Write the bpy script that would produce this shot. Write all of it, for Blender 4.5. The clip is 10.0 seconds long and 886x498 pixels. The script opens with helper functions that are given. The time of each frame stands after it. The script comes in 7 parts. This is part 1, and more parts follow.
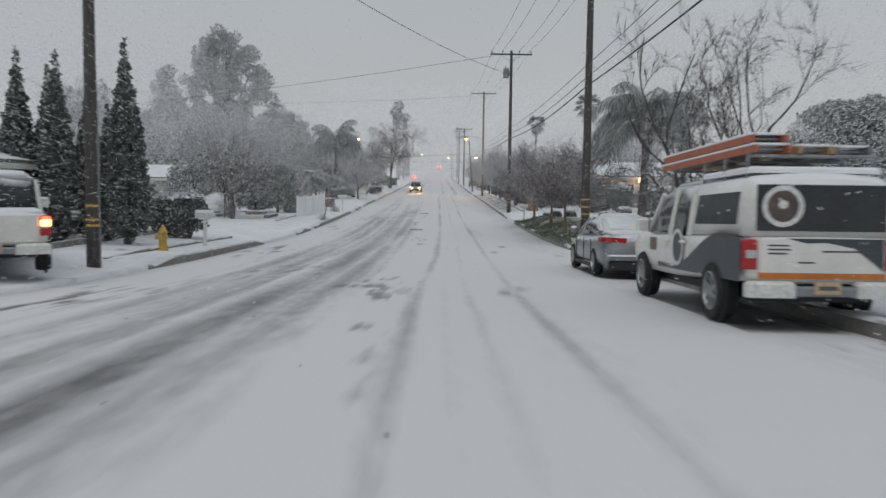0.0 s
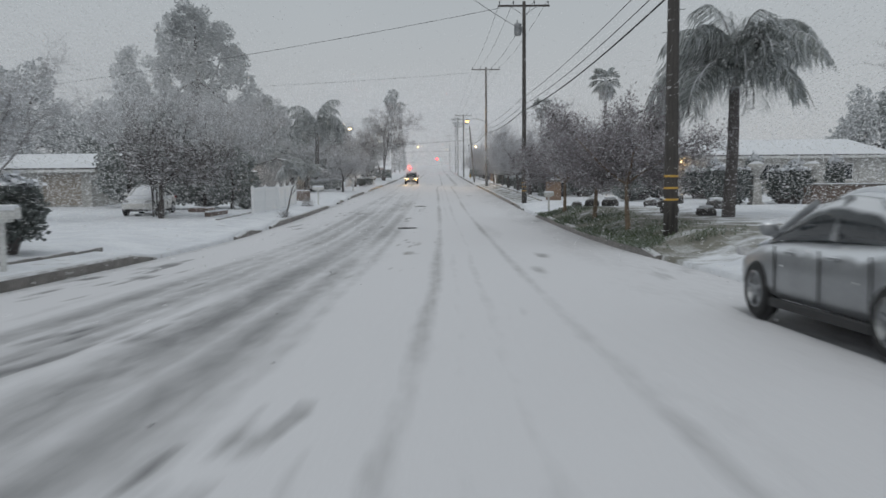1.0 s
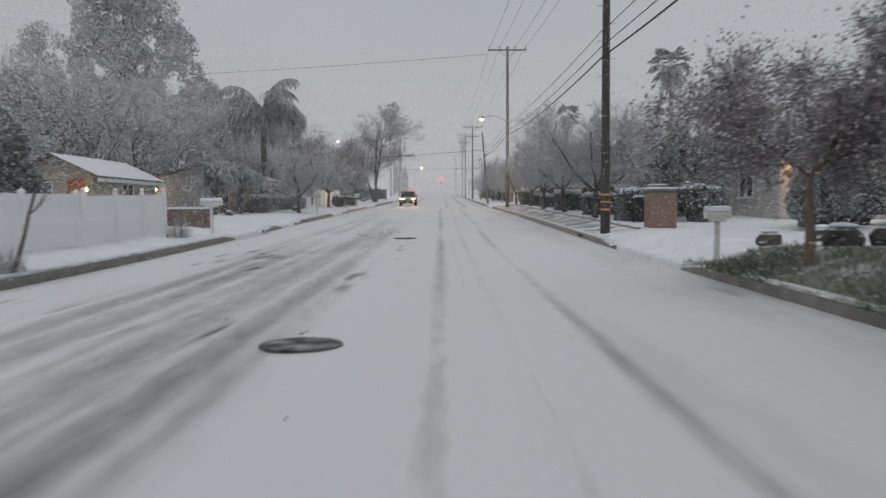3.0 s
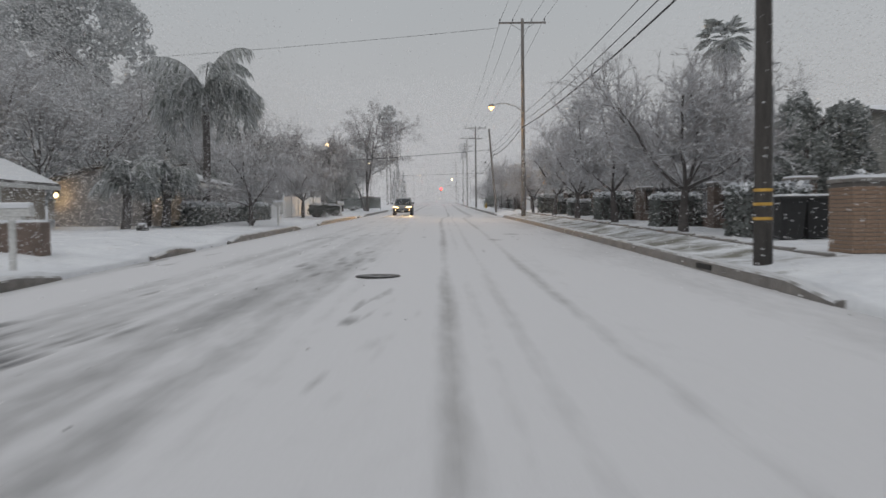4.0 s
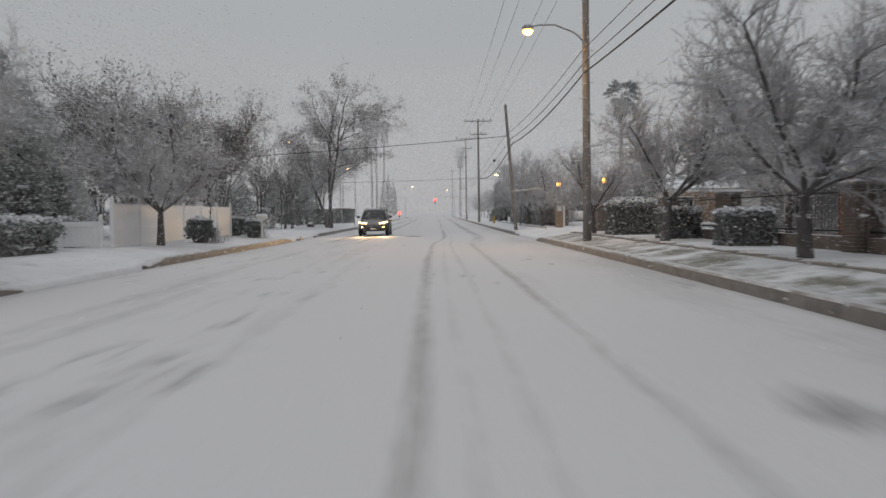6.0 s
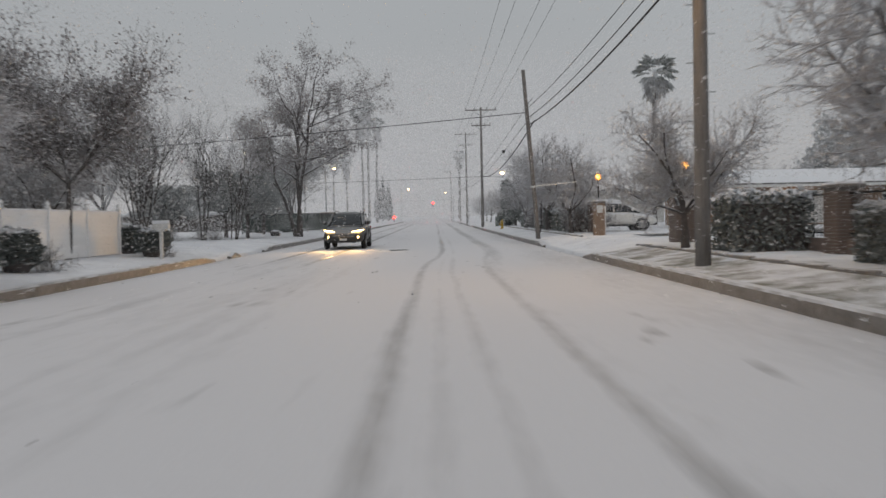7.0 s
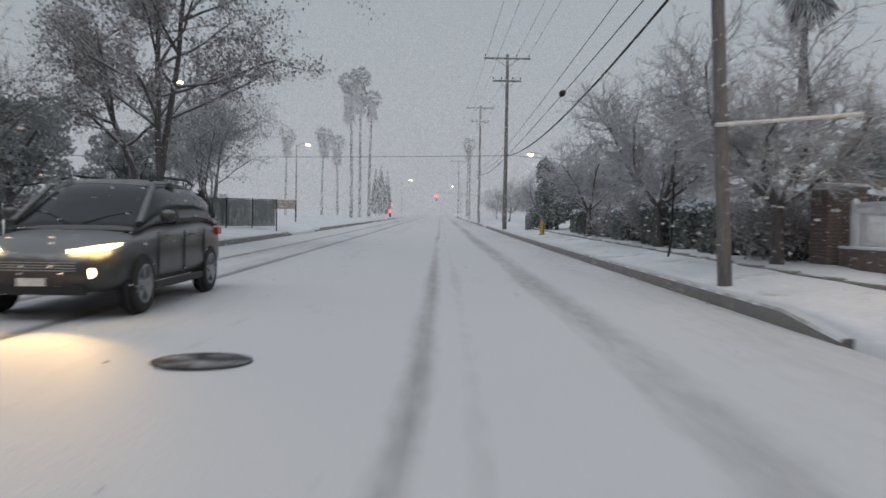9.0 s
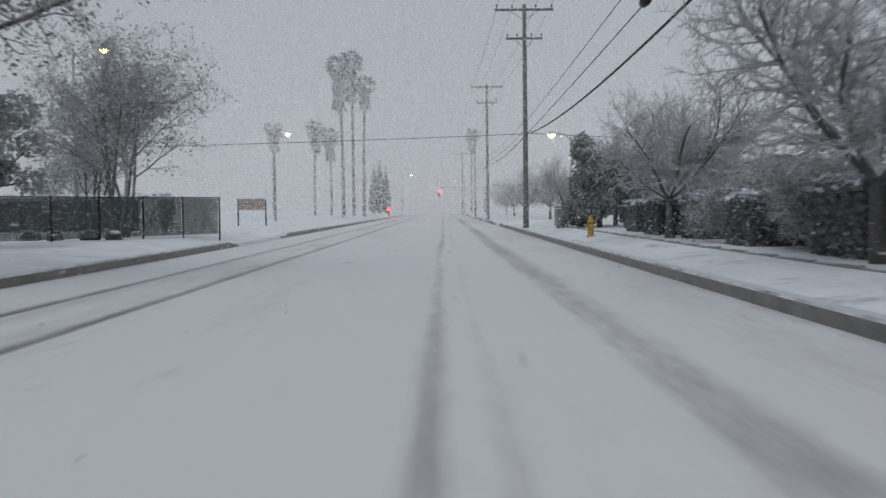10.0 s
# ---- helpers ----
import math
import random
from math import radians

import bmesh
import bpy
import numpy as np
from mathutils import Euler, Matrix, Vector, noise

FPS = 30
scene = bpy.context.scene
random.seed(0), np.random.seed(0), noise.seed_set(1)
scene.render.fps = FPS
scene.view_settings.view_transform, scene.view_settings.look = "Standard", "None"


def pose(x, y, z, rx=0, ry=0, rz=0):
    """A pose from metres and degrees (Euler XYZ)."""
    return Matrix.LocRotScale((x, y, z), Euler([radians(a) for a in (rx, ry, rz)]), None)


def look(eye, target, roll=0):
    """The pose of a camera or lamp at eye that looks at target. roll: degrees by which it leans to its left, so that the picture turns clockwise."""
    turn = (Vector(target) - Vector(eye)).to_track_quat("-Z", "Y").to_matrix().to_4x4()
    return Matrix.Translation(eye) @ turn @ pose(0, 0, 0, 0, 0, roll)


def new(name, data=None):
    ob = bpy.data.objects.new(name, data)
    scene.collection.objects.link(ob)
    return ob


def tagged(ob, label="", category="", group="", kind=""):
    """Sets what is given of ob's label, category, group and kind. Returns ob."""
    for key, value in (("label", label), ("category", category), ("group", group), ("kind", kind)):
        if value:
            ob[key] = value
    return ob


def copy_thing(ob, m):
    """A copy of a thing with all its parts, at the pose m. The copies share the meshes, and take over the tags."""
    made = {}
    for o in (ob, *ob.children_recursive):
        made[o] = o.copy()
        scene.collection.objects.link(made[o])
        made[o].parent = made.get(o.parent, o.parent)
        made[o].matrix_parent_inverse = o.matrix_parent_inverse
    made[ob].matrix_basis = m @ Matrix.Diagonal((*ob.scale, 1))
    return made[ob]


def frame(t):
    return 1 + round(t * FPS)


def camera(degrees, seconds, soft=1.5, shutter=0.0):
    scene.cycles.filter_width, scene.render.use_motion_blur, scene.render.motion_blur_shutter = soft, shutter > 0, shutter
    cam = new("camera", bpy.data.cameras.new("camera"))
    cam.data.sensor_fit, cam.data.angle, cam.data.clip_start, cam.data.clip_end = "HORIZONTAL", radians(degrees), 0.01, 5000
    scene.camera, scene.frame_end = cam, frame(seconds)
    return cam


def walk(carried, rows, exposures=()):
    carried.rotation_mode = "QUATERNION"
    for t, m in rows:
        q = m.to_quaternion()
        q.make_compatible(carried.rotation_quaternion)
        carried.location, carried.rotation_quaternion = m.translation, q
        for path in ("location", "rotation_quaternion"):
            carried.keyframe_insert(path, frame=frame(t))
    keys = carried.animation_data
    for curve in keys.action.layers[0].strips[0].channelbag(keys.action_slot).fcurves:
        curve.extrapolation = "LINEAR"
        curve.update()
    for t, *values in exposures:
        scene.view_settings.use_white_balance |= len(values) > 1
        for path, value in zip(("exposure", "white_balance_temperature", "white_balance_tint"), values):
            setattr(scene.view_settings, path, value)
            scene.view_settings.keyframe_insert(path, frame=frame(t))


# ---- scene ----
cam = camera(58.0, 10.0, soft=1.5, shutter=0.3)
# seconds, eye, heading (left +), tilt (up +), lean (to the left +)
PATH = [
    (0, (-0.370, 0.000, 2.137), -0.41, -4.42, 0.72),
    (0.5, (-0.413, 6.492, 1.887), -0.37, -4.74, -0.09),
    (1, (-0.368, 12.803, 1.605), -0.44, -4.84, -0.52),
    (1.5, (-0.280, 19.156, 1.363), -0.36, -4.69, -0.23),
    (2, (-0.239, 25.581, 1.176), -0.29, -4.27, -0.13),
    (2.5, (-0.155, 31.983, 1.025), -0.17, -3.50, -0.07),
    (4, (-0.284, 51.946, 1.030), -0.13, -2.30, -0.62),
    (4.5, (-0.246, 58.675, 1.088), -0.22, -1.80, -0.76),
    (5, (-0.190, 65.517, 1.189), -0.34, -1.57, -0.87),
    (5.5, (-0.123, 72.440, 1.354), -0.45, -1.51, -0.51),
    (7, (0.125, 93.145, 1.803), -0.58, -1.08, -1.17),
    (7.5, (0.260, 100.177, 1.942), -0.57, -1.08, -1.13),
    (8, (0.399, 107.024, 2.053), -0.50, -1.11, -0.85),
    (8.5, (0.547, 113.733, 2.162), -0.37, -1.13, -0.47),
    (9, (0.595, 120.239, 2.300), -0.24, -1.32, 0.99),
    (9.5, (0.596, 126.633, 2.439), 0.04, -1.58, 1.23),
    (10, (0.571, 132.977, 2.572), 0.06, -1.57, -0.64),
]


def aimed(eye, heading, tilt, lean):
    h, p = radians(heading), radians(tilt)
    ahead = Vector((-math.sin(h) * math.cos(p), math.cos(h) * math.cos(p), math.sin(p)))
    return look(eye, Vector(eye) + ahead, lean)


walk(cam, [(t, aimed(eye, h, p, r)) for t, eye, h, p, r in PATH], exposures=[(0, 0.08, 6500, 9), (1.0, 0.07, 6400, 8), (2.5, 0.04, 6500, 10), (5.5, 0.0, 6700, 11), (7.0, -0.12, 6650, 11), (8.0, -0.18, 6450, 10), (8.7, -0.15, 6500, 10), (9.2, 0.0, 6150, 9), (10, 0.0, 6250, 9)])

# ---- world: a low, dim overcast sky before dusk, snow falling ----
world = bpy.data.worlds.new("world")
scene.world = world
world.use_nodes = True
wn, wl = world.node_tree.nodes, world.node_tree.links
sky = wn.new("ShaderNodeTexSky")
sky.sky_type, sky.sun_disc = "NISHITA", False
sky.sun_elevation, sky.sun_rotation = radians(9), radians(200)
gray = wn.new("ShaderNodeHueSaturation")
gray.inputs["Saturation"].default_value = 0.25
wl.new(sky.outputs[0], gray.inputs["Color"])
dim = wn.new("ShaderNodeMix")
dim.data_type, dim.blend_type = "RGBA", "MULTIPLY"
dim.inputs[0].default_value = 1.0
dim.inputs[7].default_value = (0.10, 0.10, 0.10, 1)
wl.new(gray.outputs[0], dim.inputs[6])
# the cloud deck: a little brighter overhead, as overcast skies are
wc = wn.new("ShaderNodeTexCoord")
sep = wn.new("ShaderNodeSeparateXYZ")
wl.new(wc.outputs["Generated"], sep.inputs[0])
deck = wn.new("ShaderNodeValToRGB")
deck.color_ramp.elements[0].position, deck.color_ramp.elements[0].color = 0.0, (0.440, 0.440, 0.457, 1)
deck.color_ramp.elements[1].position, deck.color_ramp.elements[1].color = 1.0, (0.50, 0.53, 0.56, 1)
mid = deck.color_ramp.elements.new(0.25)
mid.color = (0.400, 0.428, 0.452, 1)
wl.new(sep.outputs[2], deck.inputs[0])
cn = wn.new("ShaderNodeTexNoise")
cn.inputs["Scale"].default_value, cn.inputs["Detail"].default_value = 2.2, 3
wl.new(wc.outputs["Generated"], cn.inputs[0])
cm = wn.new("ShaderNodeMapRange")
cm.inputs[3].default_value, cm.inputs[4].default_value = 0.92, 1.08
wl.new(cn.outputs[0], cm.inputs[0])
cloud = wn.new("ShaderNodeMix")
cloud.data_type, cloud.blend_type = "RGBA", "MULTIPLY"
cloud.inputs[0].default_value = 1.0
wl.new(deck.outputs[0], cloud.inputs[6])
wl.new(cm.outputs[0], cloud.inputs[7])
both = wn.new("ShaderNodeMix")
both.data_type = "RGBA"
both.inputs[0].default_value = 0.9
wl.new(dim.outputs[2], both.inputs[6])
wl.new(cloud.outputs[2], both.inputs[7])
wl.new(both.outputs[2], wn["Background"].inputs[0])
wn["Background"].inputs[1].default_value = 1.0

sun = new("sun", bpy.data.lights.new("sun", "SUN"))
sun.data.energy, sun.data.angle, sun.data.color = 0.5, radians(40), (1.0, 0.97, 0.94)
sun.matrix_world = look((0, 0, 60), (14, 30, 0))


# ---- materials ----
def mat(name, a, b=None, rough=0.8, metal=0.0, scale=3.0, bump=0.15, snow=0.0, edge=0.35, island=0.0, dust=0.35, fine=0.25, glow=None, stretch=None, thin=0.0):
    """Two-tone noise with fine grain and relief. snow: how much settles on what faces up. island: the share of separate pieces that carry snow."""
    m = bpy.data.materials.new(name)
    m.use_nodes = True
    n, l = m.node_tree.nodes, m.node_tree.links
    p = n["Principled BSDF"]
    b = b or tuple(v * 0.7 for v in a)
    tc = n.new("ShaderNodeTexCoord")
    src = tc.outputs["Object"]
    if stretch:
        mp = n.new("ShaderNodeMapping")
        mp.inputs["Scale"].default_value = stretch
        l.new(src, mp.inputs[0])
        src = mp.outputs[0]
    big, small = n.new("ShaderNodeTexNoise"), n.new("ShaderNodeTexNoise")
    for tex, s, d in ((big, scale, 4), (small, scale * 9, 3)):
        tex.inputs["Scale"].default_value, tex.inputs["Detail"].default_value = s, d
        l.new(src, tex.inputs[0])
    mix = n.new("ShaderNodeMix")
    mix.data_type = "RGBA"
    mix.inputs[6].default_value, mix.inputs[7].default_value = (*a, 1), (*b, 1)
    ramp = n.new("ShaderNodeMapRange")
    ramp.inputs[1].default_value, ramp.inputs[2].default_value = 0.35, 0.65
    l.new(big.outputs[0], ramp.inputs[0])
    l.new(ramp.outputs[0], mix.inputs[0])
    col = mix.outputs[2]
    if fine:
        fr = n.new("ShaderNodeMapRange")
        fr.inputs[1].default_value, fr.inputs[2].default_value = 0.3, 0.7
        fr.inputs[3].default_value, fr.inputs[4].default_value = 1 - fine, 1 + fine * 0.5
        l.new(small.outputs[0], fr.inputs[0])
        mul = n.new("ShaderNodeMix")
        mul.data_type, mul.blend_type = "RGBA", "MULTIPLY"
        mul.inputs[0].default_value = 1.0
        l.new(col, mul.inputs[6])
        l.new(fr.outputs[0], mul.inputs[7])
        col = mul.outputs[2]
    if snow or island:
        geo = n.new("ShaderNodeNewGeometry")
        if island:
            fac = n.new("ShaderNodeMath")
            fac.operation = "LESS_THAN"
            l.new(geo.outputs["Random Per Island"], fac.inputs[0])
            fac.inputs[1].default_value = island
            soft = n.new("ShaderNodeMath")
            soft.operation = "MULTIPLY"
            l.new(fac.outputs[0], soft.inputs[0])
            soft.inputs[1].default_value = dust
            out = soft.outputs[0]
        if snow:
            sp = n.new("ShaderNodeSeparateXYZ")
            l.new(geo.outputs["Normal"], sp.inputs[0])
            ad = n.new("ShaderNodeMath")
            ad.operation = "MULTIPLY_ADD"
            l.new(big.outputs[0], ad.inputs[0])
            ad.inputs[1].default_value = 0.9
            l.new(sp.outputs[2], ad.inputs[2])
            sm = n.new("ShaderNodeMapRange")
            sm.inputs[1].default_value, sm.inputs[2].default_value = edge + 0.4, edge + 0.65
            sm.inputs[4].default_value = snow
            l.new(ad.outputs[0], sm.inputs[0])
            if island:
                mx = n.new("ShaderNodeMath")
                mx.operation = "MAXIMUM"
                l.new(out, mx.inputs[0])
                l.new(sm.outputs[0], mx.inputs[1])
                out = mx.outputs[0]
            else:
                out = sm.outputs[0]
        sx = n.new("ShaderNodeMix")
        sx.data_type = "RGBA"
        sx.inputs[7].default_value = (0.80, 0.82, 0.85, 1)
        l.new(out, sx.inputs[0])
        l.new(col, sx.inputs[6])
        col = sx.outputs[2]
    l.new(col, p.inputs["Base Color"])
    p.inputs["Roughness"].default_value, p.inputs["Metallic"].default_value = rough, metal
    if bump:
        bp = n.new("ShaderNodeBump")
        bp.inputs["Strength"].default_value, bp.inputs["Distance"].default_value = min(1.0, bump * 2), 0.03
        l.new(small.outputs[0], bp.inputs["Height"])
        l.new(bp.outputs[0], p.inputs["Normal"])
    if thin:
        # leaves let some light through; on twigs too, to lift dark crowns as haze would
        tr, mx = n.new("ShaderNodeBsdfTranslucent"), n.new("ShaderNodeMixShader")
        mx.inputs[0].default_value = thin
        l.new(col, tr.inputs[0])
        l.new(p.outputs[0], mx.inputs[1])
        l.new(tr.outputs[0], mx.inputs[2])
        l.new(mx.outputs[0], n["Material Output"].inputs[0])
    if glow:
        p.inputs["Emission Color"].default_value, p.inputs["Emission Strength"].default_value = (*glow[0], 1), glow[1]
    return m


SNOW_CAP = mat("snow_cap", (0.84, 0.86, 0.89), (0.76, 0.78, 0.82), 0.7, scale=5, bump=0.3, fine=0.05)
CONCRETE = mat("concrete", (0.24, 0.225, 0.21), (0.15, 0.14, 0.13), 0.42, scale=2, bump=0.3, snow=0.75, edge=0.6)
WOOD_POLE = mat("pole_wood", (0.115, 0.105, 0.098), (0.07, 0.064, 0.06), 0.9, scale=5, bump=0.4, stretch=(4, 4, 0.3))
WOOD_HAZE = mat("haze_pale_pole_wood", (0.27, 0.255, 0.245), (0.19, 0.178, 0.17), 0.9, scale=5, bump=0.4, stretch=(4, 4, 0.3))
STEEL = mat("galvanised_steel", (0.33, 0.34, 0.35), (0.25, 0.26, 0.27), 0.45, 0.8, scale=6, bump=0.05)
DARK_METAL = mat("dark_metal", (0.03, 0.03, 0.032), (0.02, 0.02, 0.02), 0.5, 0.6, scale=8, bump=0.05, snow=0.7, edge=0.6)
CABLE = mat("cable_rubber", (0.022, 0.022, 0.024), None, 0.7, scale=8, bump=0.0)
BARK = mat("bark", (0.25, 0.235, 0.23), (0.18, 0.165, 0.16), 0.95, scale=6, bump=0.5, snow=0.9, edge=0.1)
BARK_DARK = mat("dark_bark", (0.16, 0.145, 0.14), (0.11, 0.10, 0.097), 0.95, scale=6, bump=0.5, snow=0.8, edge=0.25)
BARK_WET = mat("wet_bark", (0.115, 0.105, 0.10), (0.075, 0.068, 0.066), 0.85, scale=6, bump=0.5, snow=0.55, edge=0.5)
BARK_TAN = mat("tan_bark", (0.30, 0.235, 0.165), (0.19, 0.145, 0.11), 0.9, scale=7, bump=0.4, snow=0.4, edge=0.6)
# twig, leaf and frond colours are lifted well above natural, imitating haze
TWIG_DARK = mat("grey_brown_twigs", (0.56, 0.54, 0.545), (0.45, 0.43, 0.435), 0.95, scale=9, bump=0.0, thin=0.4, snow=0.92, edge=0.05)
TWIG = mat("snowy_twigs", (0.46, 0.445, 0.445), (0.36, 0.345, 0.345), 0.95, scale=9, bump=0.0, thin=0.4, snow=0.95, edge=0.0)
LEAF_DARK = mat("dull_purple_leaves", (0.34, 0.315, 0.32), (0.26, 0.24, 0.245), 0.8, scale=2, bump=0.0, thin=0.45, island=0.32)
LEAF_PURPLE = mat("dusky_purple_leaves", (0.40, 0.365, 0.38), (0.31, 0.28, 0.295), 0.8, scale=2, bump=0.0, thin=0.5, island=0.2, dust=0.6)
LEAF_GREEN = mat("haze_lifted_green_leaves", (0.36, 0.38, 0.37), (0.28, 0.30, 0.29), 0.8, scale=1.5, bump=0.0, thin=0.45, island=0.14)
LEAF_HEDGE = mat("dark_hedge_leaves", (0.28, 0.30, 0.29), (0.205, 0.222, 0.214), 0.8, scale=1.5, bump=0.0, thin=0.35, island=0.07)
LEAF_LIFTED = mat("haze_lifted_dull_leaves", (0.45, 0.465, 0.46), (0.36, 0.375, 0.37), 0.85, scale=1.5, bump=0.0, thin=0.5, island=0.15, dust=0.4)
# distance haze is put into this pale leaf colour
LEAF_HAZE = mat("haze_grey_leaves", (0.60, 0.615, 0.62), (0.50, 0.515, 0.525), 0.9, scale=0.4, bump=0.0, thin=0.5, island=0.2, dust=0.15)
LEAF_CYPRESS = mat("cypress_foliage", (0.19, 0.21, 0.203), (0.145, 0.162, 0.156), 0.85, scale=1.5, bump=0.0, thin=0.4, island=0.06)
FROND = mat("palm_frond", (0.36, 0.38, 0.365), (0.26, 0.28, 0.27), 0.75, scale=2, bump=0.0, thin=0.45, island=0.42, dust=0.55)
FROND_DRY = mat("dry_palm_frond", (0.36, 0.345, 0.335), (0.27, 0.26, 0.25), 0.9, scale=2, bump=0.0, thin=0.4, island=0.2, snow=0.8, edge=0.0)
GRASS = mat("grass_blades", (0.155, 0.195, 0.12), (0.115, 0.145, 0.095), 0.8, scale=1.5, bump=0.0, island=0.25, thin=0.4)
STUCCO = mat("pale_stucco", (0.50, 0.49, 0.46), (0.42, 0.41, 0.39), 0.9, scale=1.2, bump=0.3)
STUCCO_TAN = mat("tan_stucco", (0.40, 0.36, 0.31), (0.34, 0.30, 0.26), 0.9, scale=1.2, bump=0.3)
STUCCO_GREY = mat("grey_stucco", (0.34, 0.345, 0.355), (0.28, 0.285, 0.295), 0.9, scale=1.2, bump=0.3)
ROOF = mat("snowy_roof", (0.17, 0.16, 0.155), (0.12, 0.115, 0.11), 0.9, scale=2.5, bump=0.3, snow=0.97, edge=0.15)
TRIM = mat("white_trim", (0.72, 0.72, 0.70), (0.62, 0.62, 0.61), 0.6, scale=3, bump=0.05)
VINYL = mat("white_vinyl", (0.87, 0.88, 0.89), (0.82, 0.83, 0.84), 0.45, scale=2, bump=0.03, fine=0.05)
BRICK = mat("brown_brick", (0.38, 0.265, 0.19), (0.29, 0.20, 0.145), 0.9, scale=5, bump=0.4, snow=0.85, edge=0.6)
BRICK_DARK = mat("dark_brick", (0.23, 0.175, 0.15), (0.165, 0.13, 0.11), 0.9, scale=5, bump=0.4, snow=0.85, edge=0.6)
MORTAR = mat("mortar", (0.22, 0.20, 0.18), (0.16, 0.15, 0.14), 0.95, scale=9, bump=0.3, snow=0.85, edge=0.6)
ROCK = mat("boulder", (0.11, 0.105, 0.10), (0.065, 0.062, 0.06), 0.9, scale=3, bump=0.6, snow=0.85, edge=0.62)
WINDOW = mat("window_glass", (0.03, 0.035, 0.04), (0.02, 0.024, 0.028), 0.08, scale=2, bump=0.0)
DOOR = mat("painted_door", (0.34, 0.12, 0.045), (0.27, 0.095, 0.04), 0.5, scale=4, bump=0.1)
YELLOW = mat("yellow_paint", (0.55, 0.36, 0.05), (0.42, 0.27, 0.05), 0.5, scale=7, bump=0.1, snow=0.6, edge=0.7)
REFLECT = mat("reflective_band", (0.70, 0.42, 0.08), (0.55, 0.33, 0.07), 0.4, scale=9, bump=0.0)
RUBBER = mat("tyre_rubber", (0.018, 0.018, 0.019), (0.03, 0.03, 0.03), 0.85, scale=9, bump=0.2)
ALLOY = mat("alloy_rim", (0.42, 0.43, 0.44), (0.30, 0.31, 0.32), 0.35, 0.9, scale=9, bump=0.0)
GLASS_CAR = mat("car_glass", (0.025, 0.03, 0.033), (0.05, 0.055, 0.06), 0.06, scale=1.5, bump=0.0, snow=0.85, edge=0.45)
PAINT_WHITE = mat("white_car_paint", (0.74, 0.73, 0.70), (0.66, 0.65, 0.62), 0.25, scale=2, bump=0.02, snow=0.9, edge=0.4, fine=0.06)
PAINT_GREY = mat("grey_car_paint", (0.30, 0.31, 0.32), (0.25, 0.26, 0.27), 0.28, 0.4, scale=2, bump=0.02, snow=0.95, edge=0.42, fine=0.08)
PAINT_DARK = mat("dark_car_paint", (0.075, 0.075, 0.074), (0.05, 0.05, 0.05), 0.34, 0.3, scale=2, bump=0.03, snow=0.22, edge=0.5, fine=0.15)
BLACK_PLASTIC = mat("black_plastic", (0.022, 0.022, 0.023), None, 0.6, scale=6, bump=0.1)
DECAL = mat("dark_blue_grey_decal", (0.05, 0.065, 0.075), (0.04, 0.05, 0.06), 0.4, scale=3, bump=0.0)
ORANGE = mat("orange_fibreglass", (0.46, 0.135, 0.07), (0.36, 0.11, 0.065), 0.5, scale=5, bump=0.05, snow=0.7, edge=0.5)
LADDER_YELLOW = mat("yellow_fibreglass", (0.50, 0.33, 0.16), (0.42, 0.27, 0.14), 0.5, scale=5, bump=0.05, snow=0.7, edge=0.5)
LENS_RED = mat("red_lens", (0.45, 0.02, 0.025), (0.35, 0.02, 0.02), 0.2, scale=6, bump=0.0)
LENS_CLEAR = mat("clear_lens", (0.6, 0.6, 0.6), None, 0.15, scale=6, bump=0.0)
PLATE = mat("number_plate", (0.55, 0.42, 0.28), (0.5, 0.38, 0.25), 0.5, scale=9, bump=0.0)
BAR_INK = mat("dull_ink", (0.12, 0.12, 0.13), None, 0.6, scale=9, bump=0.0)
MESH_GREEN = mat("green_windscreen_cloth", (0.13, 0.155, 0.145), (0.10, 0.12, 0.112), 0.9, scale=3, bump=0.3)
GREEN_BOX = mat("pale_green_cabinet", (0.30, 0.34, 0.31), (0.25, 0.29, 0.27), 0.6, scale=3, bump=0.1, snow=0.9, edge=0.6)
WARM = mat("warm_lamp", (0.9, 0.7, 0.4), None, 0.5, bump=0, glow=((1.0, 0.55, 0.15), 3.2))
COOL = mat("pale_lamp", (0.9, 0.9, 0.8), None, 0.5, bump=0, glow=((1.0, 0.80, 0.42), 3.0))
RED_LIGHT = mat("red_signal_glow", (0.6, 0.02, 0.015), None, 0.5, bump=0, glow=((1.0, 0.0005, 0.0004), 700.0))
HEADLIGHT = mat("headlight_glow", (0.9, 0.8, 0.6), None, 0.3, bump=0, glow=((1.0, 0.66, 0.26), 9.0))
FAR_LAMP = mat("far_lamp_glow", (0.9, 0.8, 0.6), None, 0.5, bump=0, glow=((1.0, 0.62, 0.26), 16.0))
TAIL_GLOW = mat("lit_tail_lens", (0.8, 0.1, 0.06), None, 0.3, bump=0, glow=((1.0, 0.10, 0.06), 3.0))
LANTERN = mat("amber_lantern_glass", (0.9, 0.5, 0.15), None, 0.4, bump=0, glow=((1.0, 0.40, 0.07), 1.5))
SODIUM = mat("sodium_lamp_glow", (0.9, 0.6, 0.2), None, 0.4, bump=0, glow=((1.0, 0.40, 0.10), 8.0))
AMBER_GLOW = mat("amber_lamp_glow", (0.9, 0.4, 0.1), None, 0.3, bump=0, glow=((1.0, 0.42, 0.10), 7.0))


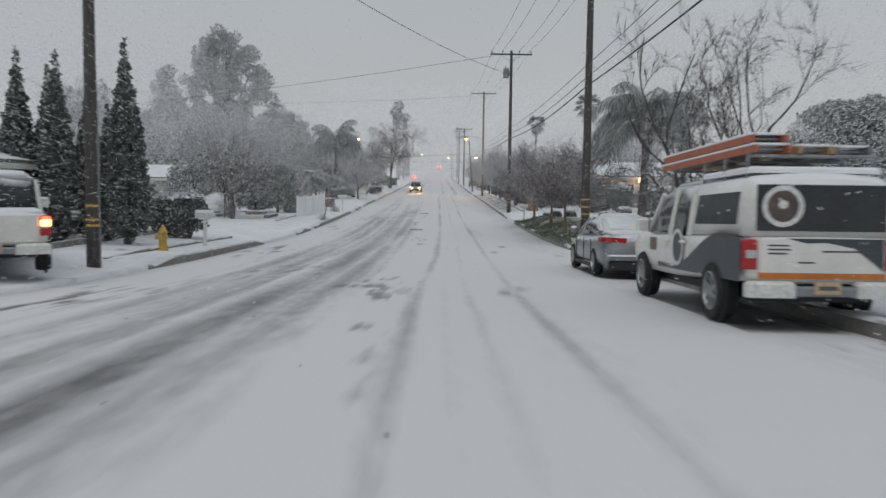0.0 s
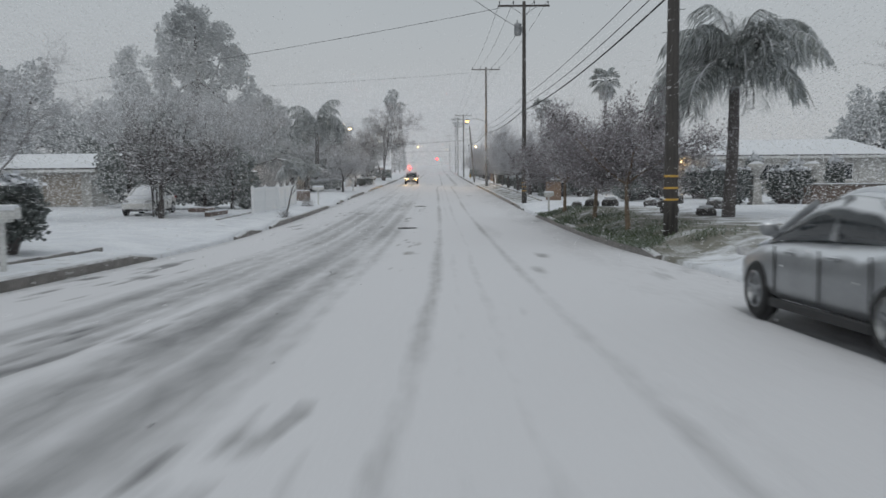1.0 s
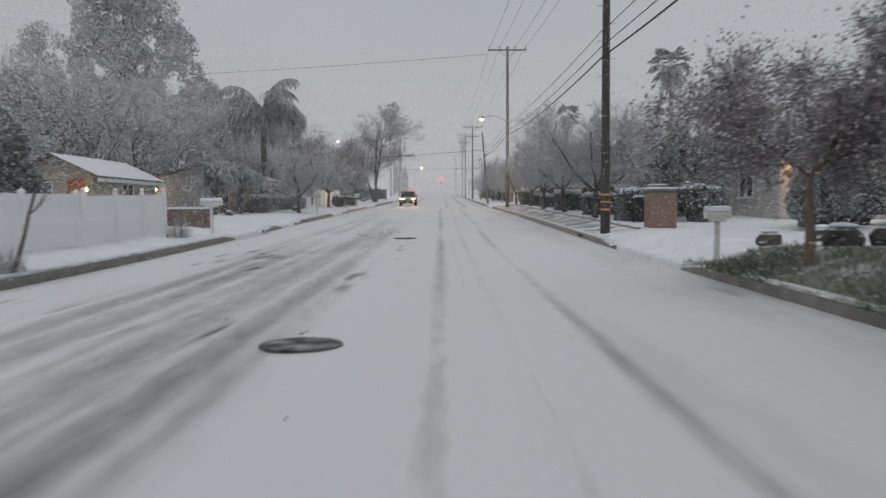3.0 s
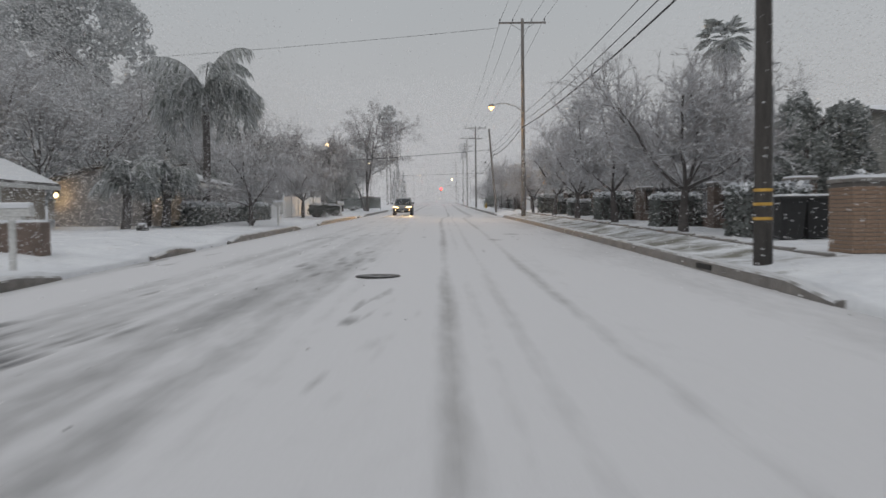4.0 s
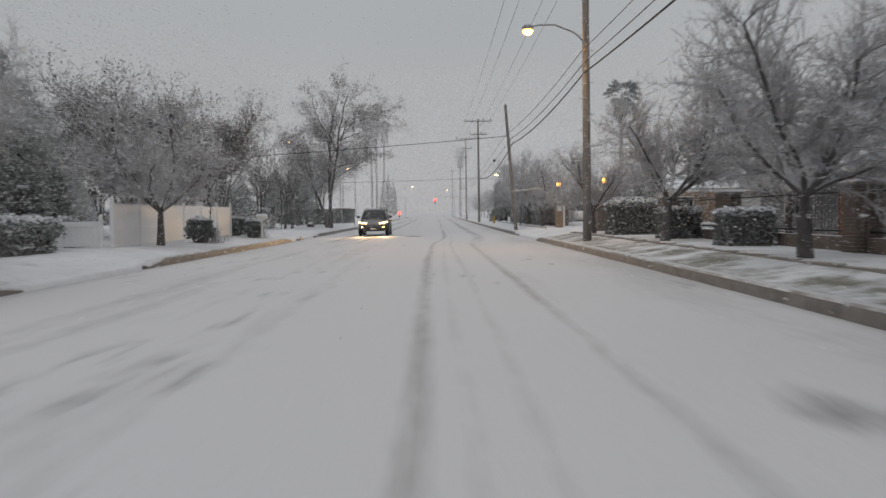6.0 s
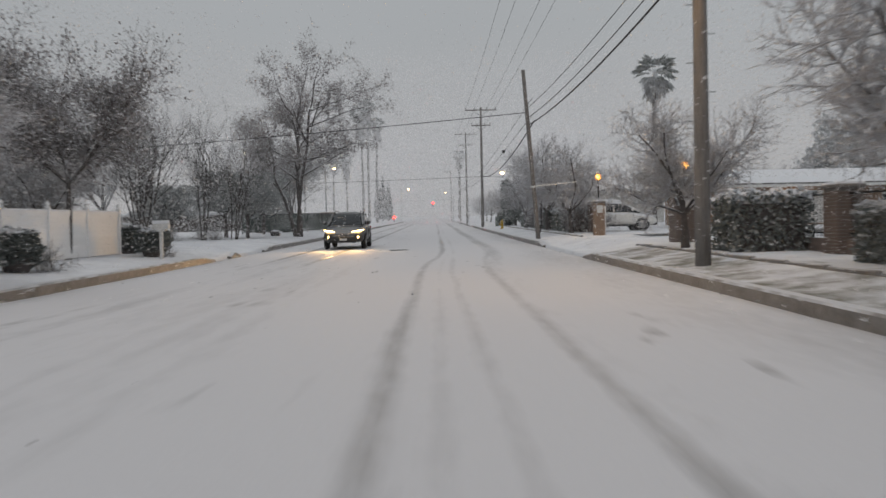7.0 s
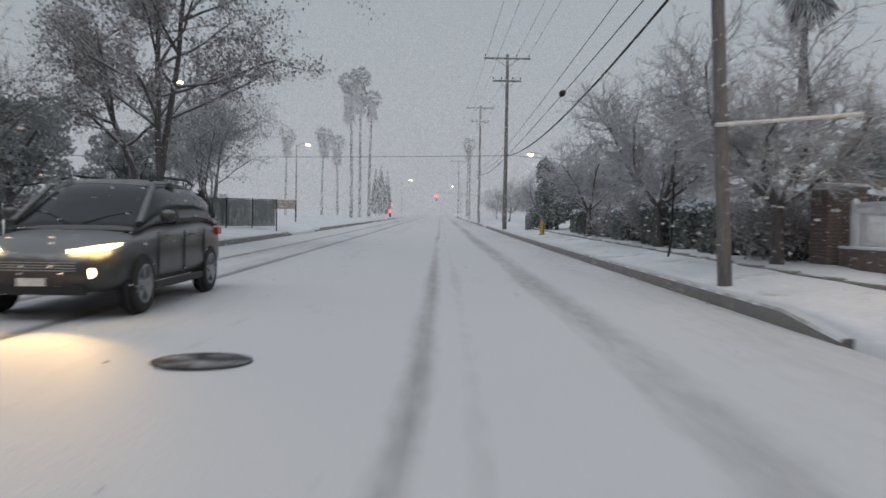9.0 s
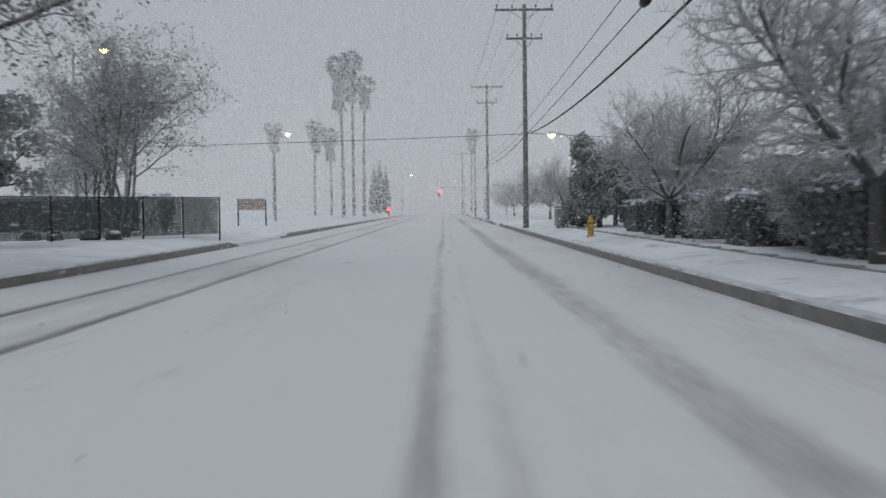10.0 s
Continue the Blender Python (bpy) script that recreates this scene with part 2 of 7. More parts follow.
# the road: thin snow with slush and wet asphalt showing where wheels have run
def road_material():
    m = bpy.data.materials.new("snowy_asphalt")
    m.use_nodes = True
    n, l = m.node_tree.nodes, m.node_tree.links
    p = n["Principled BSDF"]
    tc = n.new("ShaderNodeTexCoord")
    at = n.new("ShaderNodeAttribute")
    at.attribute_name = "worn"
    tex = []
    for s, d, st in ((0.55, 4, (1, 0.22, 1)), (6.0, 4, (1, 0.25, 1)), (45.0, 2, (1, 1, 1))):
        mp = n.new("ShaderNodeMapping")
        mp.inputs["Scale"].default_value = st
        t = n.new("ShaderNodeTexNoise")
        t.inputs["Scale"].default_value, t.inputs["Detail"].default_value = s, d
        l.new(tc.outputs["Object"], mp.inputs[0])
        l.new(mp.outputs[0], t.inputs[0])
        tex.append(t)

    def calc(op, x, y):
        k = n.new("ShaderNodeMath")
        k.operation = op
        for i, v in enumerate((x, y)):
            if isinstance(v, (int, float)):
                k.inputs[i].default_value = v
            else:
                l.new(v, k.inputs[i])
        return k.outputs[0]

    patch = calc("MULTIPLY", calc("SUBTRACT", tex[0].outputs[0], 0.5), 1.3)
    grit = calc("MULTIPLY", calc("SUBTRACT", tex[1].outputs[0], 0.5), 1.1)
    bare = calc("ADD", calc("ADD", at.outputs["Fac"], calc("MULTIPLY", patch, calc("ADD", at.outputs["Fac"], 0.22))), calc("MULTIPLY", grit, calc("ADD", at.outputs["Fac"], 0.12)))
    ramp = n.new("ShaderNodeValToRGB")
    ramp.color_ramp.elements[0].position, ramp.color_ramp.elements[0].color = 0.05, (0.69, 0.69, 0.71, 1)
    ramp.color_ramp.elements[1].position, ramp.color_ramp.elements[1].color = 1.0, (0.085, 0.085, 0.09, 1)
    e = ramp.color_ramp.elements.new(0.4)
    e.color = (0.44, 0.44, 0.45, 1)
    l.new(bare, ramp.inputs[0])
    l.new(ramp.outputs[0], p.inputs["Base Color"])
    rr = n.new("ShaderNodeMapRange")
    rr.inputs[3].default_value, rr.inputs[4].default_value = 0.75, 0.32
    l.new(bare, rr.inputs[0])
    l.new(rr.outputs[0], p.inputs["Roughness"])
    bp = n.new("ShaderNodeBump")
    bp.inputs["Strength"].default_value, bp.inputs["Distance"].default_value = 0.5, 0.025
    l.new(calc("ADD", tex[1].outputs[0], calc("MULTIPLY", tex[2].outputs[0], 0.4)), bp.inputs["Height"])
    l.new(bp.outputs[0], p.inputs["Normal"])
    return m


ROAD_MAT = road_material()


# ---- mesh helpers ----
def mesh_of(name, verts, faces, material, smooth=False):
    me = bpy.data.meshes.new(name)
    me.from_pydata([tuple(v) for v in verts], [], [tuple(f) for f in faces])
    me.materials.append(material)
    if smooth:
        me.polygons.foreach_set("use_smooth", np.ones(len(me.polygons), dtype=bool))
    me.update()
    return me


def mesh_arrays(name, verts, faces, material, smooth=False):
    """A mesh from arrays: verts n x 3, faces m x k (all with k corners)."""
    verts, faces = np.asarray(verts, np.float32), np.asarray(faces, np.int32)
    me = bpy.data.meshes.new(name)
    k = faces.shape[1]
    me.vertices.add(len(verts))
    me.vertices.foreach_set("co", verts.ravel())
    me.loops.add(faces.size)
    me.loops.foreach_set("vertex_index", faces.ravel())
    me.polygons.add(len(faces))
    me.polygons.foreach_set("loop_start", np.arange(0, faces.size, k, dtype=np.int32))
    me.polygons.foreach_set("loop_total", np.full(len(faces), k, dtype=np.int32))
    me.materials.append(material)
    if smooth:
        me.polygons.foreach_set("use_smooth", np.ones(len(faces), dtype=bool))
    me.update(calc_edges=True)
    return me


def child(name, me, parent, label=""):
    ob = new(name, me)
    ob.parent = parent
    return tagged(ob, label=label)


def thing(name, at, label, category, group="", turn=0.0):
    ob = new(name)
    ob.matrix_world = pose(*at, 0, 0, turn)
    return tagged(ob, label=label, category=category, group=group)


class Shape:
    """Collects boxes, tubes and turned forms into one mesh."""

    def __init__(self):
        self.v, self.f = [], []

    def add(self, verts, faces):
        k = len(self.v)
        self.v += [tuple(p) for p in verts]
        self.f += [tuple(i + k for i in f) for f in faces]
        return self

    def box(self, x0, x1, y0, y1, z0, z1, c=0.0, m=None):
        """A box; c: chamfer of its upper and upright edges."""
        x0, x1, y0, y1, z0, z1 = min(x0, x1), max(x0, x1), min(y0, y1), max(y0, y1), min(z0, z1), max(z0, z1)
        if c <= 0:
            p = [(x, y, z) for z in (z0, z1) for x, y in ((x0, y0), (x1, y0), (x1, y1), (x0, y1))]
            f = [(3, 2, 1, 0), (4, 5, 6, 7), (0, 1, 5, 4), (1, 2, 6, 5), (2, 3, 7, 6), (3, 0, 4, 7)]
        else:
            c = min(c, (x1 - x0) * 0.4, (y1 - y0) * 0.4, (z1 - z0) * 0.4)

            def ring(i, z):
                return [(x0 + i + c, y0 + i, z), (x1 - i - c, y0 + i, z), (x1 - i, y0 + i + c, z), (x1 - i, y1 - i - c, z),
                        (x1 - i - c, y1 - i, z), (x0 + i + c, y1 - i, z), (x0 + i, y1 - i - c, z), (x0 + i, y0 + i + c, z)]
            p = ring(0, z0) + ring(0, z1 - c) + ring(c * 0.8, z1)
            f = [tuple(range(7, -1, -1)), tuple(range(16, 24))]
            for k in (0, 8):
                f += [(k + i, k + (i + 1) % 8, k + 8 + (i + 1) % 8, k + 8 + i) for i in range(8)]
        if m is not None:
            p = [m @ Vector(q) for q in p]
        return self.add(p, f)

    def tube(self, a, b, ra, rb=None, sides=8, caps=True):
        a, b = Vector(a), Vector(b)
        rb = ra if rb is None else rb
        d = (b - a).normalized()
        u = d.orthogonal().normalized()
        w = d.cross(u)
        p = [c + (u * math.cos(2 * math.pi * i / sides) + w * math.sin(2 * math.pi * i / sides)) * r for c, r in ((a, ra), (b, rb)) for i in range(sides)]
        f = [(i, (i + 1) % sides, sides + (i + 1) % sides, sides + i) for i in range(sides)]
        if caps:
            f += [tuple(range(sides - 1, -1, -1)), tuple(range(sides, 2 * sides))]
        return self.add(p, f)

    def line(self, pts, r, sides=6):
        """A tube along a run of points."""
        pts = [Vector(q) for q in pts]
        p, f = [], []
        for i, q in enumerate(pts):
            d = (pts[min(i + 1, len(pts) - 1)] - pts[max(i - 1, 0)]).normalized()
            u = d.cross(Vector((0, 0, 1)))
            u = u.normalized() if u.length > 1e-4 else Vector((1, 0, 0))
            w = u.cross(d)
            p += [q + (u * math.cos(2 * math.pi * k / sides) + w * math.sin(2 * math.pi * k / sides)) * r for k in range(sides)]
        for i in range(len(pts) - 1):
            f += [(i * sides + k, i * sides + (k + 1) % sides, (i + 1) * sides + (k + 1) % sides, (i + 1) * sides + k) for k in range(sides)]
        return self.add(p, f)

    def turned(self, profile, sides=12, m=None):
        """A form turned about z from (radius, height) pairs."""
        p = [Vector((r * math.cos(2 * math.pi * i / sides), r * math.sin(2 * math.pi * i / sides), z)) for r, z in profile for i in range(sides)]
        f = [(k * sides + i, k * sides + (i + 1) % sides, (k + 1) * sides + (i + 1) % sides, (k + 1) * sides + i) for k in range(len(profile) - 1) for i in range(sides)]
        f += [tuple(range(sides - 1, -1, -1)), tuple(range((len(profile) - 1) * sides, len(profile) * sides))]
        if m is not None:
            p = [m @ q for q in p]
        return self.add(p, f)

    def loft(self, rings, caps=True):
        n = len(rings[0])
        p = [q for r in rings for q in r]
        f = [(k * n + i, k * n + (i + 1) % n, (k + 1) * n + (i + 1) % n, (k + 1) * n + i) for k in range(len(rings) - 1) for i in range(n)]
        if caps:
            f += [tuple(range(n - 1, -1, -1)), tuple(range((len(rings) - 1) * n, len(rings) * n))]
        return self.add(p, f)

    def to(self, name, material, parent=None, label="", smooth=False):
        me = mesh_of(name, self.v, self.f, material, smooth)
        if parent is None:
            return new(name, me)
        return child(name, me, parent, label)


# ---- the lie of the land: the street dips, then climbs gently ----
KERB_L, KERB_R = -7.64, 4.92
DIP = ((-80, 4.2), (-20, 1.68), (0, 0.84), (20, 0.0), (40, -0.42), (60, -0.22), (80, 0.23), (100, 0.64), (120, 1.01), (140, 1.41), (160, 1.84), (900, 19.1))


def level(y):
    return sum(float(np.interp(y + d, [a for a, _ in DIP], [b for _, b in DIP])) for d in (-5, -2.5, 0, 2.5, 5)) / 5


def ease(a, b, v):
    v = min(1.0, max(0.0, (v - a) / (b - a)))
    return v * v * (3 - 2 * v)


DRIVES_R = ((25.0, 32.0), (55.5, 62.5), (119.0, 128.8), (196, 202))
DRIVES_L = ((-40, 20.5), (33.5, 42.0), (46.0, 48.2), (67.4, 72.5), (75.9, 80.0), (94.0, 100.4), (121.5, 123.7), (125.2, 129.8), (165, 174))


def ground(x, y):
    """The height of the ground or street at a place."""
    z = level(y)
    if KERB_L <= x <= KERB_R:
        return z
    d = x - KERB_R if x > 0 else KERB_L - x
    rise = 0.15 + (0.22 * ease(0, 2.2, d) if x > 0 else 0.16 * ease(0, 3.0, d))
    if x > 0:
        rise += 0.22 * ease(0.1, 1.6, d) * ease(29, 34, y) * (1 - ease(52, 58, y))
    for a, b in (DRIVES_R if x > 0 else DRIVES_L):
        rise *= 1 - (1 - ease(0.3, 2.6, d)) * ease(a - 0.5, a + 0.3, y) * (1 - ease(b - 0.3, b + 0.5, y)) * 0.9
    return z + rise


def on(x, y, dz=0.0):
    return (x, y, ground(x, y) + dz)


def sheet(name, xs, ys, high, material, lumps=0.0):
    v = [(x, y, high(x, y) + (lumps * noise.noise((x * 0.9, y * 0.9, 3.1)) + lumps * 0.5 * noise.noise((x * 2.7, y * 2.7, 7.7)) if lumps else 0)) for y in ys for x in xs]
    n = len(xs)
    f = [(j * n + i, j * n + i + 1, (j + 1) * n + i + 1, (j + 1) * n + i) for j in range(len(ys) - 1) for i in range(n - 1)]
    return new(name, mesh_of(name, v, f, material, True))


# the snowy land on both sides, one sheet that dips under the street
left_x = [-900, -400, -200, -120, -80, -60, -48, -40, -34, -28, -24, -21, -18.5, -16.5, -15, -13.8, -12.8, -12, -11.3, -10.7, -10.2, -9.7, -9.3, -8.9, -8.5, -8.2, KERB_L - 0.16]
right_x = [KERB_R + 0.16, 5.4, 5.7, 6.1, 6.5, 6.9, 7.4, 7.9, 8.4, 9, 9.7, 10.5, 11.5, 12.8, 14.3, 16, 18, 21, 24, 28, 34, 40, 48, 60, 80, 120, 200, 400, 900]
land_x = left_x + [KERB_L - 0.15, 0, KERB_R + 0.15] + right_x
land_y = [-80, -50, -30, -15] + [-6 + 0.9 * i for i in range(235)] + [206 + 4 * i for i in range(30)] + [340, 380, 440, 540, 700, 900]


def land_height(x, y):
    if KERB_L - 0.155 <= x <= KERB_R + 0.155:
        return level(y) - 0.12
    return ground(x, y)


def verge_material():
    """Snow with grass and earth showing through in patches near the street."""
    m = mat("snowy_verge", (0.80, 0.82, 0.85), (0.70, 0.72, 0.76), 0.8, scale=0.8, bump=0.25, fine=0.06)
    n, l = m.node_tree.nodes, m.node_tree.links
    p = n["Principled BSDF"]
    was = p.inputs["Base Color"].links[0].from_socket
    tc = n.new("ShaderNodeTexCoord")
    t = n.new("ShaderNodeTexNoise")
    t.inputs["Scale"].default_value, t.inputs["Detail"].default_value, t.inputs["Roughness"].default_value = 0.9, 6, 0.7
    l.new(tc.outputs["Object"], t.inputs[0])
    at = n.new("ShaderNodeAttribute")
    at.attribute_name = "worn"
    ad = n.new("ShaderNodeMath")
    ad.operation = "ADD"
    l.new(t.outputs[0], ad.inputs[0])
    l.new(at.outputs["Fac"], ad.inputs[1])
    r = n.new("ShaderNodeMapRange")
    r.inputs[1].default_value, r.inputs[2].default_value = 0.66, 0.86
    l.new(ad.outputs[0], r.inputs[0])
    mx = n.new("ShaderNodeMix")
    mx.data_type = "RGBA"
    mx.inputs[7].default_value = (0.20, 0.195, 0.165, 1)
    l.new(r.outputs[0], mx.inputs[0])
    l.new(was, mx.inputs[6])
    l.new(mx.outputs[2], p.inputs["Base Color"])
    return m


land = sheet("ground", land_x, land_y, land_height, verge_material(), 0.022)
tagged(land, "snow-covered front yards and verges with grass showing", "ground", kind="structure")


def thin_snow(x, y):
    """Where the snow on the verge has stayed thin; the right strip also holds some painted vignetting."""
    if x > KERB_R:
        v = 0.32 * ease(28, 33, y) * (1 - ease(54, 58, y)) * (1 - ease(7.0, 13, x))
        v += 0.13 * ease(64, 70, y) * (1 - ease(116, 119, y)) * (1 - ease(5.5, 9, x))
        v += 0.075 * max(ease(63, 67, y) * (1 - ease(117, 119, y)), ease(130, 133, y) * (1 - ease(185, 195, y))) * (1 - ease(6.2, 6.8, x))
        return v + 0.05
    return 0.06 * (1 - ease(9, 16, -x))


wear = land.data.attributes.new("worn", "FLOAT", "POINT")
wear.data.foreach_set("value", [thin_snow(v.co.x, v.co.y) for v in land.data.vertices])

# ---- the street ----
def tracks(x, y):
    """How far wheels have worn the snow away: own lane, then the busier oncoming lane."""
    w = 0.0
    late = ease(112, 128, y)
    own = -0.25 - 0.42 * (1 - ease(12, 40, y)) + 0.75 * late
    for c, half, s in ((own, 0.11, 0.42), (own + 0.42, 0.08, 0.10), (own + 1.72, 0.11, 0.34), (own + 0.82 - 0.4 * late, 0.09, 0.15), (own + 2.0, 0.30, 0.08 + 0.38 * late)):
        c += 0.10 * noise.noise((y * 0.045, c * 3, 0)) + 0.03 * noise.noise((y * 0.3, c, 5))
        w = max(w, s * math.exp(-((x - c) / half) ** 2) * (0.8 + 0.5 * noise.noise((y * 0.12, c, 9))))
    early = 1 - ease(50, 95, y)
    for c, half, s in ((-2.35, 0.28, 0.62 * early), (-3.15, 0.38, 0.75 * early), (-4.25, 0.25, 0.45 * early + 0.14), (-5.0, 0.25, 0.35 * early + 0.2)):
        c += 0.16 * noise.noise((y * 0.05, c * 2, 2))
        w = max(w, s * math.exp(-((x - c) / half) ** 2) * (0.75 + 0.7 * noise.noise((y * 0.10, c * 5, 4))))
    # fine streaks of slush in the busier lane
    lane = ease(-6.2, -5.0, x) * (1 - ease(-2.1, -1.4, x))
    w = max(w, lane * (0.08 + 0.22 * early) * (0.7 + 1.1 * noise.noise((x * 3.4, y * 0.05, 14)) + 0.5 * noise.noise((x * 5.0, y * 0.5, 3))))
    # two clear wheel lines beside the far kerb where the street climbs
    for c in (-3.75, -5.35):
        w = max(w, 0.75 * late * math.exp(-((x - c - 0.05 * noise.noise((y * 0.1, c, 0))) / 0.11) ** 2))
    # slush along the gutters and over the outer half of the near lane
    w = max(w, 0.13 * ease(2.2, 4.4, x) * (1 + 0.6 * noise.noise((x * 0.8, y * 0.25, 6))))
    w = max(w, 0.18 * math.exp(-((x - KERB_R) / 0.35) ** 2), 0.22 * math.exp(-((x - KERB_L) / 0.4) ** 2))
    # ragged patches where slush has been thrown up and run off
    k = 0.8 * noise.noise((x * 0.55, y * 0.16, 21)) + 0.6 * noise.noise((x * 1.9, y * 0.6, 8)) + 0.55 * noise.noise((x * 6.0, y * 1.1, 12))
    w = max(w, 0.75 * ease(0.38, 0.74, k) * (1 - ease(-1.6, -0.6, x)) * (0.35 + early), 0.42 * ease(0.62, 0.95, k))
    # scraped spots where the asphalt shows
    for px, py, a, b in ((0.9, 14.6, 0.13, 0.7), (1.15, 15.4, 0.3, 0.35), (2.3, 33.0, 0.16, 0.8), (1.7, 29.0, 0.12, 0.7), (2.6, 84.5, 0.3, 0.5), (1.6, 80.0, 0.25, 0.5)):
        w = max(w, 0.8 * math.exp(-((x - px) / a) ** 2 - ((y - py) / b) ** 2) * (0.8 + 0.6 * noise.noise((x * 5, y * 2, 1))))
    # bare asphalt under the two cars parked at the kerb
    if 3.5 < x < 4.92 and (9.9 < y < 15.6 or 18.6 < y < 23.0):
        w = max(w, 0.65)
    return w


road_x = [KERB_L - 0.02] + [KERB_L + 0.1 + 0.0765 * i for i in range(162)] + [KERB_R + 0.02]
road_y = [-80, -50, -30] + [-14 + 0.55 * i for i in range(400)] + [206 + 4 * i for i in range(30)] + [340, 420, 560, 900]
worn = {}


def road_height(x, y):
    w = worn[(x, y)] = tracks(x, y)
    crown = 0.05 * (1 - ((x + 1.36) / 6.3) ** 2)
    return level(y) + crown - 0.05 - 0.018 * min(1.0, w * 1.6) + 0.006 * noise.noise((x * 2, y * 0.7, 1))


road = sheet("road", road_x, road_y, road_height, ROAD_MAT)
tagged(road, "asphalt street under thin snow with dark wheel tracks", "road", kind="structure")
wear = road.data.attributes.new("worn", "FLOAT", "POINT")
wear.data.foreach_set("value", [worn[(x, y)] for y in road_y for x in road_x])


# ---- kerbs: cast concrete, dropped at every driveway ----
def kerb_run(side, y0, y1):
    s = Shape()
    edge = KERB_R if side > 0 else KERB_L
    n = max(2, int((y1 - y0) / 1.5))
    rings = []
    for i in range(n + 1):
        y = y0 + (y1 - y0) * i / n
        end = min(ease(0, 0.9, y - y0), ease(0, 0.9, y1 - y))
        z = level(y)
        top = z + 0.02 + 0.15 * end
        w = 0.008 * noise.noise((y * 0.8, edge, 0))
        rings.append([Vector((edge - side * 0.01, y, z - 0.15)), Vector((edge - side * 0.005 + w, y, top - 0.035)), Vector((edge + side * 0.03 + w, y, top)),
                      Vector((edge + side * 0.17, y, top + 0.012)), Vector((edge + side * 0.18, y, z - 0.15))])
        if side < 0:
            rings[-1].reverse()
    s.loft(rings)
    return tagged(s.to("kerb", CONCRETE), "cast concrete kerb dusted with snow", "kerb", kind="structure")


for side, gaps, first, last in ((1, DRIVES_R, -20, 300), (-1, DRIVES_L, 20.5, 300)):
    y = first
    for a, b in (*gaps, (last, last)):
        if a > y:
            kerb_run(side, y, min(a, last))
        y = max(y, b)
# near-black blocks paint the shade inside drain slots; nothing is hollowed out
for y0 in (67.3, 187.0):
    s = Shape().box(KERB_R - 0.03, KERB_R + 0.02, y0, y0 + 0.85, level(y0) + 0.0, level(y0) + 0.105)
    tagged(s.to("storm_drain", mat("drain_shadow", (0.02, 0.02, 0.02), None, 0.7, bump=0.1)), "dark storm drain slot in the kerb", "drain")
# a low edging set back from the kerb along the gardens
s = Shape()
for i in range(34):
    y = 66 + 1.55 * i
    s.box(6.55, 6.68, y, y + 1.5, ground(6.6, y) - 0.1, ground(6.6, y) + 0.07 + 0.01 * noise.noise((y, 0, 0)), 0.02)
tagged(s.to("edging", CONCRETE), "low concrete edging along the garden walk", "edging", kind="structure")
s = Shape()
for i in range(30):
    y = 129.4 + 1.55 * i
    s.box(6.75, 6.88, y, y + 1.5, ground(6.8, y) - 0.1, ground(6.8, y) + 0.06, 0.02)
tagged(s.to("edging", CONCRETE), "low concrete edging along the garden walk", "edging", kind="structure")
# edges of the walk and a low garden kerb on the far side
for x0, x1, y0, y1, up in ((-10.2, -10.2, 48.6, 66.0, 0.05), (-8.95, -8.95, 20.6, 33.2, 0.045), (-11.3, -12.7, 22.5, 36.0, 0.16)):
    s = Shape()
    n = int((y1 - y0) / 1.5)
    for i in range(n):
        y = y0 + (y1 - y0) * i / n
        x = x0 + (x1 - x0) * (i + 0.5) / n
        s.box(x - 0.07, x + 0.07, y, y + (y1 - y0) / n - 0.03, ground(x, y) - 0.1, ground(x, y) + up + 0.008 * noise.noise((y, x, 0)), 0.015)
    tagged(s.to("edging", CONCRETE), "low concrete edging of the snowy walk", "edging", kind="structure")
# a wet driveway crossing the verge to the garage
IRON = mat("bare_cast_iron", (0.035, 0.034, 0.034), (0.055, 0.05, 0.048), 0.6, 0.6, scale=3, bump=0.3, snow=0.55, edge=0.98)
wet = mat("wet_asphalt", (0.055, 0.057, 0.06), (0.09, 0.092, 0.095), 0.22, scale=1.5, bump=0.12)
dv = [9.2 + 0.9 * i for i in range(24)]
drive = sheet("driveway", dv, [0, 0.33, 0.67, 1], lambda x, k: 0, wet)
for v in drive.data.vertices:
    k = v.co.y
    v.co.y = 126.5 + 0.55 * max(0.0, v.co.x - 9.2) ** 0.85 * (1 - 0.2 * k) + k * (3.2 + 0.12 * (v.co.x - 9))
    v.co.z = ground(v.co.x, v.co.y) + 0.03
tagged(drive, "wet dark driveway cleared through the snow", "driveway", kind="structure")


# ---- utility poles and wires ----
def pole_shape(h, r0=0.165, r1=0.105, lean=(0, 0)):
    s = Shape()
    n = 8
    rings = []
    for i in range(n + 1):
        k = i / n
        r = r0 + (r1 - r0) * k
        z = -0.3 + (h + 0.3) * k
        rings.append([Vector((lean[0] * k + r * math.cos(a), lean[1] * k + r * math.sin(a), z)) for a in [2 * math.pi * j / 14 for j in range(14)]])
    return s.loft(rings)


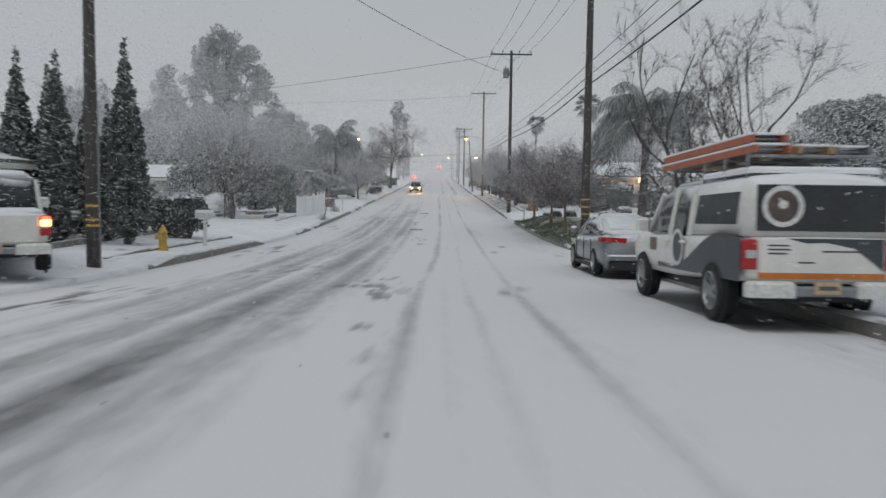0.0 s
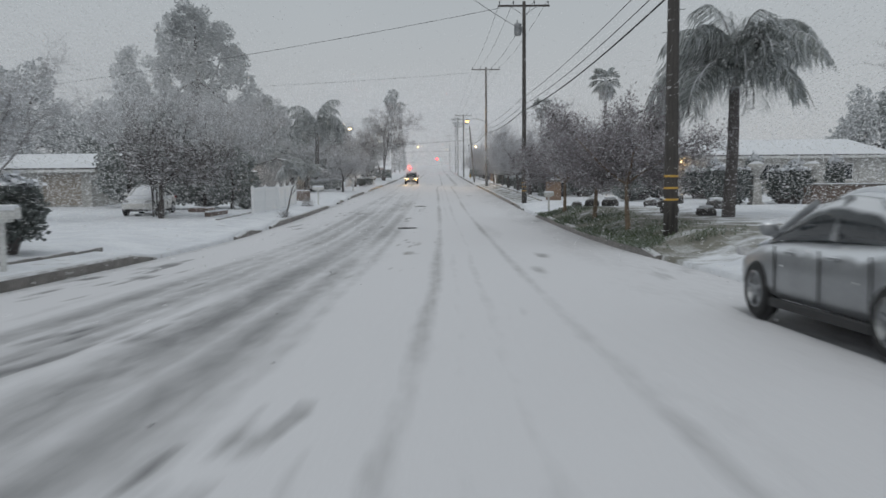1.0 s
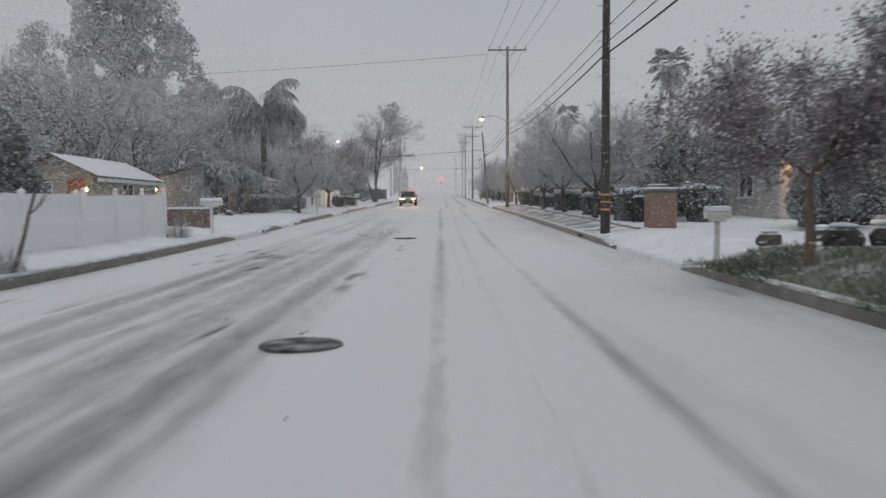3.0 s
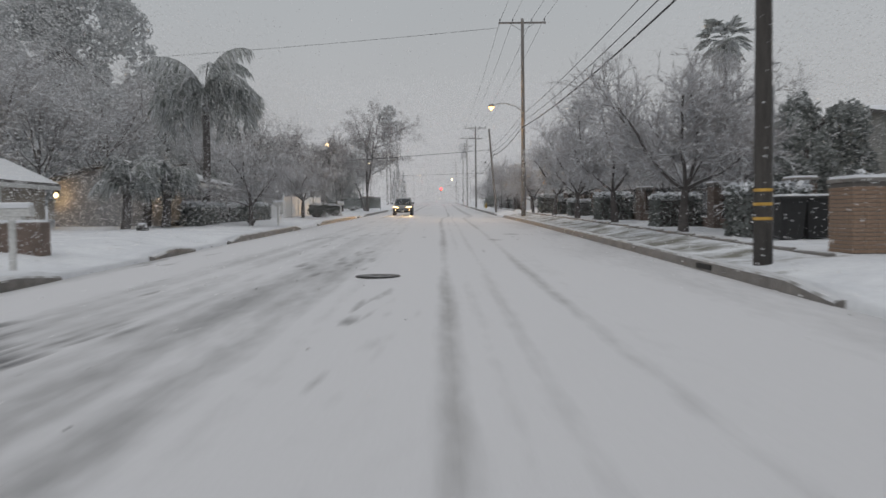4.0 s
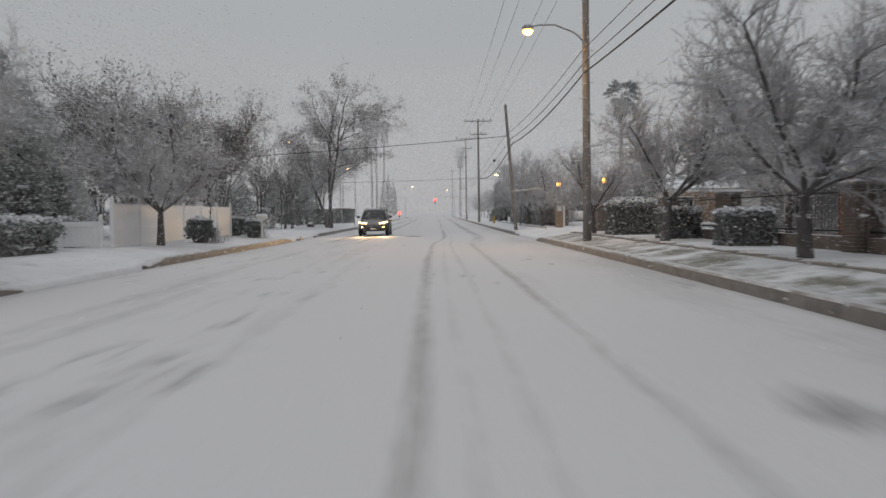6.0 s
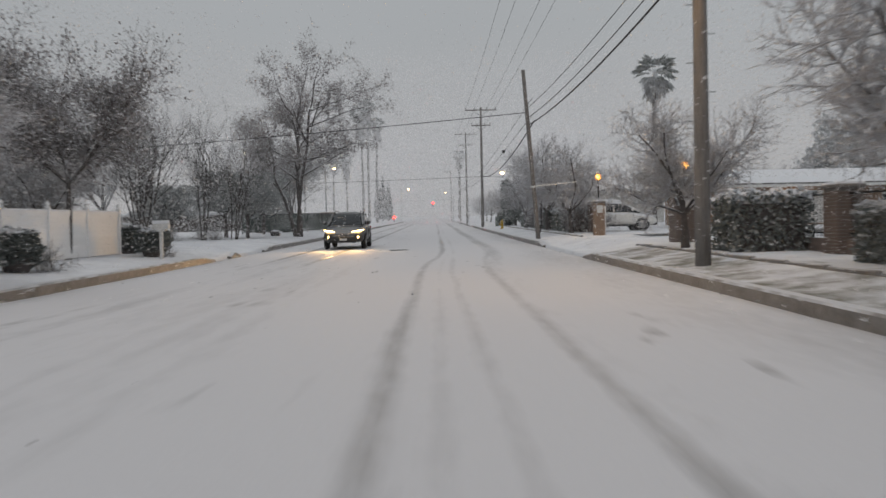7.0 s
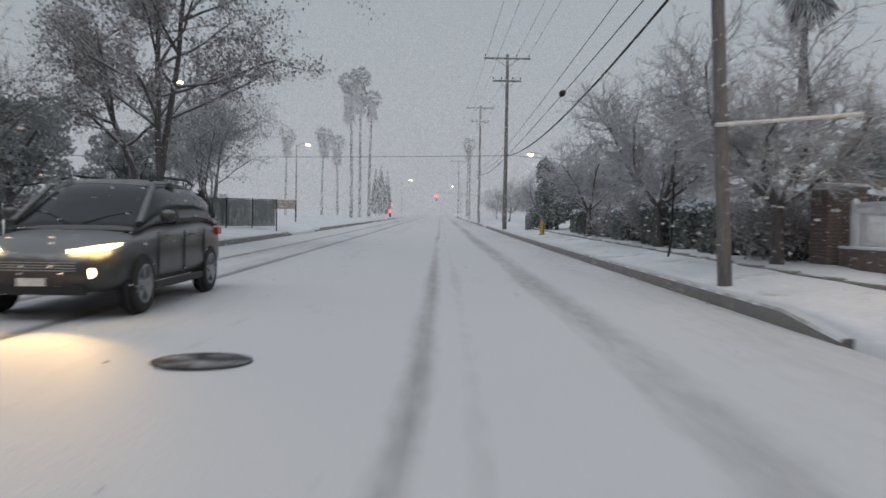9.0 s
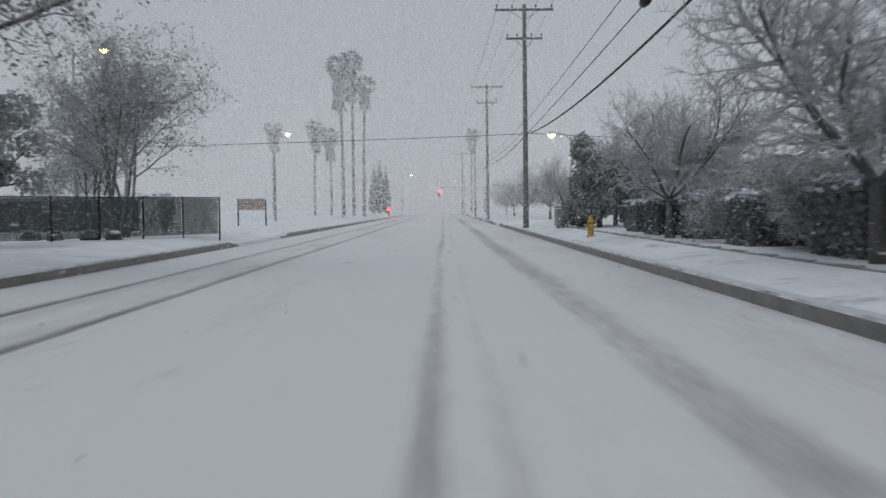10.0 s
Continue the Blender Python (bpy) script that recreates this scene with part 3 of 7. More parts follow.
def utility_pole(x, y, h, label, arm=3.4, arm_z=None, thick=(0.165, 0.105), lower_arm=False, bands=(), transformer=False, lean=(0, 0), steps=False):
    p = thing("utility_pole", on(x, y), label, "utility pole", "poles along the street")
    # haze painted as paler wood on the poles farther up the street
    wood = WOOD_POLE if y < 100 else WOOD_HAZE
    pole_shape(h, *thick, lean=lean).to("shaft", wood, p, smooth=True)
    if arm:
        for k, (z, w) in enumerate([(arm_z or h - 0.25, arm)] + ([(h - 1.9, arm * 0.62)] if lower_arm else [])):
            s = Shape().box(-w / 2, w / 2, 0.11, 0.21, z - 0.06, z + 0.06, 0.015)
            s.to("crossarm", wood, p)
            s = Shape()
            for sx in (-1, 1):
                s.tube((sx * w * 0.26, 0.16, z - 0.04), (0.0, 0.14, z - 0.62), 0.018, sides=5)
            s.to("brace", STEEL, p)
            for sx in (-0.47, -0.2, 0.2, 0.47):
                s = Shape().turned([(0.012, 0), (0.014, 0.1), (0.05, 0.11), (0.035, 0.15), (0.055, 0.17), (0.03, 0.23), (0.0, 0.25)], 8, pose(sx * w, 0.16, z + 0.05))
                s.to("insulator", BLACK_PLASTIC, p)
    if transformer:
        s = Shape().turned([(0.2, 0), (0.23, 0.04), (0.23, 0.72), (0.2, 0.78), (0.06, 0.82)], 14, pose(-0.42, 0, h - 2.2))
        s.tube((-0.45, 0, h - 1.42), (-0.45, 0, h - 1.2), 0.04, sides=6)
        s.box(-0.22, -0.1, -0.05, 0.05, h - 2.0, h - 1.6)
        s.to("transformer", STEEL, p)
    if bands:
        for z in bands:
            r = thick[0] - (thick[0] - thick[1]) * z / h + 0.004
            Shape().turned([(r, z), (r + 0.003, z + 0.008), (r + 0.003, z + 0.048), (r, z + 0.055)], 14).to("reflective_band", REFLECT, p)
        Shape().box(0.13, 0.18, -0.03, 0.03, 0, 3.2, 0.01).to("conduit", STEEL, p)
    if steps:
        for i in range(9):
            a = 1 if i % 2 else -1
            Shape().tube((a * 0.12, 0, 3 + i * 0.6), (a * 0.30, 0, 3 + i * 0.6), 0.012, sides=5).to("climbing_step", STEEL, p)
    return p


utility_pole(6.0, 34.5, 13.4, "weathered wooden utility pole with yellow reflective bands", bands=(0.92, 1.23, 1.55), steps=True, thick=(0.195, 0.115))
utility_pole(5.5, 66.3, 13.2, "weathered wooden utility pole with a transformer", bands=(0.80, 1.06, 1.31), transformer=True, steps=True)
p3 = utility_pole(5.7, 109.7, 14.1, "tall wooden utility pole carrying a street lamp", steps=True)
p4 = utility_pole(5.4, 133.6, 8.35, "short leaning wooden pole holding cables", arm=0, lean=(-0.75, -0.9), thick=(0.12, 0.09))
utility_pole(5.35, 179.3, 12.85, "tall wooden utility pole with a crossarm", lower_arm=True)
utility_pole(5.2, 216.2, 14.0, "far wooden utility pole with two crossarms", lower_arm=True)
utility_pole(5.5, 256.0, 12.0, "far wooden utility pole without an arm", arm=0)
utility_pole(4.6, 300.0, 13.0, "far wooden utility pole with a crossarm")
utility_pole(-8.63, 19.2, 10.5, "dark wooden utility pole with yellow reflective bands", arm=0, bands=(0.98, 1.12, 1.45))
s = Shape().line([(0.0 - 0.45, -0.6, 2.6), (0.9, -0.6, 2.72), (1.9, -0.6, 2.82)], 0.035)
s.to("bracket", TRIM, p4, "snow-covered steel bracket")


def power_line(a, b, sag, r=0.011, name="power_line", label="thin black overhead wire"):
    a, b = Vector(a), Vector(b)
    n = 22
    pts = [a.lerp(b, i / n) - Vector((0, 0, sag * 4 * (i / n) * (1 - i / n))) for i in range(n + 1)]
    ob = Shape().line(pts, r, 5).to(name, CABLE, smooth=True)
    return tagged(ob, label, "overhead wire", "wires")


TOPS = ((6.2, -10.0, 15.2), (6.0, 34.5, level(34.8) + 13.55), (5.5, 66.3, level(65) + 13.3), (5.7, 109.7, level(110) + 14.1), (5.35, 179.3, level(179) + 12.8), (5.2, 216.2, level(216) + 14.0), (4.6, 300, level(300) + 13))
for a, b in zip(TOPS, TOPS[1:]):
    for dx in (-1.55, -0.68, 0.68, 1.55):
        power_line((a[0] + dx, a[1], a[2] + 0.2), (b[0] + dx, b[1], b[2] + 0.2), 0.5)
LOWS = ((5.9, -10.0, 8.0), (5.9, 34.5, 6.5), (5.4, 66.3, 6.2), (5.62, 109.7, 7.4), (4.95, 132.9, 7.15), (5.45, 179.3, 7.9), (5.2, 216.2, 9.0), (5.4, 256, 10.5))
for a, b in zip(LOWS, LOWS[1:]):
    if a[1] == 132.9:
        power_line((5.2, 132.9, 7.35), (5.5, 179.3, 7.9), 0.8, 0.032, "cable", "thick black overhead cable sagging between poles")
        power_line((5.15, 132.9, 7.7), (5.45, 179.3, 7.9), 0.1, 0.016, "cable", "black overhead cable sagging between poles")
        power_line((5.1, 132.9, 8.45), (5.4, 179.3, 8.6), 0.1, 0.013, "cable", "black overhead cable sagging between poles")
        continue
    power_line(a, b, 0.35, 0.028, "cable", "thick black overhead cable sagging between poles")
    power_line((a[0], a[1], a[2] + 0.38), (b[0], b[1], b[2] + 0.38), 0.3, 0.016, "cable", "black overhead cable sagging between poles")
    power_line((a[0] - 0.1, a[1], a[2] + 0.8), (b[0] - 0.1, b[1], b[2] + 0.8), 0.25, 0.013, "cable", "black overhead cable sagging between poles")
# service drops across the street
power_line((4.85, 132.9, 7.75), (-34, 139, 6.3), 0.25, 0.02, "cable", "black cable spanning the street")
power_line((5.3, 179.3, 7.9), (-60, 186, 8.2), 0.4, 0.018, "cable", "black cable spanning the street")
power_line((5.3, 179.3, 7.95), (40, 182, 7.6), 0.4, 0.018, "cable", "black cable spanning the gardens")
power_line((4.0, 66.3, 12.9), (-46, 84, 9.0), 0.5, 0.015, "cable", "black cable spanning the street")
power_line((-8.7, 19.2, 10.4), (5.5, 66.3, 11.4), 0.7, 0.015, "cable", "black cable spanning the street")
power_line((4.0, 109.7, 14.5), (-60, 122, 14), 0.6, 0.013, "cable", "black cable spanning the street")
# a splice case hung on the cable beyond the leaning pole
v = Vector((5.27, 151.5, 7.62))
ob = Shape().turned([(0.02, -0.24), (0.11, -0.2), (0.13, 0), (0.11, 0.2), (0.02, 0.24)], 10, pose(v.x, v.y, v.z + 0.10, 90, 0, 0)).to("splice_case", BLACK_PLASTIC, smooth=True)
tagged(ob, "black cable splice case hanging on the overhead cable", "splice case")


# ---- trees ----
def frame_of(d):
    u = d.orthogonal().normalized()
    return u, d.cross(u)


def grow(rng, spec, h):
    """Limbs of a tree as segments (a, b, ra, rb, order), and the tips of its twigs."""
    segs, tips = [], []

    def limb(p, d, length, r, order):
        n = spec["pieces"][order]
        last = order == len(spec["pieces"]) - 1
        taper = 0.25 if last else 0.5
        for i in range(n):
            d = (d + Vector((rng.gauss(0, 1), rng.gauss(0, 1), rng.gauss(0, 1))) * spec["wander"][order] + Vector((0, 0, spec["lift"][order]))).normalized()
            q = p + d * (length / n)
            ra, rb = r * (1 - (1 - taper) * i / n), r * (1 - (1 - taper) * (i + 1) / n)
            segs.append((p.copy(), q.copy(), ra, rb, order))
            p = q
            if not last and i >= spec["bare"][order]:
                for _ in range(spec["kids"][order]):
                    u, w = frame_of(d)
                    az, an = rng.uniform(0, 2 * math.pi), radians(rng.gauss(spec["angle"][order], 9))
                    k = (d * math.cos(an) + (u * math.cos(az) + w * math.sin(az)) * math.sin(an)).normalized()
                    limb(p, k, length * spec["ratio"][order] * rng.uniform(0.7, 1.15), max(rb * 0.64, 0.006), order + 1)
        tips.append((p.copy(), d.copy(), order))

    for k in range(spec.get("stems", 1)):
        d = Vector((rng.gauss(0, 1), rng.gauss(0, 1), 0)) * spec.get("splay", 0.03) + Vector((0, 0, 1))
        base = Vector((rng.gauss(0, 1), rng.gauss(0, 1), 0)) * (spec.get("spread", 0.0) if k else 0.0)
        limb(base - Vector((0, 0, 0.25)), d.normalized(), h * spec["trunk"] * (rng.uniform(0.75, 1.0) if k else 1), spec["radius"], 0)
    return segs, tips


def tubes(segs, sides):
    a = np.array([[*s[0]] for s in segs])
    b = np.array([[*s[1]] for s in segs])
    ra, rb = np.array([s[2] for s in segs]), np.array([s[3] for s in segs])
    d = b - a
    d /= np.linalg.norm(d, axis=1, keepdims=True) + 1e-9
    ref = np.where(np.abs(d[:, 2:3]) < 0.9, np.array([[0, 0, 1.0]]), np.array([[1.0, 0, 0]]))
    u = np.cross(d, ref)
    u /= np.linalg.norm(u, axis=1, keepdims=True)
    w = np.cross(d, u)
    th = 2 * np.pi * np.arange(sides) / sides
    ring = u[:, None] * np.cos(th)[None, :, None] + w[:, None] * np.sin(th)[None, :, None]
    v = np.concatenate([a[:, None] + ring * ra[:, None, None], b[:, None] + ring * rb[:, None, None]], 1).reshape(-1, 3)
    i = np.arange(sides)
    f = np.stack([i, (i + 1) % sides, sides + (i + 1) % sides, sides + i], 1)
    return v, (np.arange(len(segs))[:, None, None] * 2 * sides + f[None]).reshape(-1, 4)


def leaf_mesh(name, centres, size, material, rs, flat=0.0, long=1.6):
    """Many small leaves or leaf clumps, each a folded quad of its own."""
    n = len(centres)
    d = rs.normal(size=(n, 3))
    d[:, 2] = d[:, 2] * (1 - flat) - flat * 0.3
    d /= np.linalg.norm(d, axis=1, keepdims=True)
    e = rs.normal(size=(n, 3))
    e -= d * (e * d).sum(1, keepdims=True)
    e /= np.linalg.norm(e, axis=1, keepdims=True)
    g = np.cross(d, e)
    s = size * rs.uniform(0.6, 1.4, (n, 1))
    c = np.asarray(centres)
    v = np.stack([c - d * s * long * 0.5, c + e * s * 0.5 + g * s * 0.12, c + d * s * long * 0.5, c - e * s * 0.5 + g * s * 0.12], 1).reshape(-1, 3)
    return mesh_arrays(name, v, np.arange(n * 4).reshape(-1, 4), material)


BARE = dict(pieces=(2, 7, 5, 3), wander=(0.04, 0.13, 0.19, 0.22), lift=(0.05, 0.075, 0.03, 0.02), bare=(1, 1, 0, 0), kids=(8, 4, 2, 0), angle=(44, 50, 48), ratio=(2.3, 0.36, 0.5), trunk=0.22, radius=0.16)
GROVE = dict(pieces=(4, 5, 4, 3), wander=(0.06, 0.10, 0.15, 0.2), lift=(0.05, 0.07, 0.04, 0.0), bare=(1, 1, 0, 0), kids=(4, 2, 2, 0), angle=(42, 40, 44), ratio=(1.05, 0.42, 0.52), trunk=0.55, radius=0.2)
UPRIGHT = dict(pieces=(7, 4, 3, 2), wander=(0.06, 0.1, 0.14, 0.16), lift=(0.06, 0.10, 0.06, 0.03), bare=(2, 0, 0, 0), kids=(2, 1, 2, 0), angle=(38, 40, 40), ratio=(0.45, 0.5, 0.5), trunk=0.9, radius=0.085, stems=4, splay=0.17, spread=0.3)
LEAFY = dict(pieces=(2, 4, 4, 3), wander=(0.03, 0.10, 0.15, 0.2), lift=(0.05, 0.06, 0.03, 0.0), bare=(1, 0, 0, 0), kids=(7, 2, 2, 0), angle=(48, 46, 45), ratio=(1.3, 0.5, 0.5), trunk=0.36, radius=0.1)
BIG = dict(pieces=(8, 5, 4, 3, 2), wander=(0.06, 0.13, 0.17, 0.2, 0.2), lift=(0.05, 0.04, 0.02, 0.0, -0.02), bare=(3, 1, 0, 0, 0), kids=(2, 2, 1, 1, 0), angle=(54, 44, 44, 45), ratio=(0.42, 0.5, 0.5, 0.5), trunk=0.9, radius=0.2, stems=3, splay=0.09, spread=0.3)


def tree(seed, spec, h, at, name, label, category="tree", group="", bark=BARK, twig=TWIG, leaves=0, leaf_size=0.1, leaf_mat=LEAF_DARK, scatter=0.25, turn=0.0, brush=0, brush_len=0.5, brush_w=0.006, clump=1):
    rng, rs = random.Random(seed), np.random.RandomState(seed)
    segs, tips = grow(rng, spec, h)
    top = max(s[1].z for s in segs)
    k = h / top
    t = thing(name, at, label, category, group, turn)
    last = len(spec["pieces"]) - 1
    thick, fine = [s for s in segs if s[4] < 2], [s for s in segs if s[4] >= 2]
    v, f = tubes(thick, 8)
    child("trunk", mesh_arrays("trunk", v * k, f, bark, True), t)
    v, f = tubes(fine, 3)
    child("crown", mesh_arrays("crown", v * k, f, twig), t)
    if brush:
        # the finest twigs, sprouting along the branches
        ends = [s for s in segs if s[4] >= last - 1]
        i = rs.randint(0, len(ends), brush)
        a, b = np.array([[*s[0]] for s in ends])[i], np.array([[*s[1]] for s in ends])[i]
        d = b - a
        o = a + d * rs.rand(brush, 1)
        d = d / (np.linalg.norm(d, axis=1, keepdims=True) + 1e-9) + rs.normal(size=(brush, 3)) * 0.5 + np.array([[0, 0, 0.15]])
        d /= np.linalg.norm(d, axis=1, keepdims=True)
        e = np.cross(d, rs.normal(size=(brush, 3)))
        e /= np.linalg.norm(e, axis=1, keepdims=True)
        o, ln = o * k, brush_len * rs.uniform(0.5, 1.3, (brush, 1))
        v = np.stack([o - e * brush_w, o + e * brush_w, o + d * ln], 1).reshape(-1, 3)
        tagged(child("brushwood", mesh_arrays("brushwood", v, np.arange(brush * 3).reshape(-1, 3), twig), t), kind="stuff")
    if leaves:
        ends = [s for s in segs if s[4] >= last - 1]
        ends = ends[::clump]
        pick = rs.randint(0, len(ends), leaves)
        c = np.array([[*ends[i][0].lerp(ends[i][1], rng.random())] for i in pick]) * k + rs.normal(size=(leaves, 3)) * scatter
        child("foliage", leaf_mesh("foliage", c, leaf_size, leaf_mat, rs), t)
    return t


# three street trees with dull purple leaves on the mound
leafy = tree(11, LEAFY, 4.7, on(5.85, 38.6), "street_tree", "small street tree with dull purple leaves and a tan trunk", "tree", "street trees on the mound", BARK_TAN, BARK_DARK, 22000, 0.045, LEAF_PURPLE, 0.2, brush=9000, brush_len=0.3)
copy_thing(leafy, pose(*on(6.0, 45.0), 0, 0, 130))
copy_thing(leafy, pose(*on(5.85, 51.6), 0, 0, 250))
tree(12, LEAFY, 4.6, on(12.6, 86.0), "street_tree", "leafy dark tree dusted with snow beside the hedge", "tree", "", BARK_DARK, BARK_DARK, 7000, 0.10, LEAF_DARK, 0.25)
# frosted bare trees along the right gardens
bare = tree(28, BARE, 5.9, on(7.0, 76.0), "bare_tree", "bare garden tree with every twig coated in snow", "tree", "bare garden trees", BARK_DARK, TWIG_DARK, brush=20000, brush_len=0.27, brush_w=0.008)
bare2 = tree(33, BARE, 6.3, on(7.15, 86.0), "bare_tree", "tall bare garden tree with every twig coated in snow", "tree", "bare garden trees", BARK_DARK, TWIG_DARK, brush=20000, brush_len=0.27, brush_w=0.008)
grove = tree(39, GROVE, 10.0, on(-20.8, 101.6), "grove_tree", "tall bare tree behind the houses, twigs coated in snow", "tree", "tall bare trees", brush=18000, brush_len=0.8)
for x, y, a, k in ((-24.2, 106, 80, 1.1), (-21.4, 94.2, 150, 0.95), (-26, 97, 220, 1.1), (-21.5, 88, 300, 0.95), (-28, 84, 20, 1.05), (-14.2, 101.6, 110, 0.68), (-16.5, 122.5, 40, 0.8), (-19.5, 128, 200, 0.75), (-24, 121, 90, 0.95), (-22, 147, 10, 0.9), (-28, 152, 130, 1.0), (14.5, 91, 60, 0.75), (-19.7, 47.5, 140, 0.85)):
    copy_thing(grove, pose(*on(x, y), 0, 0, a) @ Matrix.Scale(k, 4))
for src, x, y, a, k in ((bare, 7.0, 94.5, 70, 0.92), (bare2, 7.15, 104.5, 160, 0.98), (bare, 7.0, 115.0, 200, 0.72), (bare2, 12.5, 98, 40, 0.9), (bare, 13.5, 110, 310, 0.9), (bare2, 7.6, 136.8, 20, 0.9), (bare, 7.6, 145.8, 120, 1.02), (bare2, 7.5, 157.5, 210, 0.92),
                        (bare, 10.6, 164.0, 330, 0.9), (bare2, 8.5, 186, 90, 0.75), (bare, 9.5, 200, 10, 0.8), (bare2, 8.5, 212, 120, 0.75), (bare, 9, 228, 200, 0.8), (bare2, 9.5, 246, 40, 0.8), (bare, 30, 162, 140, 0.95)):
    copy_thing(src, pose(*on(x, y), 0, 0, a) @ Matrix.Scale(k, 4))
# and on the far side of the street
for src, x, y, a, k in ((bare, -9.4, 90.4, 240, 0.72), (bare2, -10.0, 108.3, 60, 0.92),
                        (bare2, -13.5, 121.2, 280, 0.75), (bare, 24, 34, 200, 1.1), (bare, -14.5, 31, 220, 0.8), (bare2, -28, 60, 300, 1.0)):
    copy_thing(src, pose(*on(x, y), 0, 0, a) @ Matrix.Scale(k, 4))
# a bare tree with thick crooked limbs behind the parked cars
tree(66, dict(pieces=(6, 5, 4, 3), wander=(0.08, 0.12, 0.16, 0.2), lift=(0.03, 0.05, 0.03, 0.0), bare=(1, 1, 0, 0), kids=(1, 1, 1, 0), angle=(36, 40, 42), ratio=(0.55, 0.5, 0.5), trunk=0.9, radius=0.10, stems=5, splay=0.36, spread=0.2), 6.4, on(5.95, 18.8), "bare_tree", "bare spreading tree with thick crooked dark limbs behind parked cars", "tree", "", BARK_WET, BARK_DARK, brush=6000, brush_len=0.4)
# a tall dark tree whose twigs hold brown leaves, over the white garden wall
tall_dark = tree(91, dict(pieces=(3, 7, 5, 3), wander=(0.04, 0.11, 0.17, 0.2), lift=(0.05, 0.06, 0.02, 0.0), bare=(2, 1, 0, 0), kids=(9, 3, 2, 0), angle=(46, 48, 46), ratio=(1.5, 0.36, 0.5), trunk=0.34, radius=0.13), 7.4, on(-10.8, 117.0), "dark_garden_tree", "dark garden tree with dense twigs over a white wall", "tree", "dark garden trees", BARK_WET, BARK_DARK, 12000, 0.055, LEAF_DARK, 0.16, brush=9000, brush_len=0.3, clump=2)
copy_thing(tall_dark, pose(*on(-15.2, 119.5), 0, 0, 140) @ Matrix.Scale(1.25, 4))
# slender many-stemmed trees on the open lot
slim = tree(31, UPRIGHT, 9.8, on(-15.5, 136.5), "slender_tree", "slender bare tree with several stems on the open lot", "tree", "slender trees on the lot", BARK_WET, BARK_DARK, brush=3000, brush_len=0.5)
for x, y, a, k in ((-13.2, 139.5, 80, 0.9), (-17.5, 141, 200, 1.0), (-22.6, 139.8, 310, 1.05), (-11.6, 140.5, 30, 0.75), (-23, 144, 100, 1.1), (-27, 138, 220, 1.0), (-15.2, 169, 40, 0.95), (-20, 127, 90, 0.8), (-24, 131, 10, 0.9)):
    copy_thing(slim, pose(*on(x, y), 0, 0, a) @ Matrix.Scale(k, 4))
# the big spreading tree over the far kerb
tree(65, BIG, 13.8, on(-9.3, 148.0), "large_tree", "large spreading tree with bare limbs and a few brown leaves", "tree", "", BARK_DARK, TWIG_DARK, 20000, 0.07, mat("brown_clinging_leaves", (0.34, 0.305, 0.295), (0.25, 0.225, 0.22), 0.9, thin=0.4, scale=2, bump=0, island=0.3), 0.17, 180, brush=7000, clump=3)
# a many-stemmed spreading tree behind the chain-link fence
tree(43, dict(pieces=(6, 4, 3, 3), wander=(0.06, 0.12, 0.16, 0.2), lift=(0.03, 0.0, -0.04, -0.05), bare=(2, 0, 0, 0), kids=(2, 2, 2, 0), angle=(48, 42, 45), ratio=(0.52, 0.5, 0.55), trunk=0.9, radius=0.12, stems=7, splay=0.13, spread=0.6), 9.8, on(-12.4, 165.2), "spreading_tree", "many-stemmed spreading tree with clinging brown leaves behind the fence", "tree", "", BARK, TWIG, 9000, 0.075, LEAF_LIFTED, 0.16, brush=6000, clump=2)
# a young leaning tree in the verge
t = tree(51, dict(pieces=(4, 3, 2), wander=(0.04, 0.15, 0.2), lift=(0.0, 0.1, 0.0), bare=(2, 0, 0), kids=(2, 2, 0), angle=(38, 40), ratio=(0.3, 0.6), trunk=0.9, radius=0.06), 2.3, on(-7.95, 53.0), "young_tree", "young leaning tree with a thin dark trunk", "tree", "", BARK_DARK, TWIG)
t.matrix_world = pose(*on(-7.95, 53.0), 0, 14, 0)


def clumps(rs, n, size, lobes):
    """Leaf centres in several uneven lobes: (x, y, z, rx, ry, rz)."""
    out = []
    total = sum(a[3] * a[4] * a[5] for a in lobes)
    for x, y, z, rx, ry, rz in lobes:
        k = max(30, int(n * rx * ry * rz / total))
        d = rs.normal(size=(k, 3))
        d /= np.linalg.norm(d, axis=1, keepdims=True)
        r = rs.uniform(0.25, 1.0, (k, 1)) ** 0.4
        bumps = 1 + 0.16 * np.sin(d[:, :1] * 7 + x) * np.cos(d[:, 1:2] * 6 + y) + 0.1 * np.sin(d[:, 2:3] * 11 + z)
        out.append(np.array([[x, y, z]]) + d * r * bumps * np.array([[rx, ry, rz]]))
    return np.concatenate(out)


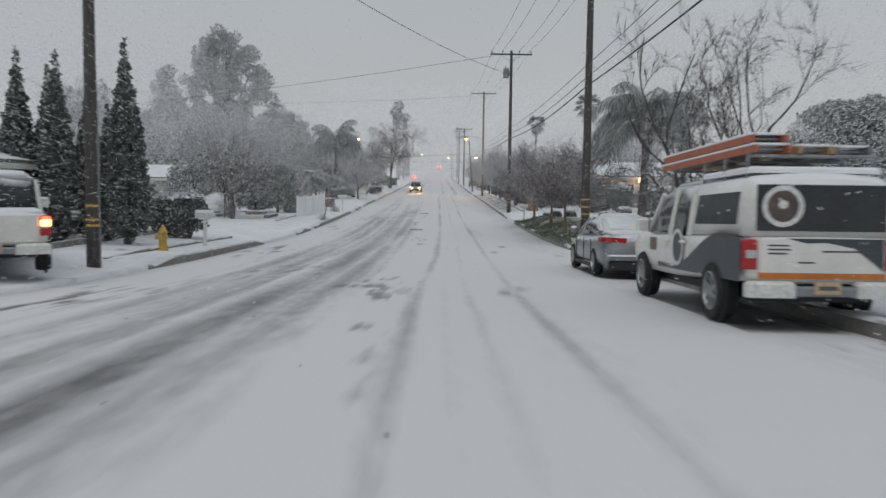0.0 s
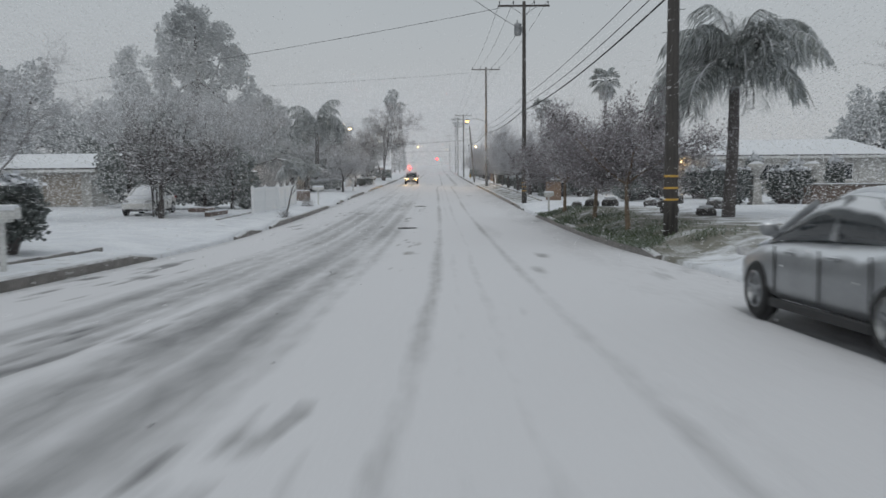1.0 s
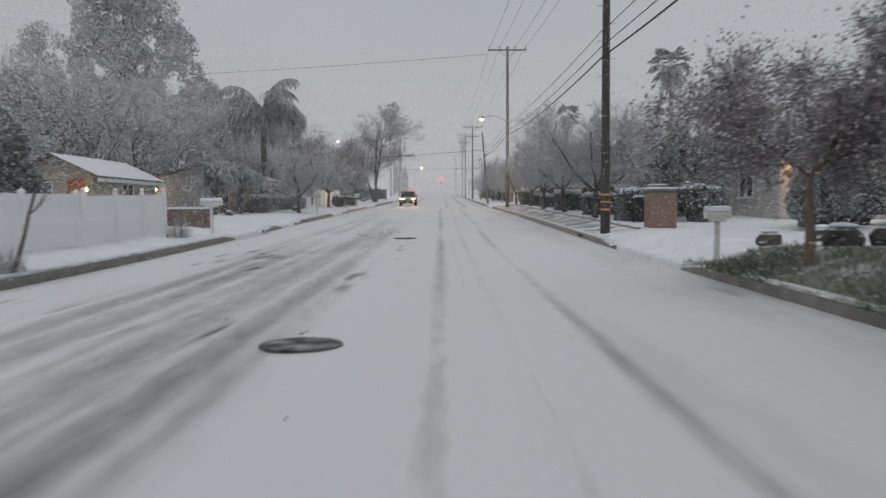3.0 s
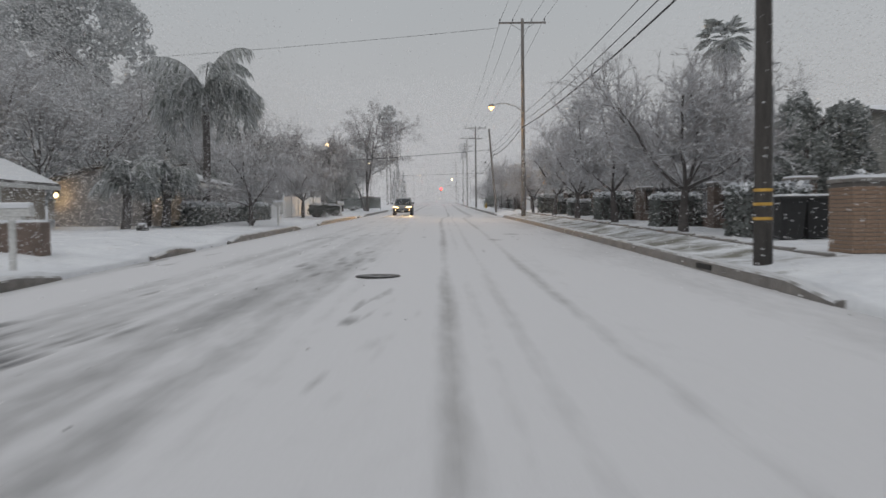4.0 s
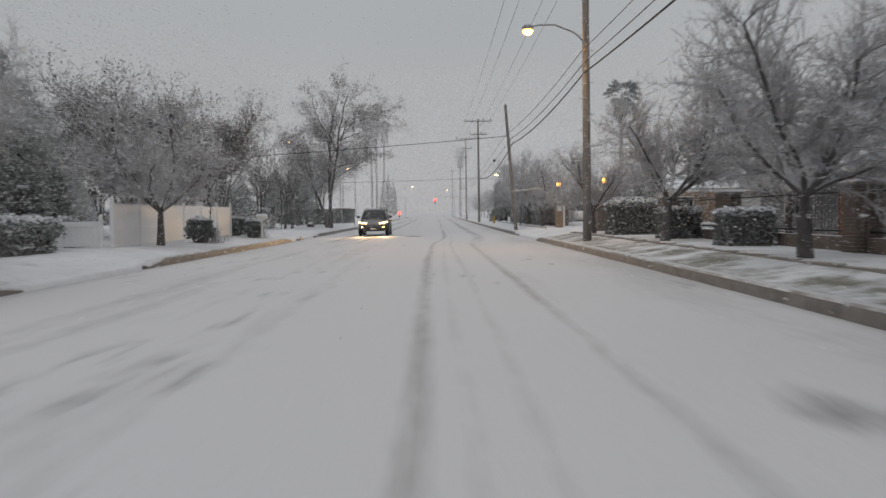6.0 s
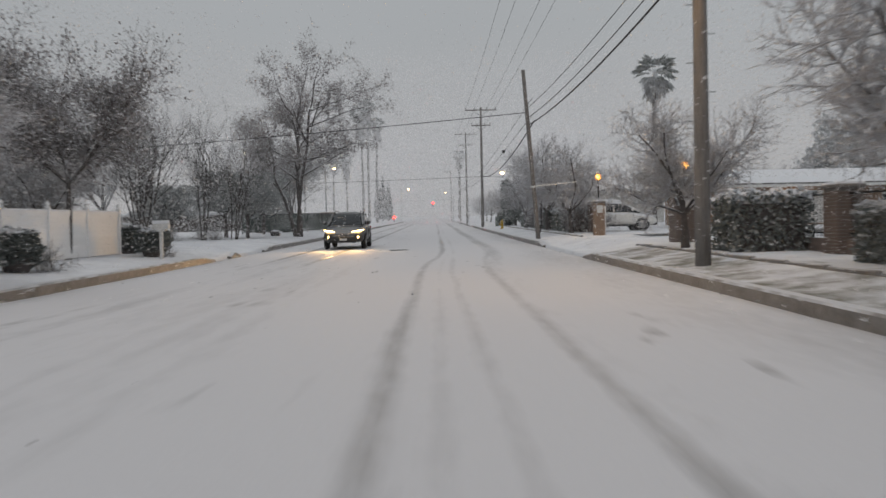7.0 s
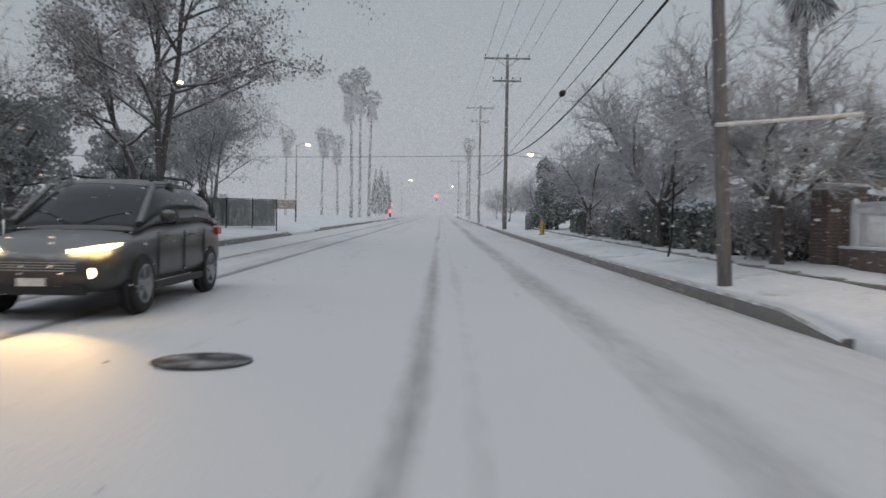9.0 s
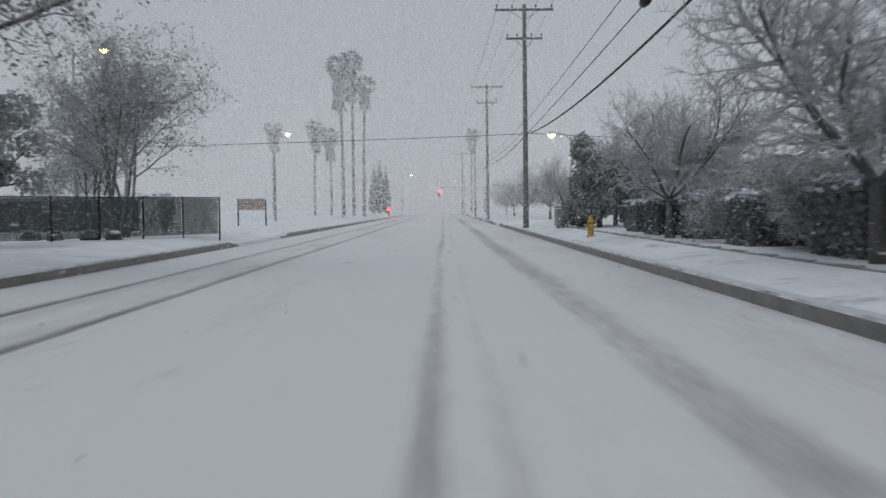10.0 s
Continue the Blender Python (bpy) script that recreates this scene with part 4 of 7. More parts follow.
def leafy_mass(name, at, label, category, lobes, n, size, material, seed, trunk=None, group="", turn=0.0):
    rs = np.random.RandomState(seed)
    t = thing(name, at, label, category, group, turn)
    if trunk:
        h, r = trunk
        rng = random.Random(seed)
        segs = [(Vector((0, 0, -0.3)), Vector((0.05, 0, h * 0.5)), r * 1.2, r * 0.9, 0), (Vector((0.05, 0, h * 0.5)), Vector((0, 0.05, h)), r * 0.9, r * 0.5, 0)]
        for x, y, z, rx, ry, rz in lobes[::max(1, len(lobes) // 20)]:
            segs.append((Vector((0.05, 0, h * rng.uniform(0.35, 0.7))), Vector((x, y, z)), r * 0.45, r * 0.15, 1))
        v, f = tubes(segs, 8)
        child("trunk", mesh_arrays("trunk", v, f, BARK_DARK, True), t)
    child("crown", leaf_mesh("crown", clumps(rs, n, size, lobes), size, material, rs), t)
    return t


# columns of dark cypress
cyp = leafy_mass("cypress", on(-10.3, 25.6), "tall narrow dark green cypress flecked with snow", "tree", [(0, 0, 0.9 + 0.62 * i, 0.66 - 0.009 * i * i if i < 6 else 0.42 - 0.105 * (i - 5), 0.66 - 0.009 * i * i if i < 6 else 0.42 - 0.105 * (i - 5), 0.7) for i in range(9)], 9500, 0.118, LEAF_CYPRESS, 61, (2.5, 0.12), "cypress row")
for x, y, a, k in ((-12.3, 25.2, 40, 0.93), (-13.6, 25.4, 200, 0.95), (-11.7, 27.6, 100, 0.72), (-14.9, 24.2, 300, 1.05), (-16.2, 25.0, 60, 1.0), (-11.6, 25.9, 160, 0.8), (-12.95, 26.1, 250, 0.88)):
    copy_thing(cyp, pose(*on(x, y), 0, 0, a) @ Matrix.Scale(k, 4))
for x, y, k in ((-12.6, 318, 1.7), (-14.3, 320, 1.95), (-15.8, 322, 1.8)):
    copy_thing(cyp, pose(*on(x, y), 0, 0, x * 40) @ Matrix.Scale(k, 4))
# the tall tree behind the houses, haze put into its grey leaves: several leaders, each hung with ragged clumps
rng = random.Random(5)
lobes = []
for i in range(190):
    z = 2.5 + 20.0 * ((i + 0.5) / 190) ** 1.15
    lo_x = float(np.interp(z, (2, 10, 14.5, 15.5, 18, 23), (-12.5, -11.0, -9.8, -5.8, -5.0, -2.2)))
    hi_x = float(np.interp(z, (2, 10, 13, 15.5, 18, 23), (12.5, 9.3, 7.4, 5.4, 4.2, 2.2)))
    x = rng.uniform(lo_x, hi_x)
    r = rng.uniform(0.85, 1.75) * (1.15 - 0.015 * z)
    lobes.append((x, rng.uniform(-3.5, 3.5), z + rng.uniform(-0.8, 0.8), r, r, r * rng.uniform(0.7, 1.1)))
for i in range(7):
    lobes.append((-9.3 + rng.uniform(-1.2, 1.2), rng.uniform(-1.5, 1.5), 14.0 + 0.55 * i, 1.2, 1.2, 0.95))
tall = leafy_mass("tall_tree", on(-31.5, 119), "tall shaggy tree in haze-grey foliage, veiled by falling snow", "tree", lobes, 75000, 0.19, LEAF_HAZE, 71, (20, 0.5))
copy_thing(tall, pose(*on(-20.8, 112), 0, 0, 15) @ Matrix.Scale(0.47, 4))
low_lobes = [((3.9 - 0.3 * i) * math.cos(i * 2.1), (3.6 - 0.3 * i) * math.sin(i * 2.1), 1.8 + 0.6 * i + 0.5 * math.sin(i * 5), 2.3 - 0.12 * i, 2.1 - 0.12 * i, 1.6) for i in range(10)]
round_tree = leafy_mass("round_tree", on(-24, 108), "rounded tree in haze-grey foliage, veiled by falling snow", "tree", low_lobes, 8000, 0.24, LEAF_HAZE, 72, (6, 0.3), "background trees")
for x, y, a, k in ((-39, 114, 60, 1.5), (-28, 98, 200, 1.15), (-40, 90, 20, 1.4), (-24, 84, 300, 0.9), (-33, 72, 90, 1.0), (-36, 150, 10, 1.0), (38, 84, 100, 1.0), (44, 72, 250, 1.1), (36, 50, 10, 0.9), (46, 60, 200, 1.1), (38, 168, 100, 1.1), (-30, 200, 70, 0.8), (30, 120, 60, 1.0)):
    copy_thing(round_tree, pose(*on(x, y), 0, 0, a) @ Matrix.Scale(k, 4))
# a twiggy tree with drooping branches and bare upright shoots beside the drive
tree(77, dict(pieces=(3, 6, 4, 3), wander=(0.05, 0.10, 0.16, 0.2), lift=(0.0, 0.0, -0.015, -0.02), bare=(2, 1, 0, 0), kids=(7, 3, 3, 0), angle=(60, 40, 42), ratio=(1.5, 0.40, 0.5), trunk=0.55, radius=0.24), 4.5, on(-13.3, 50.4), "drooping_tree", "dark twiggy tree with drooping snow-dusted branches beside the drive", "tree", "", BARK_WET, BARK_DARK, 7000, 0.06, LEAF_DARK, 0.2, brush=22000, brush_len=0.35)
tree(78, dict(pieces=(5, 5, 4, 2), wander=(0.07, 0.1, 0.15, 0.2), lift=(0.04, 0.03, 0.0, 0.0), bare=(1, 0, 0, 0), kids=(2, 2, 2, 0), angle=(34, 40, 42), ratio=(0.6, 0.45, 0.5), trunk=0.85, radius=0.07, stems=5, splay=0.2, spread=0.35), 7.4, on(-13.9, 51.6), "bare_shoots", "thin bare tree with upright whip-like shoots", "tree", "", BARK_WET, BARK_DARK, brush=1500, brush_len=0.7)
# a broad umbrella-crowned evergreen beside the brick house
rng = random.Random(19)
low_crown = [(rng.uniform(0.5, 2.7) * math.cos(i * 2.4), rng.uniform(0.5, 2.5) * math.sin(i * 2.4), 2.75 + 0.62 * math.cos(i * 1.3) + 0.5 * (i % 3), rng.uniform(0.65, 1.05), rng.uniform(0.65, 1.0), rng.uniform(0.4, 0.65)) for i in range(22)]
leafy_mass("umbrella_tree", on(16.1, 145.2), "dark evergreen with a wide umbrella crown", "tree", low_crown, 15000, 0.10, LEAF_GREEN, 74, (3.6, 0.16), "broad-crowned trees")
# dark evergreen shrubs and green trees
green_lobes = [(1.2 * math.cos(i * 2.0), 1.0 * math.sin(i * 2.0), 0.7 + 0.42 * i, 1.0 - 0.05 * i, 0.95 - 0.05 * i, 0.75) for i in range(8)]
green = leafy_mass("evergreen_tree", on(11.4, 77.5), "dense evergreen tree lightly dusted with snow", "tree", green_lobes, 6200, 0.145, LEAF_GREEN, 73, (2.8, 0.12), "evergreen trees")
for x, y, a, k in ((13.3, 81.5, 60, 0.9), (8.1, 171.5, 130, 1.0), (9.6, 175, 20, 0.95), (-13.2, 33, 240, 0.75), (-12.3, 59.6, 10, 0.82), (-14.1, 60.4, 95, 0.88), (-16.0, 60.0, 200, 0.85), (-19.6, 63, 10, 1.0), (-26, 74, 60, 1.1)):
    copy_thing(green, pose(*on(x, y), 0, 0, a) @ Matrix.Scale(k, 4))
for x, y, a, k in ((-13.8, 100.5, 60, 0.8), (-15.2, 109, 160, 0.8), (-12.6, 103.5, 250, 0.6), (12, 64, 80, 0.62), (10.2, 74.2, 180, 0.55)):
    copy_thing(green, pose(*on(x, y), 0, 0, a) @ Matrix.Scale(k, 4))

# a broad evergreen far across the lawn
rng = random.Random(29)
broad = [(rng.uniform(0.5, 4.2) * math.cos(i * 2.4), rng.uniform(0.5, 3.6) * math.sin(i * 2.4), 3.0 + 4.2 * (i / 33) + rng.uniform(-0.6, 0.6), rng.uniform(0.8, 1.5), rng.uniform(0.8, 1.4), rng.uniform(0.6, 1.0)) for i in range(34)]
leafy_mass("broad_tree", on(26.0, 51.0), "broad dark green tree across the lawn", "tree", broad, 14000, 0.16, LEAF_GREEN, 79, (6.0, 0.3))
# small dark evergreens with crooked stems on the open lot
rng = random.Random(23)
oak_lobes = [(rng.uniform(0.2, 1.5) * math.cos(i * 2.4), rng.uniform(0.2, 1.4) * math.sin(i * 2.4), 1.5 + 2.3 * i / 22 + rng.uniform(-0.3, 0.3), rng.uniform(0.4, 0.75), rng.uniform(0.4, 0.7), rng.uniform(0.3, 0.5)) for i in range(23)]
oak = leafy_mass("dark_tree", on(-11.4, 142.5), "small dark evergreen with ragged foliage and bare stems", "tree", oak_lobes, 9000, 0.085, LEAF_LIFTED, 75, (3.0, 0.11), "dark trees on the lot")
for x, y, a, k in ((-13.6, 146.0, 200, 1.1), (-16.4, 143.4, 20, 0.85), (-13.4, 156.5, 30, 1.15), (-18.6, 146.5, 150, 0.95)):
    copy_thing(oak, pose(*on(x, y), 0, 0, a) @ Matrix.Scale(k, 4))


def shrub(at, w, d, h, seed, label, material=LEAF_GREEN, n=2600, size=0.075, group="", square=False, name="shrub", turn=0.0):
    """A clipped or loose bush: leaves over a rounded or boxy form, snow on top."""
    rs = np.random.RandomState(seed)
    if square:
        k = n
        c = np.stack([rs.uniform(-w / 2, w / 2, k), rs.uniform(-d / 2, d / 2, k), rs.uniform(0, h, k)], 1)
        side = rs.randint(0, 5, k)
        for ax, lim, s in ((0, w / 2, 0), (0, -w / 2, 1), (1, d / 2, 2), (1, -d / 2, 3)):
            c[side == s, ax] = lim
        c[side == 4, 2] = h
        c += rs.normal(size=c.shape) * 0.05
    else:
        c = clumps(rs, n, size, [(0, 0, h * 0.5, w / 2, d / 2, h * 0.5), (w * 0.15, d * 0.1, h * 0.62, w * 0.34, d * 0.34, h * 0.42), (-w * 0.2, -d * 0.1, h * 0.45, w * 0.33, d * 0.33, h * 0.42)])
        c[:, 2] = np.maximum(c[:, 2], 0.0)
    t = thing(name, at, label, "shrub", group, turn)
    core = Shape()
    if square:
        core.box(-w * 0.46, w * 0.46, -d * 0.46, d * 0.46, -0.1, h * 0.95, 0.12)
        Shape().box(-w * 0.47, w * 0.47, -d * 0.47, d * 0.47, h * 0.97, h + 0.075, 0.06).to("snow_blanket", SNOW_CAP, t, "smooth blanket of snow", True)
    else:
        core.turned([(0.2 * w, -0.1), (0.3 * w, h * 0.3), (0.26 * w, h * 0.6), (0.1 * w, h * 0.75), (0.02, h * 0.8)], 10)
    core.to("stem_core", BARK_DARK, t)
    child("foliage", leaf_mesh("foliage", c, size, material, rs), t)
    m = c[:, 2] > h * 0.86
    cap = c[m][: max(60, n // 6)] + np.array([[0, 0, 0.04]])
    if len(cap):
        tagged(child("snow_cover", leaf_mesh("snow_cover", cap, size * 1.5, SNOW_CAP, rs, flat=0.9), t), "loose snow lying on top", kind="stuff")
    return t


hedge = shrub(on(8.15, 72.6), 1.5, 1.7, 1.25, 81, "clipped box hedge capped with snow", LEAF_HEDGE, square=True, group="clipped hedges", n=3600, size=0.072, name="hedge")
for x, y, a, k in ((8.1, 80.6, 90, 0.85), (8.0, 90.6, 180, 0.95), (8.1, 100.4, 90, 0.72), (8.3, 106.8, 0, 0.78), (8.1, 112.6, 90, 1.05), (8.6, 141.5, 0, 1.05), (8.7, 144.6, 90, 1.0), (8.6, 147.6, 0, 1.1), (8.5, 152.3, 90, 0.95), (8.7, 156.8, 0, 1.0), (8.6, 160.8, 90, 0.95), (8.7, 164.6, 0, 0.9), (9.6, 169.0, 0, 0.9)):
    copy_thing(hedge, pose(*on(x, y), 0, 0, a) @ Matrix.Scale(k, 4))
ball = shrub(on(-10.3, 30.8), 2.1, 1.9, 1.7, 82, "round dark evergreen shrub behind the letter box", LEAF_CYPRESS, 5200, 0.09, "round shrubs")
for x, y, k in ((13.2, 66.0, 1.25), (15.2, 68.5, 1.3), (17.4, 66.5, 1.2), (10.4, 71.5, 0.9), (-9.6, 111.8, 0.6), (-9.3, 119.8, 0.55), (-12.6, 106.5, 0.6), (-11.9, 98.5, 0.55), (16.0, 57.5, 1.3), (19.8, 58.5, 1.25), (-9.9, 122.0, 0.55), (-10.6, 121.2, 0.6)):
    copy_thing(ball, pose(*on(x, y), 0, 0, x * 50) @ Matrix.Scale(k, 4))
for x, y, k in ((15.8, 59.4, 1.0), (18.4, 60.0, 1.1), (20.7, 59.6, 1.0), (23.3, 60.2, 1.05)):
    tagged(copy_thing(ball, pose(*on(x, y), 0, 0, x * 70) @ Matrix.Diagonal((0.52 * k, 0.55 * k, 1.5 * k, 1))), "tall clipped dark evergreen shrub on the lawn", group="clipped columns")
low = shrub(on(-12.4, 95.5), 4.2, 0.9, 0.95, 83, "long low hedge powdered with snow", LEAF_GREEN, 4200, 0.08, "low hedges", True, "hedge", 80)
copy_thing(low, pose(*on(-11.6, 100.2), 0, 0, 86))
copy_thing(low, pose(*on(-12.0, 91.0), 0, 0, 95))
# far hedge greyed by colour, in place of haze over the lot
shrub(on(-38, 178), 46, 1.6, 1.9, 85, "long hedge in haze-grey foliage across the far side of the lot", LEAF_HAZE, 9000, 0.17, "", True, "hedge")
# dry twiggy bushes in the left verge
bush = tree(91, dict(pieces=(2, 3, 2), wander=(0.2, 0.2, 0.2), lift=(0.0, 0.02, 0.0), bare=(0, 0, 0), kids=(3, 3, 0), angle=(40, 40), ratio=(0.7, 0.6), trunk=0.7, radius=0.018, stems=9, splay=0.5, spread=0.1), 0.75, on(-8.7, 64.2), "dry_bush", "small dry bush of bare twigs in the verge", "shrub", "dry bushes", BARK, TWIG)
for x, y, k in ((-7.95, 52.9, 0.8), (-9.3, 112.5, 1.1), (-9.0, 120.2, 0.9), (-12.6, 139, 1.3), (-15, 138.4, 1.4), (-18, 138.2, 1.5), (-21, 139.5, 1.5), (-13.8, 141, 1.2)):
    copy_thing(bush, pose(*on(x, y), 0, 0, y * 31) @ Matrix.Scale(k, 4))

# twiggy bushes among the garden hedges
thick = tree(84, dict(pieces=(3, 4, 3), wander=(0.12, 0.15, 0.2), lift=(0.03, 0.02, 0.0), bare=(0, 0, 0), kids=(3, 3, 0), angle=(38, 42), ratio=(0.55, 0.5), trunk=0.85, radius=0.04, stems=10, splay=0.38, spread=0.3), 2.4, on(8.8, 150.2), "twiggy_bush", "dense twiggy bush powdered with snow", "shrub", "twiggy garden bushes", BARK_DARK, TWIG, 5000, 0.06, LEAF_DARK, 0.18, brush=6000, brush_len=0.42)
for x, y, a, k in ((8.6, 153.8, 70, 0.9), (9.2, 161.2, 250, 1.0), (8.7, 138.5, 300, 0.8)):
    copy_thing(thick, pose(*on(x, y), 0, 0, a) @ Matrix.Scale(k, 4))

# ---- palms ----
def frond_leaflets(rs, rng, az, length, up, droop, leaflet, n, verts, faces, rachis):
    """An arching feather frond with hanging leaflets."""
    d = Vector((math.cos(az), math.sin(az), 0))
    p, ang = Vector((0, 0, 0)), up
    pts = [p.copy()]
    for i in range(9):
        step = d * math.cos(ang) + Vector((0, 0, math.sin(ang)))
        p = p + step * (length / 9)
        ang -= droop / 9 * (0.5 + i / 6)
        pts.append(p.copy())
    rachis.append(pts)
    side = Vector((-d.y, d.x, 0))
    for i in range(n):
        k = 0.15 + 0.85 * i / n
        f = k * 9
        a = pts[int(f)].lerp(pts[min(9, int(f) + 1)], f - int(f))
        for sg in (-1, 1):
            ln = leaflet * (0.55 + 0.7 * math.sin(math.pi * min(1, k * 0.9 + 0.1))) * rng.uniform(0.75, 1.2)
            tip = a + side * sg * ln * rng.uniform(0.35, 0.75) + Vector((0, 0, -ln * rng.uniform(0.55, 0.95))) + d * ln * rng.uniform(0.1, 0.4)
            w = d * 0.024
            b = len(verts)
            m = a.lerp(tip, 0.5) + side * sg * ln * 0.12 + Vector((0, 0, ln * 0.1))
            verts += [a - w, a + w, m + w * 1.2, m - w * 1.2, tip]
            faces += [(b, b + 1, b + 2, b + 3), (b + 3, b + 2, b + 4, b + 4)]


def feather_palm(seed, at, h, label, length=2.7, n=15, leaflet=0.75, r=0.15):
    rng, rs = random.Random(seed), np.random.RandomState(seed)
    t = thing("feather_palm", at, label, "palm tree")
    rings = []
    for i in range(11):
        k = i / 10
        rr = r * (1.25 - 0.35 * k) * (1 + 0.05 * (i % 2))
        rings.append([Vector((0.15 * math.sin(k * 2) + rr * math.cos(a), rr * math.sin(a), -0.3 + (h + 0.3) * k)) for a in [2 * math.pi * j / 12 for j in range(12)]])
    Shape().loft(rings).to("trunk", BARK_DARK, t, smooth=True)
    top = Vector((0.15 * math.sin(2), 0, h))
    Shape().turned([(r * 0.8, 0), (r * 1.25, 0.3), (r * 0.9, 0.8), (r * 0.3, 1.1)], 10, Matrix.Translation(top - Vector((0, 0, 0.3)))).to("crownshaft", FROND_DRY, t, smooth=True)
    for i in range(n):
        verts, faces, rachis = [], [], []
        frond_leaflets(rs, rng, i * 2.4 + rng.uniform(-0.2, 0.2), length * rng.uniform(0.8, 1.1), radians(rng.uniform(-5, 84)), radians(rng.uniform(95, 150)), leaflet, 58, verts, faces, rachis)
        tri = []
        for f in faces:
            tri += [(f[0], f[1], f[2]), (f[0], f[2], f[3])] if f[2] != f[3] else [f[:3]]
        me = mesh_of("frond", [v + top + Vector((0, 0, 0.5)) for v in verts], [q for q in tri if len(set(q)) == 3], FROND)
        fr = child("frond", me, t)
        Shape().line([q + top + Vector((0, 0, 0.5)) for q in rachis[0]], 0.028, 4).to("midrib", FROND_DRY, fr, "pale midrib lined with snow")
    return t


feather_palm(101, on(10.3, 42.0), 4.9, "feather palm with long drooping fronds heavy with snow", 3.7, 38, 1.2, 0.19)
feather_palm(102, on(-12.3, 92.8), 6.1, "feather palm with drooping fronds heavy with snow", 3.6, 32, 1.15, 0.18)
for x, y, sd in ((-13.6, 85.6, 104), (-12.6, 87.6, 105), (-13.9, 88.8, 106)):
    feather_palm(sd, on(x, y), 1.65, "short stout palm with a mop of drooping leaves", 1.6, 17, 0.75, 0.17)


def fan_palm(seed, at, h, label, r=0.2, size=1.0, skirt=2.2):
    rng, rs = random.Random(seed), np.random.RandomState(seed)
    t = thing("fan_palm", at, label, "palm tree", "fan palms")
    lean = rng.uniform(-0.4, 0.4)
    rings = [[Vector((lean * k * k + r * (1.3 - 0.5 * k) * math.cos(a), r * (1.3 - 0.5 * k) * math.sin(a), -0.3 + (h + 0.3) * k)) for a in [2 * math.pi * j / 10 for j in range(10)]] for k in [i / 10 for i in range(11)]]
    Shape().loft(rings).to("trunk", BARK, t, smooth=True)
    for part_name, count, lo, hi, material, drop in (("crown", 46, -45, 62, FROND, 0.4), ("skirt", int(20 + 14 * skirt), -87, -55, FROND_DRY, skirt)):
        v, f = [], []
        for i in range(count):
            az, el = rng.uniform(0, 2 * math.pi), radians(rng.uniform(lo, hi))
            d = Vector((math.cos(az) * math.cos(el), math.sin(az) * math.cos(el), math.sin(el)))
            side = Vector((-math.sin(az), math.cos(az), 0))
            upv = d.cross(side)
            o = Vector((lean, 0, h - rng.uniform(0, 1) * drop))
            hub = o + d * 0.75 * size
            b = len(v)
            v += [o, o + side * 0.03, hub]
            f.append((b, b + 1, b + 2))
            for j in range(9):
                a = radians(-72 + 18 * j)
                q = (d * math.cos(a) + side * math.sin(a)).normalized()
                ln = 0.85 * size * (1 - 0.25 * abs(j - 4) / 4) * rng.uniform(0.8, 1.1)
                tip = hub + q * ln - Vector((0, 0, ln * 0.3 * rng.uniform(0.4, 1.2)))
                w = (side * math.cos(a) - d * math.sin(a)) * 0.06 * size
                m = hub + q * ln * 0.5 + upv * 0.03
                b = len(v)
                v += [hub, m + w, tip, m - w]
                f += [(b, b + 1, b + 2), (b, b + 2, b + 3)]
        child(part_name, mesh_of(part_name, v, f, material), t, "hanging dead fronds" if part_name == "skirt" else "")
    return t


for i, (x, y, h, lab, size, sk) in enumerate((
        (19.0, 161.5, 13.2, "fan palm with a compact crown above the gardens", 1.35, 0.8), (19.8, 108.5, 12.4, "fan palm rising behind the garden trees", 1.35, 0.8),
        (-12.75, 240, 20.4, "very tall thin fan palm with a shaggy crown", 1.35, 4.6), (-12.7, 252, 23.2, "very tall thin fan palm with a shaggy crown", 1.35, 4.6), (-11.2, 252, 19.6, "very tall thin fan palm with a shaggy crown", 1.2, 2.6),
        (-24, 286, 16.8, "distant fan palm with a shaggy skirt", 1.4, 3.2), (-20.5, 284, 15.0, "distant fan palm with a shaggy skirt", 1.4, 3.2), (-28, 268, 14.8, "distant fan palm with a shaggy skirt", 1.2, 2.4), (7.5, 330, 19, "distant fan palm beyond the poles", 1.4, 2.5))):
    fan_palm(111 + i, on(x, y), h, lab, 0.2, size, sk)


